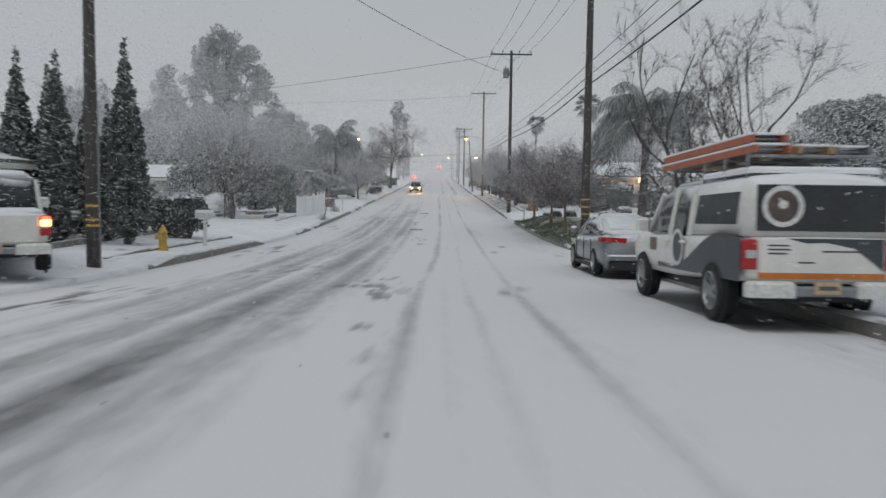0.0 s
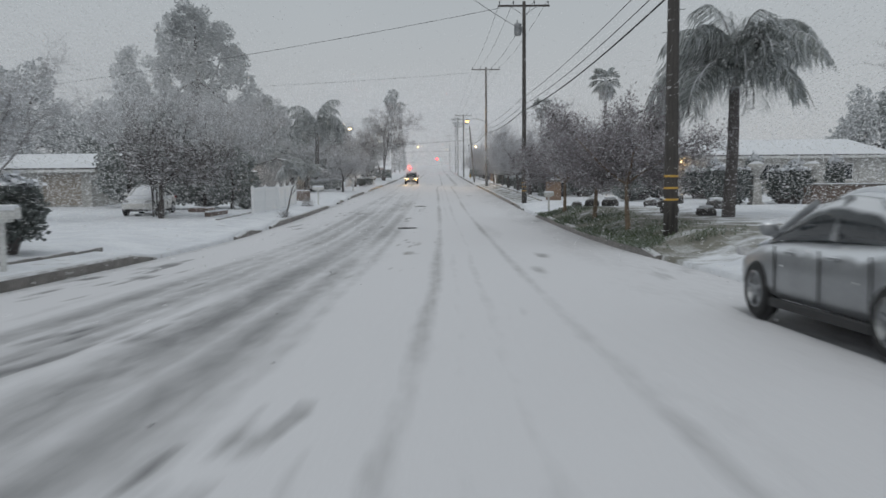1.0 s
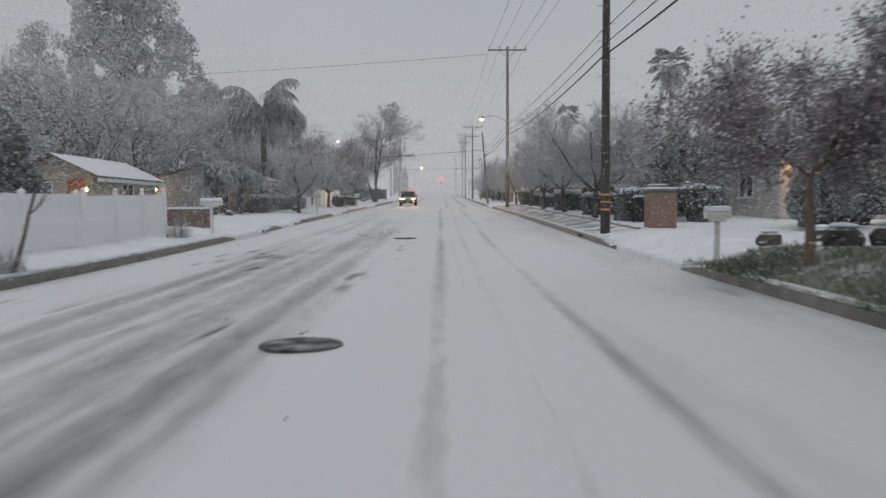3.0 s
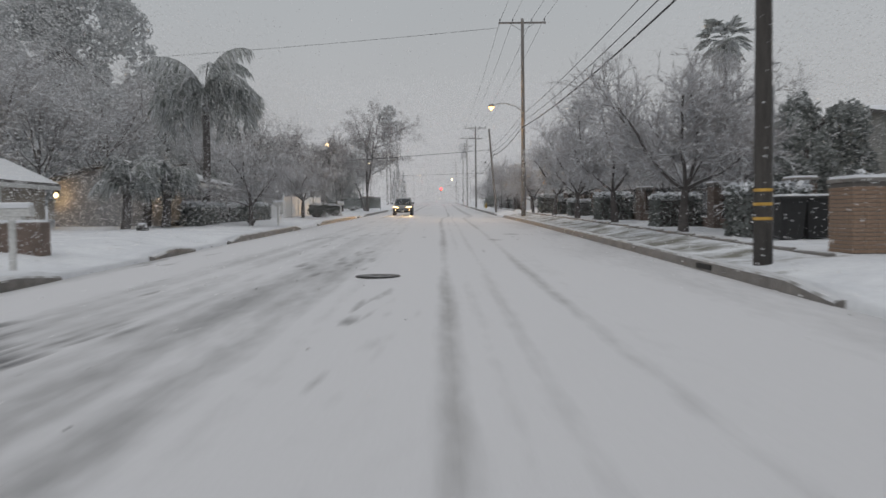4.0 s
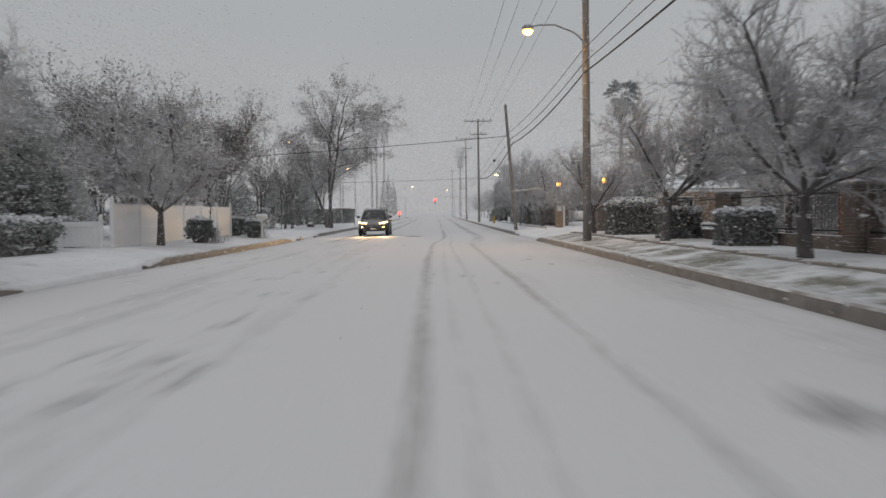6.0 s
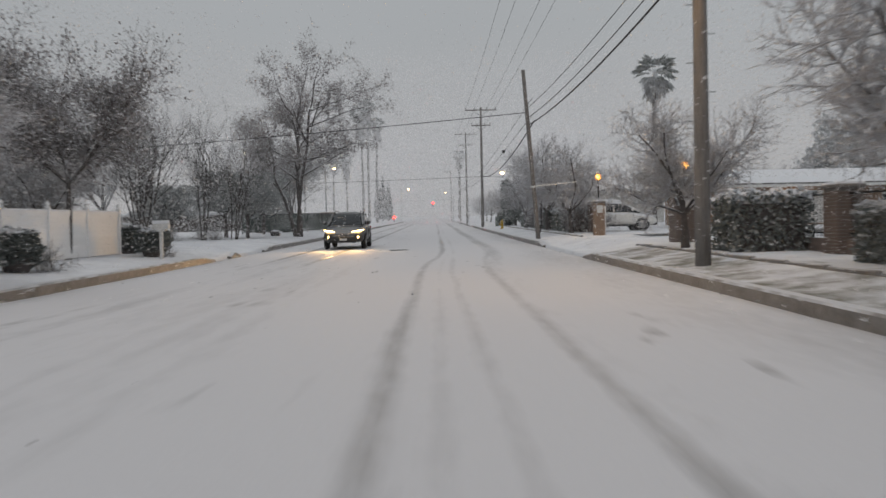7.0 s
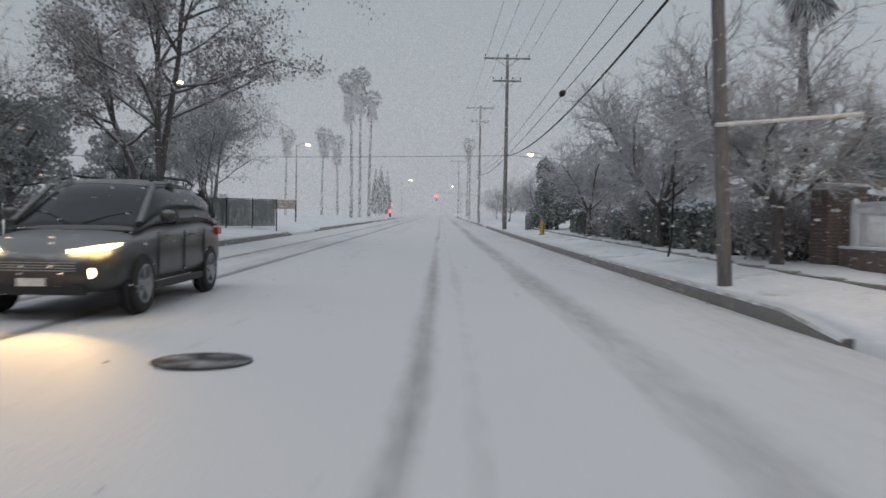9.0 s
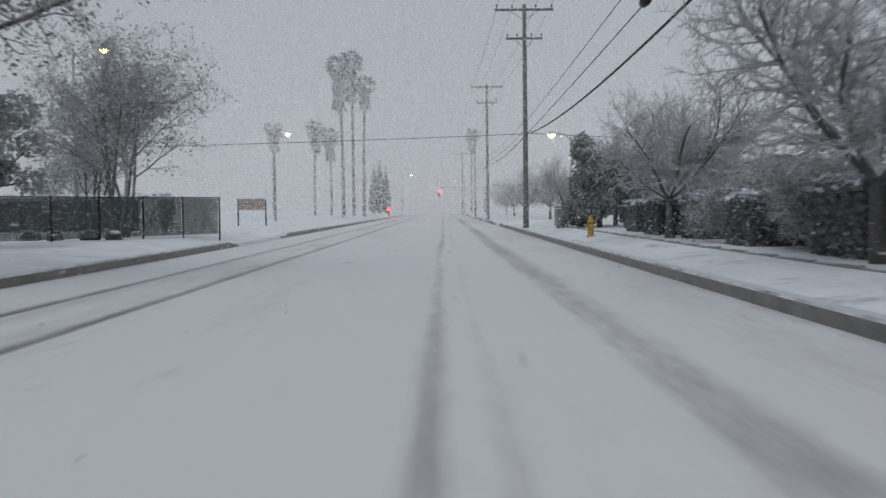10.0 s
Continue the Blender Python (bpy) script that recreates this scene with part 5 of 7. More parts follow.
# ---- houses ----
def gable_house(name, x0, x1, y0, y1, eave, ridge, along, wall_mat, label, door=None, windows=(), over=0.45, base=None):
    """A one-storey house: walls, a pitched snowy roof (ridge along 'x' or 'y'), door, windows. Openings face the street or -y."""
    cx, cy = (x0 + x1) / 2, (y0 + y1) / 2
    z = ground(cx, cy) if base is None else base
    h = thing(name, (cx, cy, z), label, "house")
    w, d = (x1 - x0) / 2, (y1 - y0) / 2
    s = Shape()
    s.box(-w, w, -d, -d + 0.2, -0.4, eave).box(-w, w, d - 0.2, d, -0.4, eave).box(-w, -w + 0.2, -d + 0.2, d - 0.2, -0.4, eave).box(w - 0.2, w, -d + 0.2, d - 0.2, -0.4, eave)
    if along == "x":
        for sx in (-1, 1):
            s.add([(sx * w, -d, eave), (sx * w, d, eave), (sx * w, 0, ridge), (sx * (w - 0.2), -d, eave), (sx * (w - 0.2), d, eave), (sx * (w - 0.2), 0, ridge)], [(0, 1, 2), (3, 5, 4), (0, 2, 5, 3), (1, 4, 5, 2)])
    else:
        for sy in (-1, 1):
            s.add([(-w, sy * d, eave), (w, sy * d, eave), (0, sy * d, ridge), (-w, sy * (d - 0.2), eave), (w, sy * (d - 0.2), eave), (0, sy * (d - 0.2), ridge)], [(0, 1, 2), (3, 5, 4), (0, 2, 5, 3), (1, 4, 5, 2)])
    s.to("wall", wall_mat, h)
    t = 0.16
    for sg in (-1, 1):
        a = (w if along == "y" else d)
        slope = (ridge - eave) / a
        e, ez = a + over, eave - slope * over
        if along == "y":
            q = [(0, ridge), (sg * e, ez)]
            p = [(x, y, zz + k) for k in (0.02, t) for x, zz in q for y in (-d - over, d + over)]
        else:
            q = [(0, ridge), (sg * e, ez)]
            p = [(x, y, zz + k) for k in (0.02, t) for y, zz in q for x in (-w - over, w + over)]
        f = [(0, 1, 3, 2), (4, 6, 7, 5), (0, 2, 6, 4), (1, 5, 7, 3), (2, 3, 7, 6), (0, 4, 5, 1)]
        Shape().add(p, f).to("roof", ROOF, h, "roof slope under smooth snow")
        # fascia board
        s = Shape()
        if along == "y":
            s.box(sg * e - 0.02, sg * e + 0.02, -d - over, d + over, ez - 0.12, ez + 0.05)
        else:
            s.box(-w - over, w + over, sg * e - 0.02, sg * e + 0.02, ez - 0.12, ez + 0.05)
        s.to("fascia", TRIM, h)

    def opening(face, u, zz, ww, hh, kind):
        # face: 'e' towards +x, 'w' towards -x, 's' towards -y
        if face == "s":
            m = pose(u, -d, zz)
        elif face == "e":
            m = pose(w, u, zz, 0, 0, 90)
        else:
            m = pose(-w, u, zz, 0, 0, -90)
        if kind == "door":
            o = Shape().box(-ww / 2, ww / 2, -0.05, 0.06, 0, hh, m=m).to("door", DOOR, h)
            s = Shape()
            for k in (-0.25, 0.25):
                for c in (0.28, 0.68):
                    s.box(k * ww - 0.15, k * ww + 0.15, -0.065, -0.05, c * hh - 0.3, c * hh + 0.3, m=m)
            s.to("door_panel", DOOR, o)
            Shape().tube(m @ Vector((ww * 0.4, -0.12, hh * 0.48)), m @ Vector((ww * 0.4, -0.05, hh * 0.48)), 0.03).to("door_knob", STEEL, o)
        elif kind == "garage":
            o = Shape().box(-ww / 2, ww / 2, -0.03, 0.06, 0, hh, m=m).to("garage_door", TRIM if wall_mat is not STUCCO else STUCCO_TAN, h)
            for r in range(4):
                Shape().box(-ww / 2 + 0.05, ww / 2 - 0.05, -0.05, -0.03, r * hh / 4 + 0.04, (r + 1) * hh / 4 - 0.04, m=m).to("panel", TRIM if wall_mat is not STUCCO else STUCCO_TAN, o)
        else:
            o = Shape()
            for a, b, c, e2 in ((-ww / 2 - 0.07, ww / 2 + 0.07, -0.07, 0), (-ww / 2 - 0.07, ww / 2 + 0.07, hh, hh + 0.07), (-ww / 2 - 0.07, -ww / 2, 0, hh), (ww / 2, ww / 2 + 0.07, 0, hh), (-0.025, 0.025, 0, hh)):
                o.box(a, b, -0.07, 0.02, c, e2, m=m)
            o = o.to("window", TRIM, h)
            for a, b in ((-ww / 2, -0.025), (0.025, ww / 2)):
                Shape().box(a, b, -0.03, -0.01, 0, hh, m=m).to("pane", WINDOW, o)
            Shape().box(-ww / 2 - 0.1, ww / 2 + 0.1, -0.13, 0.0, -0.13, -0.07, m=m).to("sill", TRIM, o)
    for o in windows:
        opening(*o)
    return h


gable_house("house", -34, -22.3, 64, 74, 2.3, 3.3, "x", STUCCO, "pale stucco house with a snowy roof behind the drive", windows=(("e", -3.0, 0.9, 1.5, 1.1, "window"), ("e", 2.0, 0.9, 1.5, 1.1, "window"), ("s", 0.5, 0.9, 1.4, 1.1, "window"), ("s", 4.0, 0, 2.4, 2.0, "garage")))
gable_house("house", -23, -13.5, 21, 32, 2.6, 3.9, "y", STUCCO, "white stucco house half hidden behind cypresses", windows=(("e", -2.0, 0.9, 1.6, 1.1, "window"), ("e", 2.5, 0.9, 1.6, 1.1, "window")))
gable_house("house", -20.9, -17.1, 77.5, 86, 2.1, 3.0, "y", STUCCO_TAN, "small tan house with a snowy gable roof", windows=(("s", -0.6, 0.8, 1.0, 0.9, "window"), ("e", 0.0, 0.8, 1.4, 0.9, "window"), ("s", 1.1, 0, 0.85, 1.9, "door")))
gable_house("house", -18.7, -12.5, 90.2, 100, 2.05, 2.95, "y", STUCCO_GREY, "low grey house with a snowy gable roof", windows=(("e", -1.5, 0.7, 1.4, 0.9, "window"), ("e", 2.4, 0.7, 1.4, 0.9, "window")))
gable_house("house", -29, -17.8, 110.5, 120, 2.3, 3.2, "x", STUCCO_TAN, "low tan house with a porch lamp beside a white fence", windows=(("e", -2.4, 0.0, 0.95, 2.0, "door"), ("e", 1.5, 0.9, 1.5, 1.0, "window"), ("s", 2, 0.9, 1.6, 1.0, "window")))
gable_house("house", 14.6, 34, 73.5, 88, 2.7, 4.1, "x", STUCCO, "long pale house with a low snowy roof across the lawn", windows=(("w", -3.5, 0.9, 1.6, 1.1, "window"), ("w", 1.5, 0, 0.95, 2.05, "door"), ("s", -7.5, 0.9, 1.6, 1.1, "window"), ("s", -3.0, 0, 0.95, 2.05, "door"), ("s", 0.5, 0.9, 1.8, 1.1, "window"), ("s", 6.0, 0.9, 1.8, 1.1, "window")))
gable_house("house", 14.5, 27, 97, 115, 2.5, 3.95, "y", STUCCO_GREY, "long grey house with a snowy hipped roof behind pillars", windows=(("w", -6, 0.9, 1.6, 1.1, "window"), ("w", -2, 0.9, 1.6, 1.1, "window"), ("w", 1.5, 0, 0.95, 2.05, "door"), ("w", 5.5, 0.9, 1.8, 1.1, "window"), ("s", 0, 0.9, 1.8, 1.1, "window")))
gable_house("house", 18.9, 34, 147.2, 158, 2.75, 3.9, "x", BRICK, "brick house with a low snowy roof and a dark garage", over=0.9, windows=(("s", 0.0, 0, 4.8, 2.2, "garage"), ("s", -5.4, 0.9, 1.5, 1.1, "window"), ("s", 5.0, 0.9, 1.6, 1.1, "window")))
gable_house("house", 13.5, 24, 176, 188, 2.4, 3.4, "y", STUCCO, "pale distant house with a snowy roof", windows=(("w", -2, 0.9, 1.6, 1.1, "window"), ("w", 2.5, 0.9, 1.6, 1.1, "window"), ("s", 0, 0.9, 1.6, 1.1, "window")))


# ---- lamps ----
def point_light(at, watts, color, r=0.12):
    ob = new("lamp_light", bpy.data.lights.new("lamp_light", "POINT"))
    ob.data.energy, ob.data.color, ob.data.shadow_soft_size = watts, color, r
    ob.location = at
    return ob


AMBER, PALE = (1.0, 0.58, 0.2), (1.0, 0.85, 0.55)


def street_lamp(x, y, h, tx, tz, label, pale=False, r=0.17):
    """A steel post with a curved arm reaching by tx and a glowing head."""
    t = thing("street_lamp", on(x, y), label, "street lamp", "street lamps")
    Shape().tube((0, 0, -0.2), (0, 0, h), 0.11, 0.07, 10).to("post", STEEL, t, smooth=True)
    Shape().line([(0, 0, h - 0.3), (tx * 0.3, 0, h + 0.1), (tx * 0.7, 0, tz + 0.12), (tx, 0, tz + 0.1)], 0.035).to("arm", STEEL, t, smooth=True)
    Shape().turned([(0.05, -0.05), (0.16, 0.0), (0.2, 0.06), (0.12, 0.16), (0.03, 0.18)], 10, pose(tx, 0, tz)).to("head", STEEL, t, smooth=True)
    Shape().turned([(0.02, -r), (r * 0.8, -r * 0.6), (r, -0.02), (r * 0.8, 0.0)], 10, pose(tx, 0, tz)).to("globe", (FAR_LAMP if pale else WARM) if y < 300 else FAR_LAMP, t, "glowing lamp globe", True)
    p = on(x, y)
    point_light((x + tx, y, p[2] + tz - r - 0.15), 170, PALE if pale else AMBER)
    return t


street_lamp(-19.6, 177.0, 9.8, 1.7, 9.95, "tall street lamp glowing pale behind the big tree", True, 0.24)
street_lamp(-15.6, 210.0, 8.3, 1.3, 8.4, "street lamp glowing pale beside the palms", True, 0.26)
street_lamp(10.0, 192.0, 6.2, -1.4, 6.35, "street lamp glowing pale above the gardens", True, 0.26)
street_lamp(-9.5, 330, 9.3, 2.2, 9.4, "distant street lamp glowing amber", False, 0.34)
street_lamp(6.0, 335, 8.0, -2.2, 8.1, "distant street lamp glowing pale", True, 0.26)
# the lamp on the third pole
head = Vector((3.35, 108.4, 8.72)) - Vector(on(5.7, 109.7))
Shape().line([(0, -0.1, head.z - 0.25), (-0.5, -0.35, head.z + 0.12), (-1.3, -0.8, head.z + 0.3), (-1.9, -1.1, head.z + 0.22), (head.x + 0.15, head.y, head.z + 0.12)], 0.03).to("lamp_arm", STEEL, p3, smooth=True)
Shape().turned([(0.05, -0.02), (0.17, 0.0), (0.22, 0.07), (0.13, 0.17), (0.03, 0.2)], 10, Matrix.Translation(head)).to("lamp_head", STEEL, p3, smooth=True)
Shape().turned([(0.02, -0.2), (0.16, -0.13), (0.2, -0.03), (0.17, 0.0)], 12, Matrix.Translation(head)).to("lamp_globe", SODIUM, p3, "glowing amber globe", True)
point_light((3.35, 108.4, 8.3), 300, AMBER)


def wall_lamp(at, label, r=0.11, watts=25, mats=WARM):
    t = thing("wall_lamp", at, label, "wall lamp", "house lamps")
    Shape().box(-0.06, 0.06, -0.02, 0.06, -0.1, 0.22, 0.01).to("bracket", DARK_METAL, t)
    Shape().turned([(0.03, -r), (r * 0.8, -r * 0.6), (r, 0), (r * 0.7, r * 0.7), (0.03, r)], 10, pose(0, -0.12, 0)).to("globe", mats, t, "glowing glass globe", True)
    point_light((at[0], at[1] - 0.45, at[2] + 0.0), watts, AMBER)
    return t


wall_lamp((19.4, 147.05, 3.95), "glowing lamp on the brick house wall", 0.16, 14)
wall_lamp((24.6, 147.05, 4.0), "glowing lamp on the brick house wall", 0.13, 10)
wall_lamp((-17.9, 110.35, 2.85), "glowing porch lamp on the tan house", 0.13, 28)
wall_lamp((-17.3, 77.35, 1.95), "glowing porch lamp on the small tan house", 0.1, 5, COOL)
wall_lamp((-13.6, 90.05, 2.1), "glowing lamp under the eave of the grey house", 0.1, 6, COOL)
wall_lamp((15.2, 73.35, 2.6), "glowing porch lamp on the pale house", 0.1, 18)
wall_lamp((18.05, 73.35, 2.95), "bright white lamp under the eave of the pale house", 0.13, 25, COOL)
wall_lamp((-18.5, 90.05, 2.25), "bright white lamp on the grey house wall", 0.12, 18, COOL)


# ---- brick pillars, iron fence and lanterns ----
def pillar(x, y, w, h, label, bricks=BRICK, lantern=0.0, plaque=False, group="garden pillars"):
    t = thing("brick_pillar", on(x, y), label, "pillar", group)
    Shape().box(-w / 2 + 0.012, w / 2 - 0.012, -w / 2 + 0.012, w / 2 - 0.012, -0.2, h - 0.06).to("core", MORTAR, t)
    rows = int((h - 0.08) / 0.075)
    n = max(2, round(w / 0.21))
    me = Shape().box(-w / n / 2 + 0.006, w / n / 2 - 0.006, -0.05, 0.05, 0.004, 0.068, 0.004)
    me = mesh_of("brick", me.v, me.f, bricks)
    for r in range(rows):
        off = (r % 2) * 0.5
        for side in range(4):
            for i in range(n):
                u = -w / 2 + (i + 0.5) * w / n
                m = pose(0, 0, 0, 0, 0, 90 * side) @ pose(u + (off - 0.25) * 0.0, -w / 2 + 0.045, r * 0.075)
                if side in (0, 3):
                    b = child("brick", me, t)
                    b.matrix_local = m @ pose(0, 0.004 * noise.noise((r * 1.7, i * 3.1, y)), 0)
    s = Shape()
    for side in (1, 2):
        m = pose(0, 0, 0, 0, 0, 90 * side)
        for r in range(rows):
            for i in range(n):
                u = -w / 2 + (i + 0.5) * w / n
                s.box(u - w / n / 2 + 0.006, u + w / n / 2 - 0.006, -w / 2 - 0.005, -w / 2 + 0.05, r * 0.075 + 0.004, r * 0.075 + 0.068, m=m)
    s.to("rear_bricks", bricks, t)
    Shape().box(-w / 2 - 0.04, w / 2 + 0.04, -w / 2 - 0.04, w / 2 + 0.04, h - 0.07, h, 0.015).to("cap", CONCRETE, t)
    Shape().box(-w / 2 - 0.02, w / 2 + 0.02, -w / 2 - 0.02, w / 2 + 0.02, h, h + 0.05, 0.03).to("snow_cap", SNOW_CAP, t)
    if plaque:
        Shape().box(-0.14, 0.14, -w / 2 - 0.02, -w / 2 - 0.005, h - 0.55, h - 0.2).to("plaque", TRIM, t, "small white plaque")
    if lantern:
        s = Shape().tube((0, 0, h), (0, 0, h + lantern), 0.035, 0.03, 8)
        s.turned([(0.03, h + lantern), (0.1, h + lantern + 0.02), (0.1, h + lantern + 0.05)], 8)
        s.to("lantern_post", DARK_METAL, t)
        z = h + lantern + 0.05
        Shape().turned([(0.07, z), (0.13, z + 0.08), (0.13, z + 0.2), (0.08, z + 0.26)], 8).to("lantern", LANTERN, t, "glowing glass lantern")
        Shape().turned([(0.15, z + 0.26), (0.1, z + 0.32), (0.02, z + 0.38)], 8).to("lantern_roof", DARK_METAL, t)
        point_light((x - 0.3, y - 0.3, on(x, y)[2] + z + 0.18), 60, AMBER)
    return t


pillar(7.85, 130.6, 0.46, 1.6, "brick gate pillar with a glowing lantern on a post", BRICK, 0.95, True)
pillar(8.45, 119.6, 0.85, 1.6, "wide dark brick gate pillar with a lantern", BRICK_DARK, 0.75, True)
pillar(9.25, 117.3, 0.85, 1.6, "wide dark brick gate pillar", BRICK_DARK)
for y in (72.6, 78.6, 88.4, 96.2, 104.0, 110.4):
    pillar(9.0, y, 0.6, 1.5, "brick garden pillar capped with snow", BRICK_DARK)
pillar(7.5, 66.6, 0.9, 1.35, "stout tan brick pillar beside the utility pole", BRICK)
pillar(9.1, 137.3, 0.83, 1.65, "wide dark brick pillar beside white pickets", BRICK_DARK)
pillar(9.1, 141.2, 0.6, 1.65, "dark brick garden pillar capped with snow", BRICK_DARK)
t = thing("low_wall", on(8.45, 133.9), "low dark brick wall below white pickets", "wall", turn=-9.5)
Shape().box(-0.11, 0.11, -2.75, 2.75, -0.3, 0.42, 0.01).to("wall", BRICK_DARK, t)
Shape().box(-0.13, 0.13, -2.75, 2.75, 0.42, 0.47, 0.02).to("snow_cap", SNOW_CAP, t)
for y in (149.5, 159.2):
    pillar(9.7, y, 0.6, 1.5, "brick garden pillar capped with snow", BRICK_DARK)


def iron_fence(x, y0, y1):
    t = thing("iron_fence", on(x, (y0 + y1) / 2), "black iron garden fence on a low wall", "fence", "iron fence panels")
    n = int((y1 - y0) / 0.16)
    hl = (y1 - y0) / 2
    z0, z1 = ground(x, y0) - ground(x, (y0 + y1) / 2), ground(x, y1) - ground(x, (y0 + y1) / 2)
    Shape().loft([[Vector((a, sy * hl, z + b)) for a, b in ((-0.09, -0.15), (0.09, -0.15), (0.09, 0.32), (-0.09, 0.32))] for sy, z in ((-1, z0), (1, z1))]).to("base_wall", BRICK_DARK, t)
    for q in (0.42, 1.28):
        Shape().loft([[Vector((a, sy * hl, z + b)) for a, b in ((-0.02, q), (0.02, q), (0.02, q + 0.04), (-0.02, q + 0.04))] for sy, z in ((-1, z0), (1, z1))]).to("rail", DARK_METAL, t)
    me = Shape().box(-0.009, 0.009, -0.009, 0.009, 0.34, 1.36)
    me.turned([(0.02, 1.36), (0.012, 1.4), (0.0, 1.45)], 4)
    me = mesh_of("baluster", me.v, me.f, DARK_METAL)
    for i in range(n):
        k = (i + 0.5) / n
        b = child("baluster", me, t)
        b.location = (0, -hl + 2 * hl * k, z0 + (z1 - z0) * k)
    return t


for a, b in ((72.9, 78.3), (78.9, 88.1), (88.7, 95.9), (96.5, 103.7), (104.3, 110.1), (110.7, 116.8)):
    iron_fence(9.0, a, b)
iron_fence(9.7, 149.8, 158.9)


# ---- white vinyl fences ----
def vinyl_fence(x0, y0, x1, y1, n, h, finials, label, gap=0.003):
    mid = on((x0 + x1) / 2, (y0 + y1) / 2)
    t = thing("vinyl_fence", mid, label, "fence", "white fences")
    o = Vector(mid)
    for i in range(n + 1):
        k = i / n
        q = Vector(on(x0 + (x1 - x0) * k, y0 + (y1 - y0) * k)) - o
        p = Shape().box(q.x - 0.065, q.x + 0.065, q.y - 0.065, q.y + 0.065, q.z - 0.2, q.z + h + 0.06, 0.012).to("post", VINYL, t)
        if finials:
            Shape().turned([(0.09, 0), (0.09, 0.03), (0.04, 0.06), (0.07, 0.12), (0.05, 0.17), (0.0, 0.2)], 8, Matrix.Translation(q + Vector((0, 0, h + 0.06)))).to("finial", VINYL, p)
        else:
            Shape().turned([(0.09, 0), (0.09, 0.03), (0.0, 0.1)], 4, Matrix.Translation(q + Vector((0, 0, h + 0.06))) @ pose(0, 0, 0, 0, 0, 45)).to("post_cap", VINYL, p)
    for i in range(n):
        a = Vector(on(x0 + (x1 - x0) * i / n, y0 + (y1 - y0) * i / n)) - o
        b = Vector(on(x0 + (x1 - x0) * (i + 1) / n, y0 + (y1 - y0) * (i + 1) / n)) - o
        d = b - a
        d.z = 0
        m = Matrix.Translation(a) @ pose(0, 0, 0, 0, 0, math.degrees(math.atan2(d.y, d.x)))
        ln, dz = d.length, b.z - a.z
        pn = max(3, int(ln / 0.18))
        me = Shape().box(-ln / pn / 2 + gap, ln / pn / 2 - gap, -0.012, 0.012, 0.06, h - 0.05 if gap < 0.02 else h + 0.06)
        me = mesh_of("board", me.v, me.f, VINYL)
        for j in range(pn):
            k = (j + 0.5) / pn
            c = child("board", me, t)
            c.matrix_local = m @ pose(ln * k, 0, dz * k)
        for z0, z1 in ((0.04, 0.18), (h - 0.16, h - 0.02)):
            Shape().loft([[m @ Vector((u, v, w + zz)) for v, w in ((-0.03, z0), (0.03, z0), (0.03, z1), (-0.03, z1))] for u, zz in ((0.06, 0), (ln - 0.06, dz))]).to("rail", VINYL, t)
        Shape().loft([[m @ Vector((u, v, w + zz)) for v, w in ((-0.035, h - 0.02), (0.035, h - 0.02), (0.02, h + 0.03), (-0.02, h + 0.03))] for u, zz in ((0.06, 0), (ln - 0.06, dz))]).to("snow_line", SNOW_CAP, t)
    return t


vinyl_fence(-9.9, 54.4, -9.6, 59.2, 2, 1.32, False, "white vinyl privacy fence topped with snow")
vinyl_fence(-9.55, 59.5, -9.75, 66.2, 3, 1.28, True, "white vinyl fence with ball finials on its posts")
vinyl_fence(-10.9, 106.2, -10.6, 120.4, 6, 1.45, True, "long white vinyl fence with ball finials")
vinyl_fence(-13.8, 105.8, -11.2, 106.0, 2, 0.85, True, "low white picket gate beside the long fence")
vinyl_fence(9.7, 141.8, 9.7, 149.1, 3, 1.15, False, "white picket fence between the clipped hedges", 0.04)
vinyl_fence(8.25, 131.3, 9.15, 136.7, 2, 1.25, False, "white picket fence between two brick pillars", 0.06)
# white garden wall
w = Shape().box(-0.12, 0.12, -5.2, 5.2, -0.5, 1.75, 0.02)
o = w.to("garden_wall", STUCCO)
o.matrix_world = pose(*on(-15.4, 124.8))
tagged(o, "white rendered garden wall capped with snow", "wall")

t = thing("brick_wall", on(25.2, 57.6), "long low dark brick garden wall capped with snow", "wall")
Shape().box(-5, 5, -0.11, 0.11, -0.4, 1.05, 0.01).to("wall", BRICK_DARK, t)
Shape().box(-5.03, 5.03, -0.15, 0.15, 1.05, 1.12, 0.01).to("coping", CONCRETE, t)
Shape().box(-5, 5, -0.13, 0.13, 1.12, 1.17, 0.03).to("snow_cap", SNOW_CAP, t)


# ---- chain-link fence with green cloth, sign board ----
t = thing("chain_link_fence", on(-12.25, 162.75), "chain-link fence hung with dark green cloth", "fence", turn=52.6)
slope = (level(167) - level(158.5)) / 10.8
for i in range(7):
    x = -5.4 + 10.8 * i / 6
    Shape().tube((x, 0, -0.2 + slope * x), (x, 0, 1.66 + slope * x), 0.035, sides=8).to("post", DARK_METAL, t)
Shape().tube((-5.4, 0, 1.62 - 5.4 * slope), (5.4, 0, 1.62 + 5.4 * slope), 0.025, sides=6).to("top_rail", DARK_METAL, t)
Shape().tube((-5.4, 0, 0.12 - 5.4 * slope), (5.4, 0, 0.12 + 5.4 * slope), 0.02, sides=6).to("bottom_rail", DARK_METAL, t)
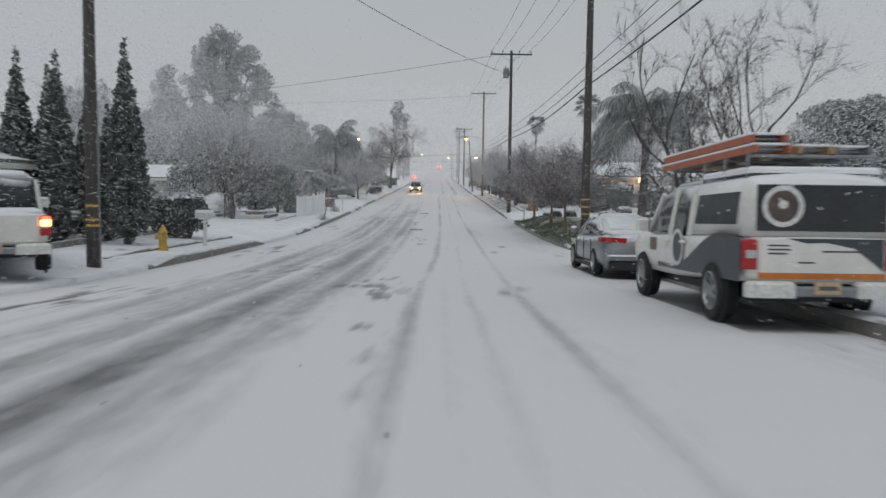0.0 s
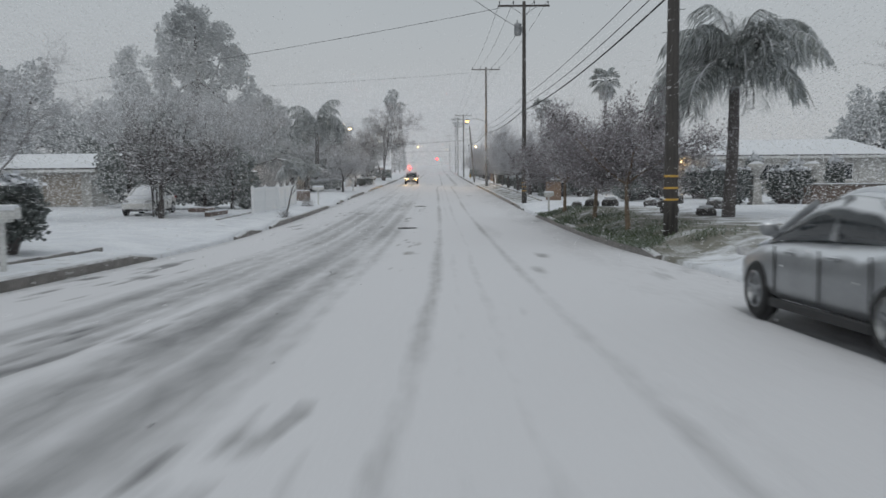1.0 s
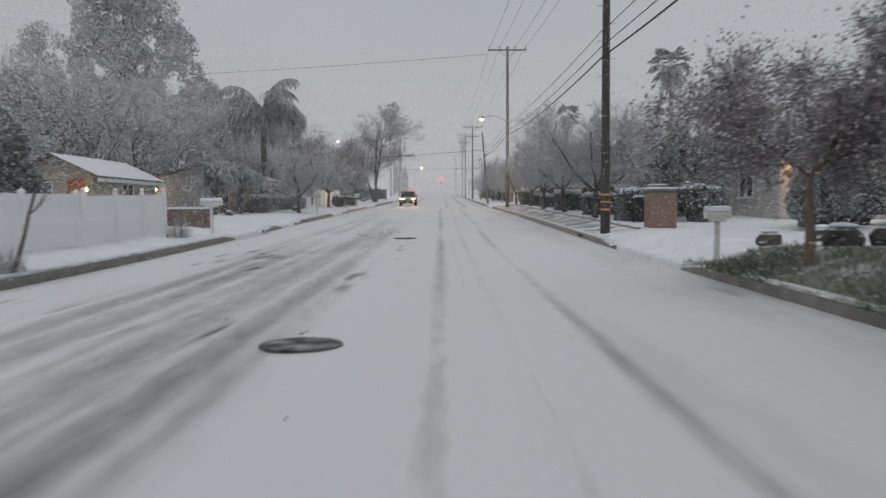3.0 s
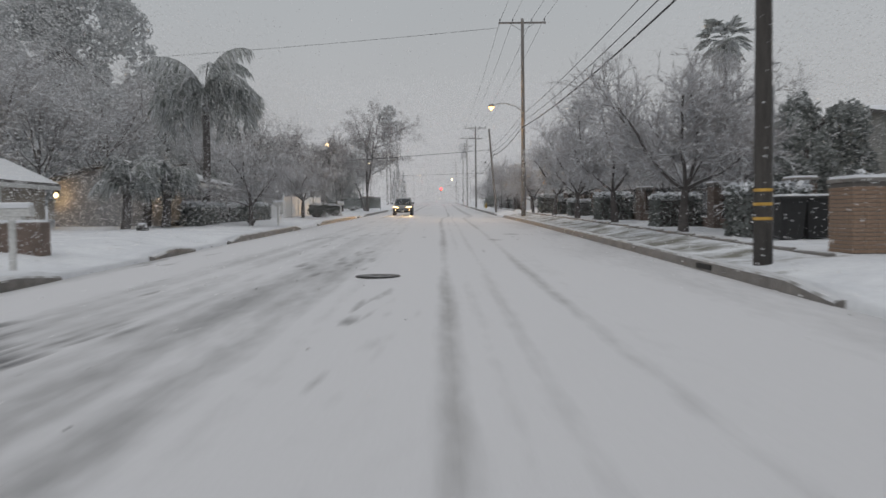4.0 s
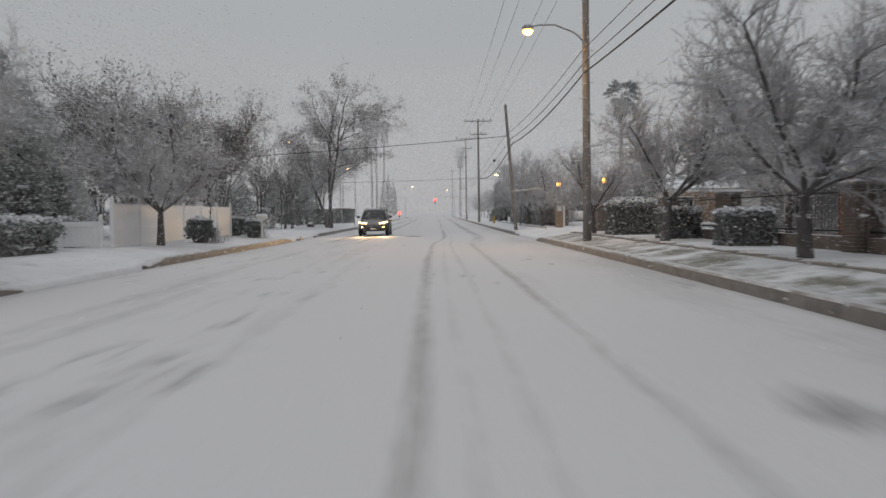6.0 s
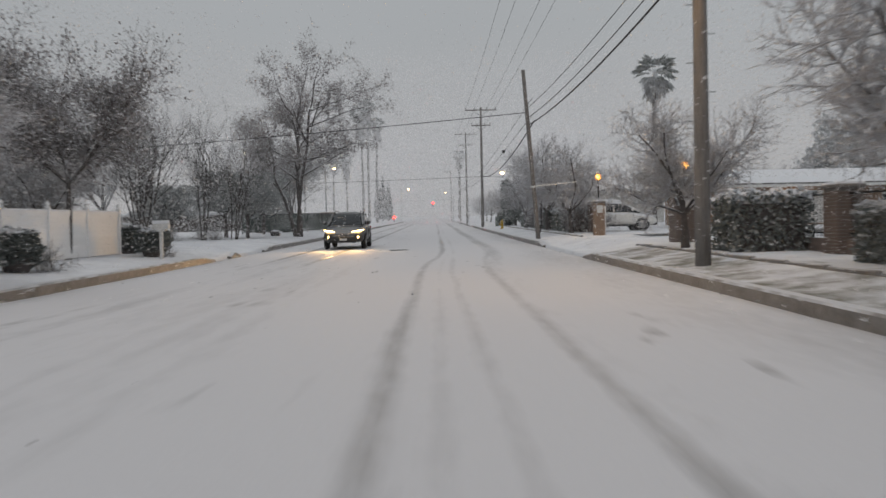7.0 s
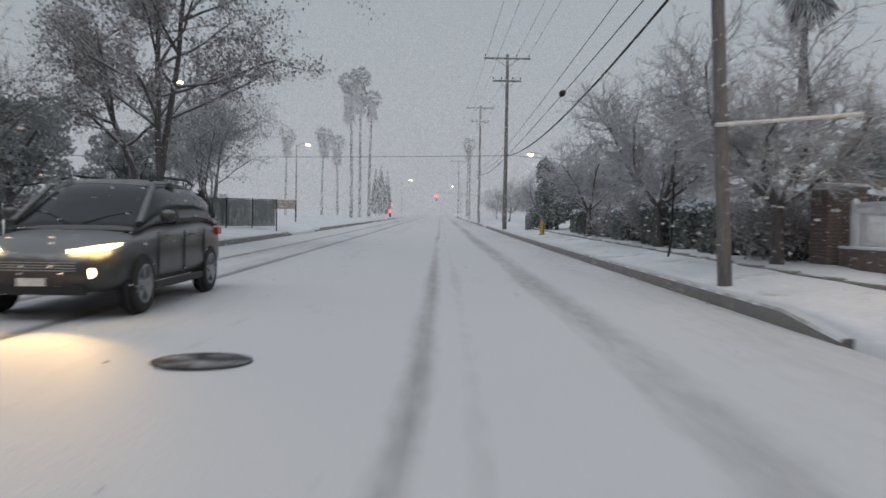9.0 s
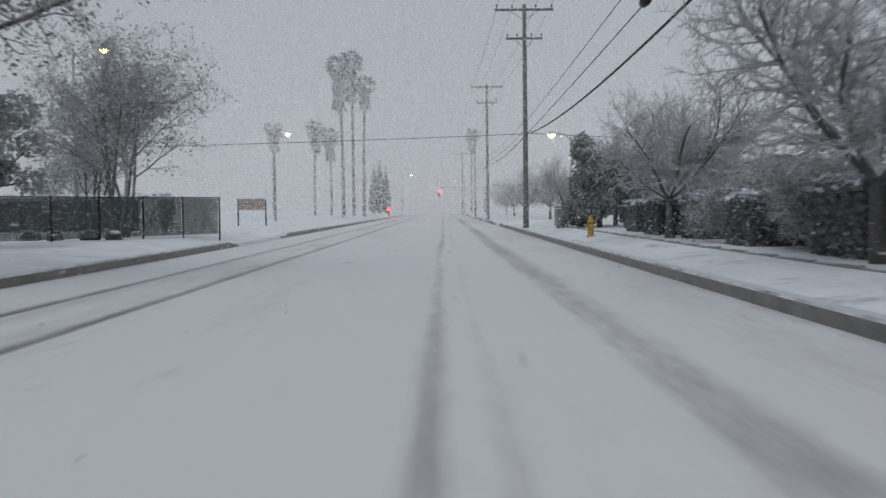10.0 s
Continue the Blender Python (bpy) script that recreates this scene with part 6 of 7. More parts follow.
for i in range(6):
    a, b = -5.4 + 1.8 * i + 0.05, -5.4 + 1.8 * (i + 1) - 0.05
    # open-weave cloth: narrow upright bands with gaps between them
    weave = Shape()
    for k in range(84):
        u = a + (b - a) * (k + 0.5) / 84
        weave.loft([[Vector((x, y, z + slope * x)) for y, z in ((0.03, 0.14), (0.036, 0.14), (0.036, 1.58), (0.03, 1.58))] for x in (u - 0.0055, u + 0.0055)])
    weave.to("cloth_panel", MESH_GREEN, t)
s = Shape()
for i in range(140):
    x = -5.35 + 0.0715 * i
    s.tube((x, 0.0, 0.14 + slope * x), (x + 0.7, 0.0, 1.6 + slope * x), 0.007, sides=3, caps=False).tube((x + 0.7, 0.004, 0.14 + slope * x), (x, 0.004, 1.6 + slope * x), 0.007, sides=3, caps=False)
tagged(s.to("wire_mesh", MESH_GREEN, t), kind="stuff")
t = thing("sign_board", on(-12.6, 188.0), "wide sign board on two posts edged with snow", "sign")
for x in (-0.95, 0.95):
    Shape().tube((x, 0, -0.2), (x, 0, 1.9), 0.05, sides=8).to("post", DARK_METAL, t)
Shape().box(-1.0, 1.0, -0.03, 0.03, 1.1, 1.85, 0.01).to("board", mat("weathered_board", (0.45, 0.36, 0.32), (0.36, 0.30, 0.28), 0.7, scale=3, bump=0.1), t)
Shape().box(-1.05, 1.05, -0.05, 0.05, 1.85, 1.95, 0.02).to("snow_cap", SNOW_CAP, t)


# ---- traffic signals far up the street ----
def signal(at, arm, label):
    t = thing("traffic_signal", on(at[0] + arm, at[1]), label, "traffic light", "traffic signals")
    base = Vector(on(at[0] + arm, at[1]))
    o = Vector(at) - base
    Shape().tube((0, 0, -0.2), (0, 0, o.z + 0.9), 0.13, 0.09, 10).to("mast", STEEL, t)
    if abs(arm) > 0.5:
        Shape().line([(0, 0, o.z + 0.3), (o.x * 0.5, 0, o.z + 0.75), (o.x, 0, o.z + 0.8)], 0.06).to("mast_arm", STEEL, t)
    b = Shape().box(o.x - 0.2, o.x + 0.2, -0.12, 0.12, o.z - 0.95, o.z + 0.3, 0.03).to("housing", BLACK_PLASTIC, t)
    for i, q in enumerate((0.05, -0.32, -0.69)):
        Shape().turned([(0.02, 0.02), (0.17, 0.0), (0.17, -0.04)], 12, pose(o.x, -0.13, o.z + q, 90, 0, 0)).to("lens", RED_LIGHT if i == 0 else BLACK_PLASTIC, b, "glowing red lens" if i == 0 else "unlit lens")
    return t


signal((-0.18, 281.8, 9.14), 8.5, "traffic signal on a long arm showing red")
signal((-8.6, 267.0, 5.6), -0.0, "kerbside traffic signal showing red")


# ---- letter boxes, hydrants, cabinets, manholes, boulders ----
def mailbox(x, y, label, wide=0.55, h=1.12):
    t = thing("mailbox", on(x, y), label, "mailbox", "roadside mailboxes")
    Shape().box(-0.05, 0.05, -0.05, 0.05, -0.3, h - 0.2, 0.01).to("post", TRIM, t)
    Shape().box(-wide * 0.3, wide * 0.3, -0.1, 0.1, h - 0.24, h - 0.18, 0.01).to("shelf", TRIM, t)
    prof = [(-0.1, 0), (0.1, 0), (0.1, 0.11), (0.08, 0.17), (0.04, 0.2), (-0.04, 0.2), (-0.08, 0.17), (-0.1, 0.11)]
    body = Shape().loft([[Vector((u, a, h - 0.18 + b)) for a, b in prof] for u in (-wide / 2, wide / 2)]).to("box", TRIM, t)
    Shape().loft([[Vector((u, a * 1.04, h - 0.18 + b * 1.03)) for a, b in prof] for u in (wide / 2, wide / 2 + 0.015)]).to("door", TRIM, body)
    Shape().loft([[Vector((u, a * 1.05, h + b)) for a, b in ((-0.1, -0.02), (0.1, -0.02), (0.08, 0.06), (0.03, 0.085), (-0.03, 0.085), (-0.08, 0.06))] for u in (-wide / 2, wide / 2)]).to("snow_cap", SNOW_CAP, t)
    return t


mailbox(-8.4, 27.6, "white roadside mailbox on a post with a cap of snow", 0.62, 1.15)
mailbox(-8.35, 67.0, "white double mailbox on a post near a brick planter", 0.75, 1.2)
mailbox(-8.75, 93.6, "white roadside mailbox on a thick white post", 0.5, 1.2)
mailbox(-8.65, 118.9, "white roadside mailbox near low bushes", 0.5, 1.15)
mailbox(5.6, 55.3, "white roadside mailbox beside the grassy mound", 0.5, 1.05)


def hydrant(x, y, label):
    t = thing("fire_hydrant", on(x, y), label, "fire hydrant", "fire hydrants")
    Shape().turned([(0.17, -0.1), (0.17, 0.04), (0.12, 0.06), (0.11, 0.5), (0.14, 0.52), (0.14, 0.57), (0.11, 0.6), (0.09, 0.68), (0.04, 0.73), (0.03, 0.78), (0.0, 0.79)], 14).to("barrel", YELLOW, t, smooth=True)
    for a in (0, 180, 270):
        c = Shape().turned([(0.05, 0.08), (0.05, 0.17), (0.075, 0.17), (0.075, 0.22), (0.03, 0.24)], 10, pose(0, 0, 0.4, 90, 0, a)).to("outlet_cap", YELLOW, t)
    return t


hydrant(-8.75, 24.4, "yellow fire hydrant standing in snow by the kerb")
hydrant(6.0, 162.5, "yellow fire hydrant standing in snow by the kerb")
for x, y, h, w in ((6.45, 173.2, 0.95, 0.42), (6.9, 177.0, 1.05, 0.4)):
    t = thing("utility_cabinet", on(x, y), "pale green utility cabinet capped with snow", "utility cabinet", "utility cabinets")
    Shape().box(-w / 2, w / 2, -0.2, 0.2, -0.1, h, 0.02).to("body", GREEN_BOX, t)
    Shape().box(-w / 2 + 0.03, w / 2 - 0.03, -0.215, -0.2, 0.08, h - 0.06, 0.005).to("door", GREEN_BOX, t)
    Shape().box(-w / 2 - 0.02, w / 2 + 0.02, -0.22, 0.22, h, h + 0.05, 0.02).to("snow_cap", SNOW_CAP, t)
for x, y in ((-1.6, 46.5), (-1.47, 66.8), (-1.4, 127.0)):
    t = thing("manhole_cover", (x, y, level(y) + 0.012), "dark iron manhole cover bare of snow", "manhole", "manholes")
    Shape().turned([(0.42, 0.0), (0.42, 0.006), (0.38, 0.008), (0.38, 0.004), (0.0, 0.005)], 20).to("lid", IRON, t)
t = thing("sign_post", on(6.35, 140.4), "thin dark sign post bent near its foot", "sign post")
Shape().line([(0.0, 0, -0.1), (0.06, 0, 0.25), (0.09, 0, 0.5), (0.12, 0, 1.9)], 0.03).to("post", DARK_METAL, t)


def boulder(x, y, w, h, seed):
    rs = np.random.RandomState(seed)
    s = Shape()
    rings = []
    for z, r in ((-0.1, 0.44), (0.12, 0.5), (0.4, 0.5), (0.68, 0.42), (0.88, 0.26), (1.0, 0.06)):
        rings.append([Vector((math.cos(a) * r * w * rs.uniform(0.82, 1.12), math.sin(a) * r * w * 0.8 * rs.uniform(0.82, 1.12), z * h)) for a in [2 * math.pi * i / 11 for i in range(11)]])
    ob = s.loft(rings).to("boulder", ROCK)
    ob.matrix_world = pose(*on(x, y), 0, 0, seed * 47)
    tagged(ob, "dark garden boulder with snow on its top", "boulder", "garden boulders")
    tagged(child("snow_cap", mesh_of("snow_cap", [(v.co.x * 0.72, v.co.y * 0.72, v.co.z * 0.2 + 0.83 * h) for v in ob.data.vertices], [tuple(p.vertices) for p in ob.data.polygons], SNOW_CAP, True), ob))
    return ob


for i, (x, y, w, h) in enumerate(((7.7, 54.2, 0.8, 0.45), (8.6, 54.0, 0.9, 0.5), (11.6, 57.4, 0.9, 0.45), (10.6, 51.0, 1.0, 0.5), (13.6, 60.0, 1.3, 0.7), (15.6, 58.4, 1.1, 0.5), (7.4, 57.0, 0.7, 0.35), (9.2, 45.6, 0.9, 0.45), (9.9, 43.2, 0.8, 0.4), (12.4, 49.2, 1.0, 0.5), (9.5, 58.8, 0.9, 0.4), (-10.9, 148.6, 0.8, 0.4), (-11.9, 163.2, 0.7, 0.35), (-12.9, 163.4, 0.8, 0.4), (-14.1, 163.1, 0.7, 0.4), (-15.2, 163.5, 0.9, 0.4), (-10.3, 94.2, 0.45, 0.3), (-12.9, 90.0, 0.5, 0.25), (-12.2, 83.9, 0.6, 0.3))):
    boulder(x, y, w, h, i + 3)
# a stone urn on a pedestal on the lawn
for x, y in ((17.4, 57.2), (21.0, 58.2)):
    t = thing("garden_urn", on(x, y), "pale stone urn on a tall pedestal in the snow", "urn", "garden urns")
    Shape().turned([(0.48, -0.1), (0.48, 0.12), (0.36, 0.18), (0.3, 1.25), (0.38, 1.32), (0.42, 1.4)], 4, pose(0, 0, 0, 0, 0, 45)).to("pedestal", STUCCO, t)
    Shape().turned([(0.2, 1.4), (0.12, 1.5), (0.2, 1.62), (0.42, 1.95), (0.5, 2.2), (0.44, 2.26)], 14).to("urn", STUCCO, t, smooth=True)
    Shape().turned([(0.44, 2.25), (0.3, 2.36), (0.02, 2.42)], 14).to("snow_cap", SNOW_CAP, t, smooth=True)
# brick planter near the double mailbox, planters by the drive
for x, y, w, d, h in ((-11.4, 70.6, 3.8, 0.5, 0.68), (-13.2, 56.6, 1.4, 0.35, 0.22), (-11.4, 53.0, 0.3, 3.2, 0.2)):
    t = thing("brick_planter", on(x, y), "low brick planter with snow lying on it", "planter", "planters")
    Shape().box(-w / 2, w / 2, -d / 2, d / 2, -0.3, h, 0.02).to("wall", BRICK_DARK, t)
    Shape().box(-w / 2 + 0.03, w / 2 - 0.03, -d / 2 + 0.03, d / 2 - 0.03, h, h + 0.06, 0.04).to("snow_cap", SNOW_CAP, t)
# dark wheeled bins beside the drive near the second pole
for i, (x, y) in enumerate(((7.9, 70.8), (8.7, 71.2))):
    t = thing("wheeled_bin", on(x, y), "dark wheeled rubbish bin with snow on its lid", "rubbish bin", "wheeled bins")
    Shape().loft([[Vector((sx * a, sy * b, z)) for sx, sy in ((-1, -1), (1, -1), (1, 1), (-1, 1))] for a, b, z in ((0.24, 0.26, 0.03), (0.3, 0.34, 0.95))]).to("body", BLACK_PLASTIC, t)
    Shape().box(-0.32, 0.32, -0.38, 0.36, 0.95, 1.03, 0.03).to("lid", BLACK_PLASTIC, t)
    Shape().box(-0.28, 0.28, -0.33, 0.32, 1.03, 1.08, 0.03).to("snow_cap", SNOW_CAP, t)
    for sx in (-0.25, 0.25):
        Shape().tube((sx - 0.03, 0.28, 0.1), (sx + 0.03, 0.28, 0.1), 0.1, sides=10).to("wheel", RUBBER, t)


# ---- vehicles ----
def section(w, zb, zt, y, round_top=0.06, tuck=0.9):
    """Half-rounded cross-section of a car body at a station along its length."""
    half = [(0.0, zb), (w * tuck * 0.8, zb), (w * tuck, zb + 0.05), (w * 0.985, zb + (zt - zb) * 0.35), (w, zb + (zt - zb) * 0.6), (w * 0.97, zt - round_top), (w * 0.90, zt - 0.01), (w * 0.5, zt + 0.015), (0.0, zt + 0.025)]
    return [Vector((a, y, b)) for a, b in half] + [Vector((-a, y, b)) for a, b in half[-2:0:-1]]


def cabin_section(wb, wt, zb, zt, y):
    half = [(0.0, zb), (wb, zb), (wb + (wt - wb) * 0.5, zb + (zt - zb) * 0.55), (wt, zt - 0.06), (wt * 0.9, zt - 0.012), (wt * 0.45, zt + 0.02), (0.0, zt + 0.03)]
    return [Vector((a, y, b)) for a, b in half] + [Vector((-a, y, b)) for a, b in half[-2:0:-1]]


def wheel(car, x, y, r, w=0.22, spokes=5, rim=ALLOY):
    sg = 1 if x > 0 else -1
    m = pose(x, y, r, 0, 90 * sg, 0)
    o = Shape().turned([(r * 0.6, -w / 2), (r * 0.93, -w / 2), (r, -w * 0.32), (r, w * 0.32), (r * 0.93, w / 2), (r * 0.64, w / 2), (r * 0.62, w * 0.1)], 22, m).to("wheel", RUBBER, car, smooth=False)
    s = Shape().turned([(r * 0.60, w * 0.12), (r * 0.66, w * 0.5), (r * 0.60, w * 0.54), (r * 0.54, w * 0.25), (r * 0.18, w * 0.28), (r * 0.14, w * 0.42), (0.0, w * 0.42)], 20, m)
    for i in range(spokes):
        a = 2 * math.pi * i / spokes
        k = m @ pose(0, 0, 0, 0, 0, math.degrees(a))
        s.box(r * 0.1, r * 0.58, -r * 0.07, r * 0.07, w * 0.28, w * 0.44, m=k)
    s.to("rim", rim, o)
    # dark wheel well
    Shape().turned([(r * 1.16, -0.04), (r * 1.16, 0.0), (0.02, 0.0)], 20, pose(x + sg * (w * 0.5 - 0.07), y, r * 1.02, 0, 90 * sg, 0)).to("wheel_arch", BLACK_PLASTIC, car)


def hull(w, zb, zt, y, n=20, power=4.6, lean=0.07):
    """A rounded-box cross-section, drawn in a little towards the top."""
    out, zm, h = [], (zb + zt) / 2, (zt - zb) / 2
    for i in range(n):
        a = 2 * math.pi * (i + 0.5) / n - math.pi / 2
        c, q = math.cos(a), math.sin(a)
        x = math.copysign(abs(c) ** (2 / power), c)
        z = math.copysign(abs(q) ** (2 / power), q)
        out.append(Vector((w * x * (1 - lean * max(0.0, z) ** 2 - 0.04 * max(0.0, -z) ** 3), y, zm + h * z)))
    return out


def spread(rows, n):
    """Stations between rows (y, ...), eased so that the skin has no creases."""
    rows = np.array(rows, float)
    ys = np.linspace(rows[0, 0], rows[-1, 0], n)
    cols = []
    for k in range(1, rows.shape[1]):
        c = np.interp(ys, rows[:, 0], rows[:, k])
        pad = np.concatenate([c[:1], c, c[-1:]])
        cols.append(np.concatenate([c[:1], (pad[:-2] + 2 * pad[1:-1] + pad[2:])[1:-1] / 4, c[-1:]]))
    return np.stack([ys, *cols], 1)


def saloon(name, at, turn, paint, label, length=4.8, width=1.82, height=1.47, suv=False, lights=False):
    """A car facing +y of its own, with body, glasshouse, wheels, lamps and lying snow."""
    c = thing(name, at, label, "car", "", turn)
    L, W = length / 2, width / 2
    belt, hood, deck, lo = (1.10, 1.02, 1.12, 0.28) if suv else (0.97, 0.93, 1.06, 0.2)
    st = [(-L, 0.78, lo + 0.22, deck - 0.14), (-L + 0.08, 0.90, lo + 0.06, deck - 0.03), (-L + 0.4, 0.975, lo, deck), (-L + 1.0, 1.0, lo, belt + 0.06), (-L + 1.8, 1.0, lo, belt + 0.02), (0.2, 1.0, lo, belt), (L - 1.6, 1.0, lo, belt - 0.0), (L - 1.15, 0.995, lo, hood + 0.02), (L - 0.6, 0.965, lo, hood - 0.06), (L - 0.22, 0.90, lo + 0.02, hood - 0.15), (L - 0.06, 0.80, lo + 0.06, hood - 0.25), (L, 0.66, lo + 0.14, hood - 0.33)]
    rows = spread(st, 34)
    Shape().loft([hull(W * k, a, b, y) for y, k, a, b in rows]).to("body", paint, c, smooth=True)
    rear = -L + (0.62 if not suv else 0.12)
    cs = [(rear, 0.86, belt - 0.1, deck + 0.0), (rear + (0.95 if not suv else 0.5), 0.85, belt - 0.1, height - 0.07), (rear + (1.6 if not suv else 1.2), 0.86, belt - 0.1, height), (L - 2.3, 0.86, belt - 0.1, height - 0.01), (L - 1.9, 0.87, belt - 0.1, height - 0.11), (L - 1.0, 0.86, belt - 0.12, hood + 0.01)]
    cabin = spread(cs, 22)
    Shape().loft([hull(W * k, z0, z1, y, 20, 3.6, 0.2) for y, k, z0, z1 in cabin]).to("glasshouse", WINDOW if lights else GLASS_CAR, c, "dark windows", True)
    # roof skin, pillars, mirrors, handles, sills
    top = [r for r in cabin if cs[1][0] - 0.05 <= r[0] <= cs[4][0] + 0.02]

    def over(y, k, z1, lift, inset):
        h = hull(W * k, belt - 0.1, z1, y, 20, 3.6, 0.2)
        up = [p for p in h if p.z > belt - 0.1 + (z1 - belt + 0.1) * inset]
        up.sort(key=lambda p: p.x)
        return [Vector((p.x * 1.006, p.y, p.z + lift)) for p in up] + [Vector((p.x * 0.99, p.y, p.z - 0.02)) for p in up[::-1]]
    Shape().loft([over(y, k, z1, 0.006, 0.86) for y, k, z0, z1 in top]).to("roof", paint, c, smooth=True)
    for sg in (-1, 1):
        for (y0, w0, z0), (y1, w1, z1) in (((L - 1.12, 0.84, belt + 0.0), (L - 1.92, 0.715, height - 0.12)), ((-0.15, 0.865, belt - 0.0), (-0.22, 0.715, height - 0.06)), ((rear + 0.15, 0.83, belt + 0.08), (rear + (0.98 if not suv else 0.52), 0.70, height - 0.1))):
            Shape().tube((sg * W * w0, y0, z0), (sg * W * w1, y1, z1), 0.045, 0.04, 8).to("window_pillar", paint, c)
        Shape().turned([(0.02, 0), (0.075, 0.03), (0.09, 0.1), (0.07, 0.17), (0.02, 0.2)], 10, pose(sg * (W - 0.02), L - 1.5, belt + 0.1, 0, 90 * sg, 0)).to("door_mirror", paint, c, smooth=True)
        for y in (0.55, -0.4):
            Shape().box(sg * (W - 0.01), sg * (W + 0.018), y - 0.1, y + 0.1, belt - 0.17, belt - 0.14, 0.008).to("door_handle", paint, c)
        for y in (0.95, -0.1, -1.05):
            Shape().box(sg * (W * 0.985), sg * (W + 0.003), y - 0.005, y + 0.005, lo + 0.14, belt - 0.1).to("door_seam", BLACK_PLASTIC, c)
        Shape().box(sg * (W - 0.06), sg * (W - 0.005), -L + 1.35, L - 1.3, lo - 0.02, lo + 0.08, 0.02).to("sill", BLACK_PLASTIC, c)
    # lying snow: roof, rear window, bonnet, boot
    if not lights:
        Shape().loft([over(y, k, z1, 0.055, 0.93) for y, k, z0, z1 in top]).to("roof_snow", SNOW_CAP, c, "blanket of snow on the roof", True)
        back = [r for r in cabin if rear + 0.05 <= r[0] <= cs[1][0] + 0.12]
        if not suv:
            Shape().loft([over(y, k, z1, 0.04, 0.84) for y, k, z0, z1 in back]).to("window_snow", SNOW_CAP, c, "snow covering the rear window", True)
        front = [r for r in cabin if cs[4][0] - 0.1 <= r[0] <= cs[5][0] - 0.1]
        Shape().loft([over(y, k, z1, 0.03, 0.84) for y, k, z0, z1 in front]).to("windscreen_snow", SNOW_CAP, c, "snow covering the windscreen", True)

    def blanket(y0, y1, up):
        return [[Vector((x * W * k, y, b + dz)) for x, dz in ((-0.82, -0.02), (-0.76, up), (-0.4, up + 0.02), (0.4, up + 0.02), (0.76, up), (0.82, -0.02), (0, -0.08))] for y, k, a, b in rows if y0 <= y <= y1]
    if not lights:
        Shape().loft(blanket(L - 1.2, L - 0.3, 0.03)).to("bonnet_snow", SNOW_CAP, c, "blanket of snow on the bonnet", True)
        if not suv:
            Shape().loft(blanket(-L + 0.12, -L + 0.8, 0.035)).to("boot_snow", SNOW_CAP, c, "blanket of snow on the boot lid", True)
    r = 0.335 if not suv else 0.37
    for y in (-L + (1.02 if not suv else 0.95), L - 0.92):
        for x in (-W + 0.1, W - 0.1):
            wheel(c, x, y, r, 0.21)
    for sg in (-1, 1):
        # slim tail lamps wrap round the rear corners
        zl = deck - 0.24
        Shape().loft([[Vector((sg * W * a, y, zl + dz)) for a, dz in ((p, 0.0), (q, 0.02), (q - 0.01, 0.13), (p, 0.11))] for y, p, q in ((-L - 0.012, 0.36, 0.76), (-L + 0.04, 0.5, 0.90), (-L + 0.2, 0.7, 0.965), (-L + 0.5, 0.8, 0.99))]).to("tail_lamp", LENS_RED, c)
        lamp = HEADLIGHT if lights else LENS_CLEAR
        zf = hood - 0.27
        if lights:
            Shape().loft([[Vector((sg * W * a, y, zf + dz)) for a, dz in ((p, d0), (q, d0 + 0.05), (q, d0 + 0.085), (p, d0 + 0.045))] for y, p, q, d0 in ((L - 0.30, 0.62, 0.95, 0.06), (L - 0.10, 0.42, 0.90, 0.02), (L - 0.05, 0.40, 0.86, 0.02))]).to("headlamp", lamp, c, "slim glowing headlamp")
            Shape().turned([(0.0, 0.045), (0.06, 0.035), (0.075, 0.0), (0.075, -0.06)], 12, pose(sg * W * 0.66, L - 0.06, lo + 0.27, -90, 0, 0)).to("fog_lamp", HEADLIGHT, c, "glowing fog lamp")
        else:
            Shape().loft([[Vector((sg * W * a, y, zf + dz)) for a, dz in ((0.45, 0), (0.88, 0.03), (0.9, 0.13), (0.5, 0.09))] for y in (L - 0.3, L - 0.07)]).to("headlamp", lamp, c)
    Shape().box(-W * 0.55, W * 0.55, L - 0.12, L - 0.005, lo + 0.28, hood - 0.34, 0.03).to("grille", BLACK_PLASTIC, c)
    Shape().box(-W * 0.62, W * 0.62, L - 0.14, L - 0.0, lo + 0.02, lo + 0.16, 0.03).to("air_intake", BLACK_PLASTIC, c)
    Shape().box(-W * 0.8, W * 0.8, -L - 0.02, -L + 0.14, lo + 0.0, lo + 0.2, 0.05).to("rear_diffuser", BLACK_PLASTIC, c)
    Shape().box(-W * 0.86, W * 0.86, -L - 0.03, -L + 0.12, lo + 0.22, lo + 0.36, 0.05).to("rear_bumper", BLACK_PLASTIC if suv else paint, c)
    pl = Shape().box(-0.16, 0.16, -L - 0.03, -L - 0.005, deck - 0.34, deck - 0.19, 0.004).to("number_plate", PLATE, c)
    Shape().box(-0.12, 0.12, -L - 0.034, -L - 0.03, deck - 0.29, deck - 0.24).to("plate_bar", BAR_INK, pl)
    Shape().box(-0.16, 0.16, L - 0.005, L + 0.012, lo + 0.12, lo + 0.21).to("front_plate", TRIM, c)
    return c


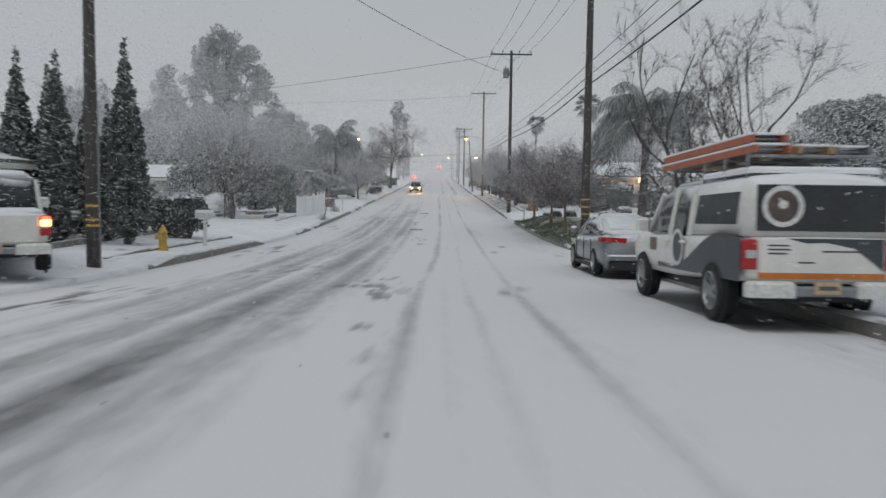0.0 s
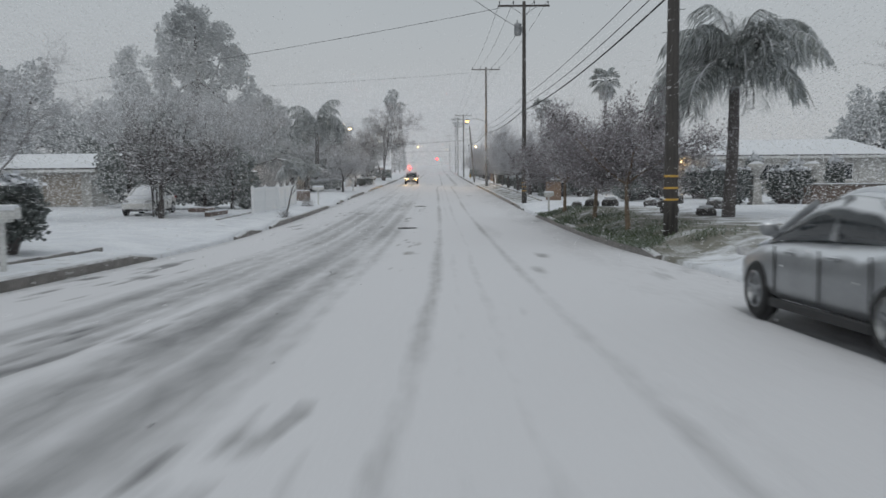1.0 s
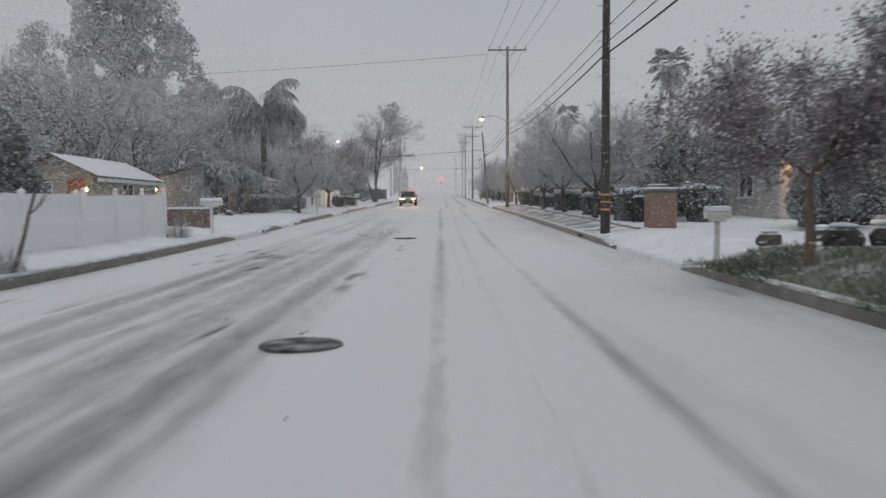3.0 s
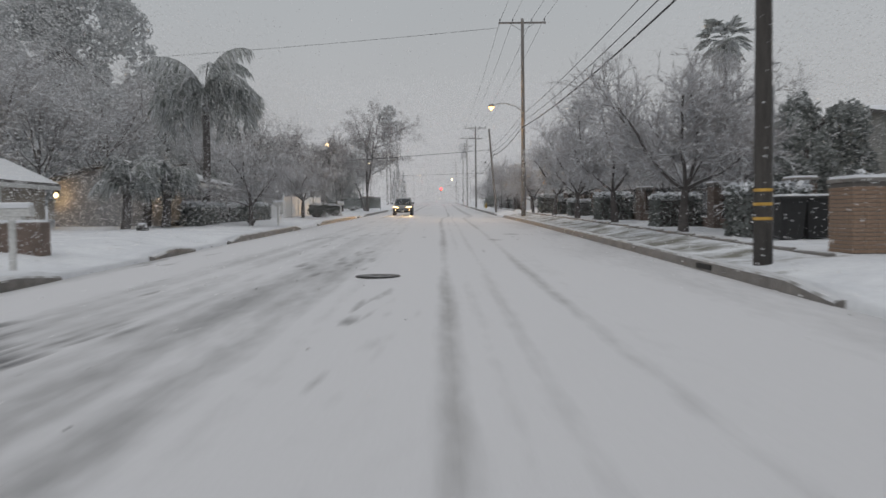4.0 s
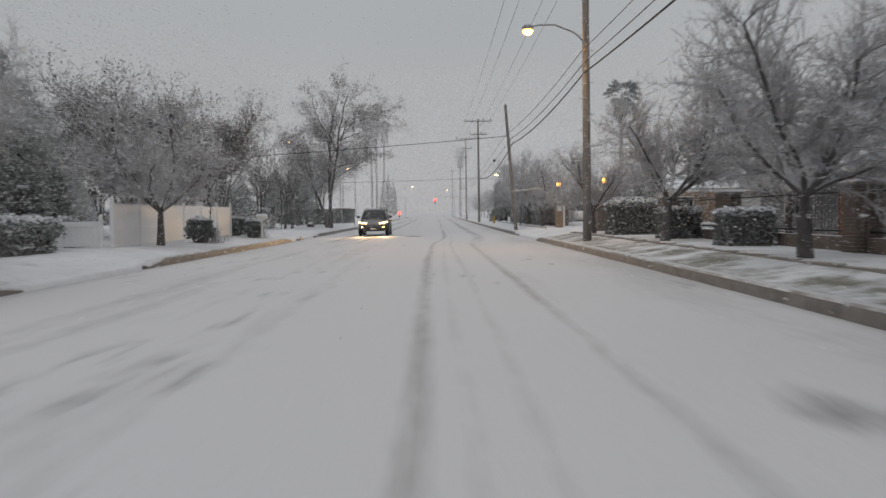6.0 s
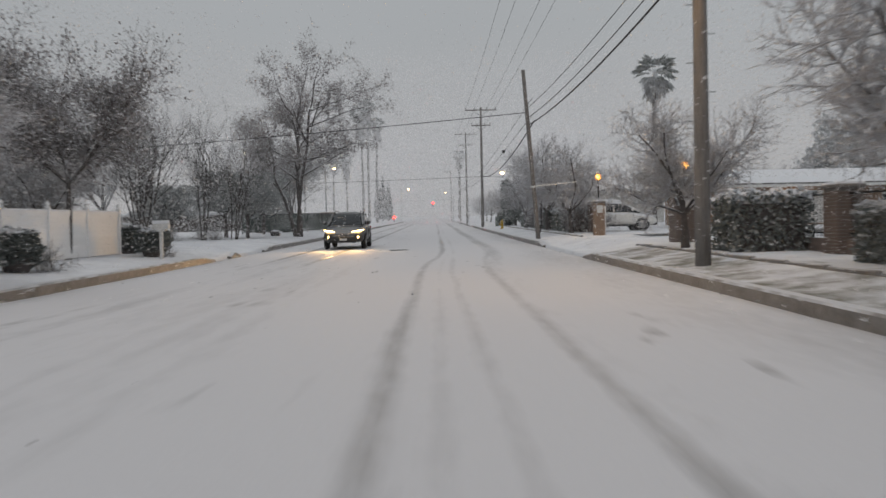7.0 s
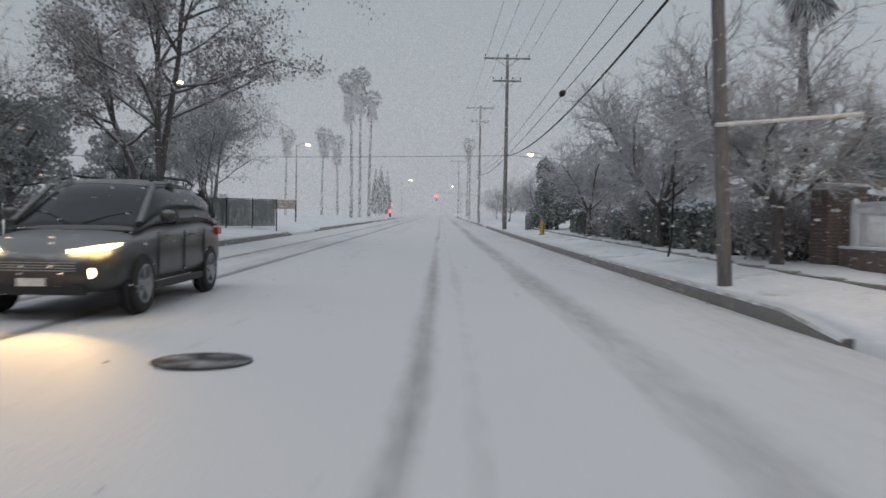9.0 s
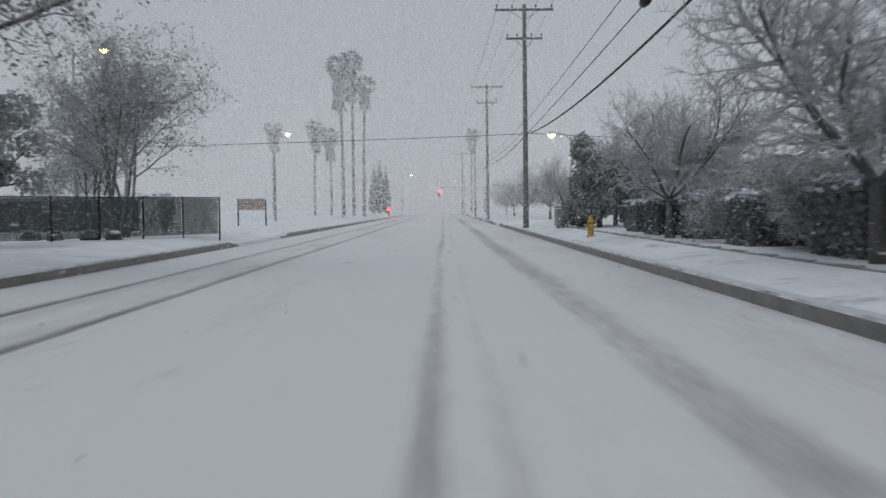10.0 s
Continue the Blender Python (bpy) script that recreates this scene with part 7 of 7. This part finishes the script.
saloon("sedan", on(4.33, 20.75, -0.15), 0, PAINT_GREY, "grey sedan parked at the kerb under a blanket of snow")
saloon("compact_car", on(-15.3, 54.6), 183, PAINT_WHITE, "white compact car parked on a driveway in snow", 4.4, 1.78, 1.5)
saloon("sport_utility_car", on(10.6, 139.8), -90, PAINT_WHITE, "white sport utility car parked behind the gate pillar", 4.75, 1.92, 1.8, True)
OX, OY = -4.0, 131.6
onc = saloon("oncoming_car", (OX, OY, level(OY)), 180, PAINT_DARK, "dark sport utility car with glowing headlamps on the street", 4.7, 1.9, 1.72, True, True)
onc.rotation_euler = Euler((-math.atan((level(OY + 2) - level(OY - 2)) / 4), 0, math.pi))
for i in range(4):
    Shape().box(-0.5, 0.5, 2.30, 2.36, 0.57 + 0.03 * i, 0.582 + 0.03 * i, 0.004).to("grille_bar", STEEL, onc)
for sg in (-1, 1):
    Shape().line([(sg * 0.6, -1.6, 1.68), (sg * 0.62, -1.2, 1.745), (sg * 0.62, 0.0, 1.745), (sg * 0.6, 0.3, 1.68)], 0.018).to("roof_rail", BLACK_PLASTIC, onc)
    Shape().line([(sg * 0.1, 1.26, 1.10), (sg * 0.38, 1.08, 1.2), (sg * 0.6, 0.98, 1.25)], 0.01).to("wiper", BLACK_PLASTIC, onc)
for x in (OX - 0.62, OX + 0.62):
    sp = new("headlight_beam", bpy.data.lights.new("headlight_beam", "SPOT"))
    sp.data.energy, sp.data.color, sp.data.spot_size, sp.data.spot_blend, sp.data.shadow_soft_size = 330, (1.0, 0.58, 0.2), radians(110), 1.0, 0.06
    sp.matrix_world = look((x, OY - 2.5, level(OY - 2.5) + 0.75), (x - 2.6, OY - 26, level(OY - 26) + 0.6))
saloon("parked_car", on(-17.9, 134.5), 100, PAINT_GREY, "grey car parked on the snowy lot", 4.6, 1.8, 1.5)
saloon("parked_car", on(-17.8, 70.2), 160, PAINT_WHITE, "white parked car beside the small tan house", 4.5, 1.8, 1.6)


def pickup(name, at, turn, label, shell):
    """A full-size white pickup facing +y of its own; shell: a canopy with a ladder rack over the bed."""
    c = thing(name, at, label, "pickup truck", "", turn)
    L, W = 2.9, 1.0
    st = [(-L, 0.93, 0.62, 1.08), (-L + 0.05, 0.965, 0.58, 1.18), (-L + 1.0, 0.985, 0.56, 1.18), (-0.55, 0.985, 0.5, 1.18), (0.3, 1.0, 0.46, 1.18), (1.3, 1.0, 0.46, 1.16), (1.75, 1.0, 0.48, 1.2), (2.4, 0.98, 0.52, 1.17), (2.75, 0.93, 0.5, 1.08), (2.9, 0.86, 0.52, 0.98)]
    Shape().loft([section(W * k, a, b, y, 0.05, 0.95) for y, k, a, b in st]).to("body", PAINT_WHITE, c, smooth=True)
    cs = [(-0.72, 0.95, 0.86, 1.1, 1.86), (-0.3, 0.96, 0.84, 1.1, 1.93), (0.7, 0.96, 0.84, 1.1, 1.92), (1.05, 0.96, 0.86, 1.1, 1.82), (1.75, 0.94, 0.9, 1.1, 1.2)]
    Shape().loft([cabin_section(W * a, W * b, z0, z1, y) for y, a, b, z0, z1 in cs]).to("glasshouse", GLASS_CAR, c, "dark frosted cab windows", True)
    rs = [(y, b, z1) for y, a, b, z0, z1 in cs[:4]]
    Shape().loft([[Vector((x, y, z)) for x, z in ((-W * b - 0.006, z1 - 0.1), (-W * b * 0.9, z1), (0, z1 + 0.045), (W * b * 0.9, z1), (W * b + 0.006, z1 - 0.1), (0, z1 + 0.012))] for y, b, z1 in rs]).to("roof", PAINT_WHITE, c, smooth=True)
    Shape().loft([[Vector((x, y, z)) for x, z in ((-W * b * 0.86, z1 + 0.012), (-W * b * 0.8, z1 + 0.07), (0, z1 + 0.1), (W * b * 0.8, z1 + 0.07), (W * b * 0.86, z1 + 0.012), (0, z1 + 0.03))] for y, b, z1 in rs]).to("roof_snow", SNOW_CAP, c, "snow on the cab roof", True)
    Shape().loft([[Vector((x, y, z)) for x, z in ((-W * k * 0.84, zt), (-W * k * 0.78, zt + 0.05), (0, zt + 0.08), (W * k * 0.78, zt + 0.05), (W * k * 0.84, zt), (0, zt - 0.05))] for y, k, a, zt in st[6:9]]).to("bonnet_snow", SNOW_CAP, c, "snow on the bonnet", True)
    for sg in (-1, 1):
        for (y0, w0, z0), (y1, w1, z1) in (((1.72, 0.92, 1.16), (1.0, 0.865, 1.82)), ((0.25, 0.965, 1.14), (0.2, 0.85, 1.86)), ((-0.7, 0.955, 1.14), (-0.7, 0.87, 1.82))):
            Shape().tube((sg * W * w0, y0, z0), (sg * W * w1, y1, z1), 0.05, 0.045, 6).to("window_pillar", PAINT_WHITE, c)
        m = Shape().box(sg * (W + 0.02), sg * (W + 0.27), 1.28, 1.42, 1.18, 1.42, 0.05).to("door_mirror", PAINT_WHITE, c)
        for y in (0.38, -0.5):
            Shape().box(sg * (W - 0.005), sg * (W + 0.03), y - 0.12, y + 0.12, 1.02, 1.06, 0.01).to("door_handle", PAINT_WHITE, c)
        Shape().box(sg * 0.80, sg * 0.995, -L - 0.03, -L + 0.12, 0.76, 1.14, 0.03).to("tail_lamp", LENS_RED, c)
        Shape().box(sg * 0.83, sg * 0.96, -L - 0.036, -L - 0.03, 0.9, 1.0).to("reversing_lens", LENS_CLEAR, c)
        for y in (-1.85, 1.85):
            wheel(c, sg * (W - 0.1), y, 0.405, 0.27, 6)
    Shape().box(-0.78, 0.78, -L - 0.02, -L + 0.03, 0.64, 1.16, 0.02).to("tailgate", PAINT_WHITE, c)
    Shape().box(-0.98, -0.38, -L - 0.2, -L + 0.02, 0.42, 0.62, 0.04).to("bumper_end", TRIM, c)
    Shape().box(0.38, 0.98, -L - 0.2, -L + 0.02, 0.42, 0.62, 0.04).to("bumper_end", TRIM, c)
    Shape().box(-0.4, 0.4, -L - 0.17, -L + 0.02, 0.44, 0.56, 0.03).to("bumper_step", STEEL, c)
    p = Shape().box(-0.16, 0.16, -L - 0.19, -L - 0.17, 0.47, 0.62, 0.004).to("number_plate", PLATE, c)
    Shape().box(-0.12, 0.12, -L - 0.194, -L - 0.19, 0.52, 0.57).to("plate_bar", BAR_INK, p)
    Shape().box(-0.7, 0.7, -L + 0.2, 2.6, 0.34, 0.5, 0.05).to("chassis", BLACK_PLASTIC, c)
    if not shell:
        Shape().box(-0.86, 0.86, -L + 0.06, -0.75, 1.185, 1.23, 0.02).to("bed_snow", SNOW_CAP, c, "snow lying over the bed")
        Shape().box(0.81, 0.985, -L - 0.04, -L - 0.03, 0.94, 1.06, 0.01).to("brake_glow", AMBER_GLOW, c, "lit tail lamp")
        Shape().box(0.83, 0.97, -L - 0.044, -L - 0.035, 1.06, 1.12, 0.005).to("brake_glow", TAIL_GLOW, c, "lit red tail lamp")
        return c
    # canopy over the bed
    can = [(-L + 0.03, 0.95, 0.86, 1.17, 1.86), (-L + 0.2, 0.96, 0.87, 1.17, 1.95), (-0.85, 0.96, 0.87, 1.17, 1.95), (-0.76, 0.95, 0.86, 1.17, 1.90)]
    k = Shape().loft([cabin_section(W * a, W * b, z0, z1, y) for y, a, b, z0, z1 in can]).to("canopy", PAINT_WHITE, c, smooth=True)
    for sg in (-1, 1):
        Shape().add([(sg * 0.968, -L + 0.35, 1.32), (sg * 0.968, -0.95, 1.32), (sg * 0.905, -0.95, 1.74), (sg * 0.905, -L + 0.35, 1.74), (sg * 0.93, -L + 0.35, 1.32), (sg * 0.93, -0.95, 1.32), (sg * 0.87, -0.95, 1.74), (sg * 0.87, -L + 0.35, 1.74)],
                    [(0, 1, 2, 3), (7, 6, 5, 4), (0, 4, 5, 1), (1, 5, 6, 2), (2, 6, 7, 3), (3, 7, 4, 0)]).to("side_window", GLASS_CAR, k)
    Shape().box(-0.82, 0.82, -L - 0.0, -L + 0.03, 1.24, 1.82, 0.02).to("rear_window", WINDOW, k)
    # round emblem, wave decals and bars in place of the lettering
    Shape().turned([(0.26, 0.0), (0.26, 0.012), (0.2, 0.012), (0.2, 0.004)], 26, pose(-0.5, -L - 0.004, 1.55, 90, 0, 0)).to("emblem_ring", TRIM, c)
    Shape().turned([(0.2, 0.0), (0.2, 0.008), (0.0, 0.008)], 26, pose(-0.5, -L - 0.004, 1.55, 90, 0, 0)).to("emblem_disc", mat("brown_emblem", (0.12, 0.08, 0.07), (0.06, 0.05, 0.05), 0.5, scale=6, bump=0), c)
    Shape().turned([(0.07, 0.0), (0.05, 0.013), (0.0, 0.014)], 12, pose(-0.5, -L - 0.004, 1.57, 90, 0, 0)).to("emblem_mark", TRIM, c)
    Shape().box(-0.8, 0.8, -L - 0.026, -L - 0.02, 0.645, 0.72).to("orange_stripe", mat("orange_reflective_tape", (0.62, 0.20, 0.03), (0.5, 0.16, 0.03), 0.4, scale=6, bump=0), c)
    for x0, x1, z in ((-0.68, -0.42, 1.05), (-0.68, -0.40, 1.0), (-0.68, -0.44, 0.95), (0.0, 0.5, 0.98), (-0.3, -0.1, 0.84)):
        Shape().box(x0, x1, -L - 0.024, -L - 0.02, z, z + 0.022).to("letter_bar", BAR_INK, c)
    Shape().add([(-0.45, -L - 0.024, 1.15), (0.77, -L - 0.024, 1.15), (0.77, -L - 0.024, 0.74), (0.62, -L - 0.024, 0.86), (0.4, -L - 0.024, 1.03), (0.05, -L - 0.024, 1.1), (-0.2, -L - 0.024, 1.09)], [(0, 6, 5, 4, 3, 2, 1)]).to("wave_decal", DECAL, c)
    for sg in (-1, 1):
        X = sg * 1.004
        pts = []
        for i in range(15):
            u = i / 14
            y = -2.86 + 3.7 * u
            pts.append((y, 1.15 - 0.5 * ease(-2.1, 0.3, y) + 0.05 * math.sin(u * 7), 0.6))
        v = [(X, y, a) for y, a, b in pts] + [(X, y, min(a - 0.03, b)) for i, (y, a, b) in enumerate(pts)]
        f = [(i, i + 1, 16 + i, 15 + i) for i in range(14)]
        Shape().add(v, f if sg < 0 else [q[::-1] for q in f]).to("wave_decal", DECAL, c, "dark wave painted on the side")
        Shape().turned([(0.29, 0.0), (0.29, 0.006), (0.23, 0.006), (0.23, 0.0)], 24, pose(sg * 1.008, -0.25, 0.95, 0, 90 * sg, 0)).to("crescent_decal", TRIM, c)
        Shape().turned([(0.23, 0.0), (0.23, 0.004), (0.0, 0.004)], 24, pose(sg * 1.008, -0.25, 0.95, 0, 90 * sg, 0)).to("disc_decal", DECAL, c)
        Shape().box(sg * 1.0, sg * 1.008, 1.0, 1.36, 0.86, 1.08).to("patch_decal", mat("brown_patch", (0.2, 0.15, 0.11), (0.12, 0.1, 0.08), 0.5, scale=9, bump=0), c)
    Shape().box(-0.84, 0.84, -L + 0.2, -0.85, 1.975, 2.06, 0.06).to("canopy_snow", SNOW_CAP, c, "snow on the canopy roof")
    # ladder rack
    for y in (-L + 0.35, -1.75, -0.9, 0.7):
        s = Shape().tube((-0.84, y, 2.2), (0.84, y, 2.2), 0.025, sides=8)
        for sg in (-1, 1):
            s.tube((sg * 0.82, y, 1.86), (sg * 0.82, y, 2.2), 0.022, sides=8)
        s.to("rack_bar", STEEL, c)
    return c


def ladder(at, length, w, material, label, turn=0.0):
    t = thing("ladder", at, label, "ladder", "ladders on the rack", turn)
    for sg in (-1, 1):
        Shape().box(sg * w / 2 - 0.02, sg * w / 2 + 0.02, -length / 2, length / 2, 0, 0.1, 0.006).to("rail", material, t)
    n = int(length / 0.3)
    me = Shape().tube((-w / 2, 0, 0.05), (w / 2, 0, 0.05), 0.018, sides=6)
    me = mesh_of("rung", me.v, me.f, STEEL)
    for i in range(n):
        r = child("rung", me, t)
        r.location = (0, -length / 2 + (i + 0.5) * length / n, 0)
    Shape().box(-w / 2 - 0.02, w / 2 + 0.02, -length / 2 + 0.1, length / 2 - 0.1, 0.1, 0.13, 0.01).to("snow_cap", SNOW_CAP, t, "thin line of snow")
    return t


tx, ty = 4.42, 12.75
gz = level(ty)
truck = pickup("pickup_truck", (tx, ty, gz - 0.02), 0, "white pickup truck with canopy, dark wave decals and ladder rack", True)
truck.rotation_euler = Euler((math.atan((level(ty + 2) - level(ty - 2)) / 4), 0, 0))
for x, z, ln, m, lab in ((-0.55, 2.24, 4.2, ORANGE, "orange fibreglass ladder lashed on the truck rack"), (-0.55, 2.38, 4.0, ORANGE, "orange fibreglass ladder lashed on the truck rack"), (0.05, 2.24, 4.0, LADDER_YELLOW, "yellow fibreglass ladder lashed on the truck rack"), (0.58, 2.24, 3.8, STEEL, "aluminium ladder lashed on the truck rack")):
    la = ladder((tx + x, ty - 0.5, gz + z), ln, 0.42, m, lab)
    la.rotation_euler = truck.rotation_euler
for ob in bpy.data.objects:
    if ob.name.startswith("sedan") and ob.parent is None:
        ob.matrix_world = Matrix.Translation((4.33, 20.75, level(20.75))) @ Euler((math.atan((level(22.2) - level(19.3)) / 2.9), 0, 0)).to_matrix().to_4x4()
pickup("pickup_truck", (-10.0, 17.2, ground(-9.5, 16)), 30, "white pickup truck with lit tail lamps in a driveway", False)


# ---- grass and low plants showing through on the mound ----
rs = np.random.RandomState(7)
n = 26000
gy = rs.uniform(32.3, 55.3, n)
gx = KERB_R - 0.06 + np.abs(rs.normal(0, 1.0, n)) ** 1.1
keep = gx < 9.0
gx, gy = gx[keep], gy[keep]
tuft = np.array([noise.noise((a * 0.7, b * 0.5, 4)) for a, b in zip(gx, gy)]) + rs.normal(0, 0.25, len(gx))
gx, gy = gx[tuft > 0.05], gy[tuft > 0.05]
n = len(gx)
gz0 = np.array([max(ground(a, b), level(b) + 0.14) for a, b in zip(gx, gy)])
az, hh = rs.uniform(0, 2 * np.pi, n), rs.uniform(0.05, 0.17, n)
base = np.stack([gx, gy, gz0 - 0.02], 1)
sd = np.stack([np.cos(az), np.sin(az), 0 * az], 1) * 0.012
ln = np.stack([rs.normal(0, 0.5, n) * hh, rs.normal(0, 0.5, n) * hh, hh], 1)
v = np.stack([base - sd, base + sd, base + ln * 0.6 + sd * 0.7, base + ln], 1).reshape(-1, 3)
tagged(new("grass", mesh_arrays("grass", v, np.arange(n * 4).reshape(-1, 4), GRASS)), "green grass blades poking through thin snow", "grass", kind="stuff")

# lumps of slush and clods along the gutters and between the tracks
n = 600
y = rs.uniform(2, 180, n)
x = np.where(rs.rand(n) < 0.35, KERB_R - np.abs(rs.normal(0.15, 0.18, n)), np.where(rs.rand(n) < 0.5, KERB_L + np.abs(rs.normal(0.2, 0.25, n)), rs.normal(-2.9, 1.1, n)))
z = np.array([level(b) for b in y])
r = rs.uniform(0.008, 0.028, n)
oct_v = np.array([[1, 0, 0], [0, 1, 0], [-1, 0, 0], [0, -1, 0], [0, 0, 0.6], [0, 0, -0.4]])
oct_f = np.array([[0, 1, 4], [1, 2, 4], [2, 3, 4], [3, 0, 4], [1, 0, 5], [2, 1, 5], [3, 2, 5], [0, 3, 5]])
v = (np.stack([x, y, z], 1)[:, None] + oct_v[None] * r[:, None, None] * rs.uniform(0.6, 1.3, (n, 6, 1))).reshape(-1, 3)
f = (np.arange(n)[:, None, None] * 6 + oct_f[None]).reshape(-1, 3)
tagged(new("slush", mesh_arrays("slush", v, f, mat("slush", (0.5, 0.5, 0.51), (0.33, 0.33, 0.34), 0.6, scale=6, bump=0.2))), "lumps of grey slush on the street", "slush", kind="stuff")

# ---- the falling snow: fine flakes near, oversized ones farther off stand in for haze ----
FLAKE = bpy.data.materials.new("falling_flakes")
FLAKE.use_nodes = True
fn, fl = FLAKE.node_tree.nodes, FLAKE.node_tree.links
fd, ft, fm = fn.new("ShaderNodeBsdfDiffuse"), fn.new("ShaderNodeBsdfTranslucent"), fn.new("ShaderNodeMixShader")
fd.inputs[0].default_value = ft.inputs[0].default_value = (0.95, 0.95, 0.96, 1)
fl.new(fd.outputs[0], fm.inputs[1])
fl.new(ft.outputs[0], fm.inputs[2])
fl.new(fm.outputs[0], fn["Material Output"].inputs[0])


def flake_mesh(name, c, s, rs, label):
    n = len(c)
    d, e = rs.normal(size=(n, 3)), rs.normal(size=(n, 3))
    d /= np.linalg.norm(d, axis=1, keepdims=True)
    e -= d * (e * d).sum(1, keepdims=True)
    e /= np.linalg.norm(e, axis=1, keepdims=True)
    s = s[:, None]
    v = np.stack([c + d * s * 0.58, c - d * s * 0.29 + e * s * 0.5, c - d * s * 0.29 - e * s * 0.5], 1).reshape(-1, 3)
    ob = new(name, mesh_arrays(name, v, np.arange(n * 3).reshape(-1, 3), FLAKE))
    return tagged(ob, label, "snowfall", kind="stuff")


def flakes(name, n, xr, y0, y1, top, size, seed, label, clear=True):
    rs = np.random.RandomState(seed)
    x, y = rs.uniform(xr[0], xr[1], n), y0 + (y1 - y0) * rs.rand(n)
    z = np.interp(y, [a for a, _ in DIP], [b for _, b in DIP]) + rs.uniform(0.2, top, n)
    if clear:
        # no flakes close before the camera on its way
        k = (np.abs(x) > 2.6) | (z - np.interp(y, [a for a, _ in DIP], [b for _, b in DIP]) > 5.0)
        x, y, z = x[k], y[k], z[k]
        n = len(x)
    s = np.interp(y, [a for a, _ in size], [b for _, b in size]) * rs.uniform(0.6, 1.4, n)
    return flake_mesh(name, np.stack([x, y, z], 1), s, rs, label)


def side_flakes(name, n, y0, y1, top, seed, label, inner=8.0, outer=46.0, grow_by=0.0075):
    """Snow off to the sides as haze; flakes grow with distance from the street to suit the camera's view."""
    rs = np.random.RandomState(seed)
    x = 1 / (1 / inner - rs.rand(n) * (1 / inner - 1 / outer))
    s = grow_by * x * rs.uniform(0.7, 1.3, n)
    x = np.where(rs.rand(n) < 0.5, x, -x)
    y = y0 + (y1 - y0) * rs.rand(n)
    z = np.interp(y, [a for a, _ in DIP], [b for _, b in DIP]) + rs.uniform(0.2, top, n)
    return flake_mesh(name, np.stack([x, y, z], 1), s, rs, label)


flakes("falling_snow", 80000, (-9, 9), -2, 134, 7, ((0, 0.026), (134, 0.032)), 1, "small snowflakes falling over the street")
side_flakes("falling_snow", 560000, -5, 140, 9.5, 4, "snowflakes falling over the gardens", grow_by=0.0032)
flakes("distant_snowfall", 60000, (-30, 25), 134, 168, 13, ((134, 0.026), (168, 0.04)), 5, "snowfall up the street")
flakes("distant_snowfall", 200000, (-36, 28), 168, 215, 14, ((168, 0.055), (215, 0.10)), 2, "dense snowfall over the far end of the street", False)
flakes("distant_snowfall", 130000, (-60, 52), 215, 410, 30, ((215, 0.12), (410, 0.38)), 3, "dense snowfall veiling the distance", False)
flakes("distant_snowfall", 200000, (-30, 24), 215, 238, 27, ((215, 0.09), (238, 0.11)), 6, "dense snowfall before the tall palms", False)
flakes("distant_snowfall", 200000, (-62, -21), 72, 112, 16, ((72, 0.055), (112, 0.065)), 7, "dense snowfall over the gardens and tall trees", False)
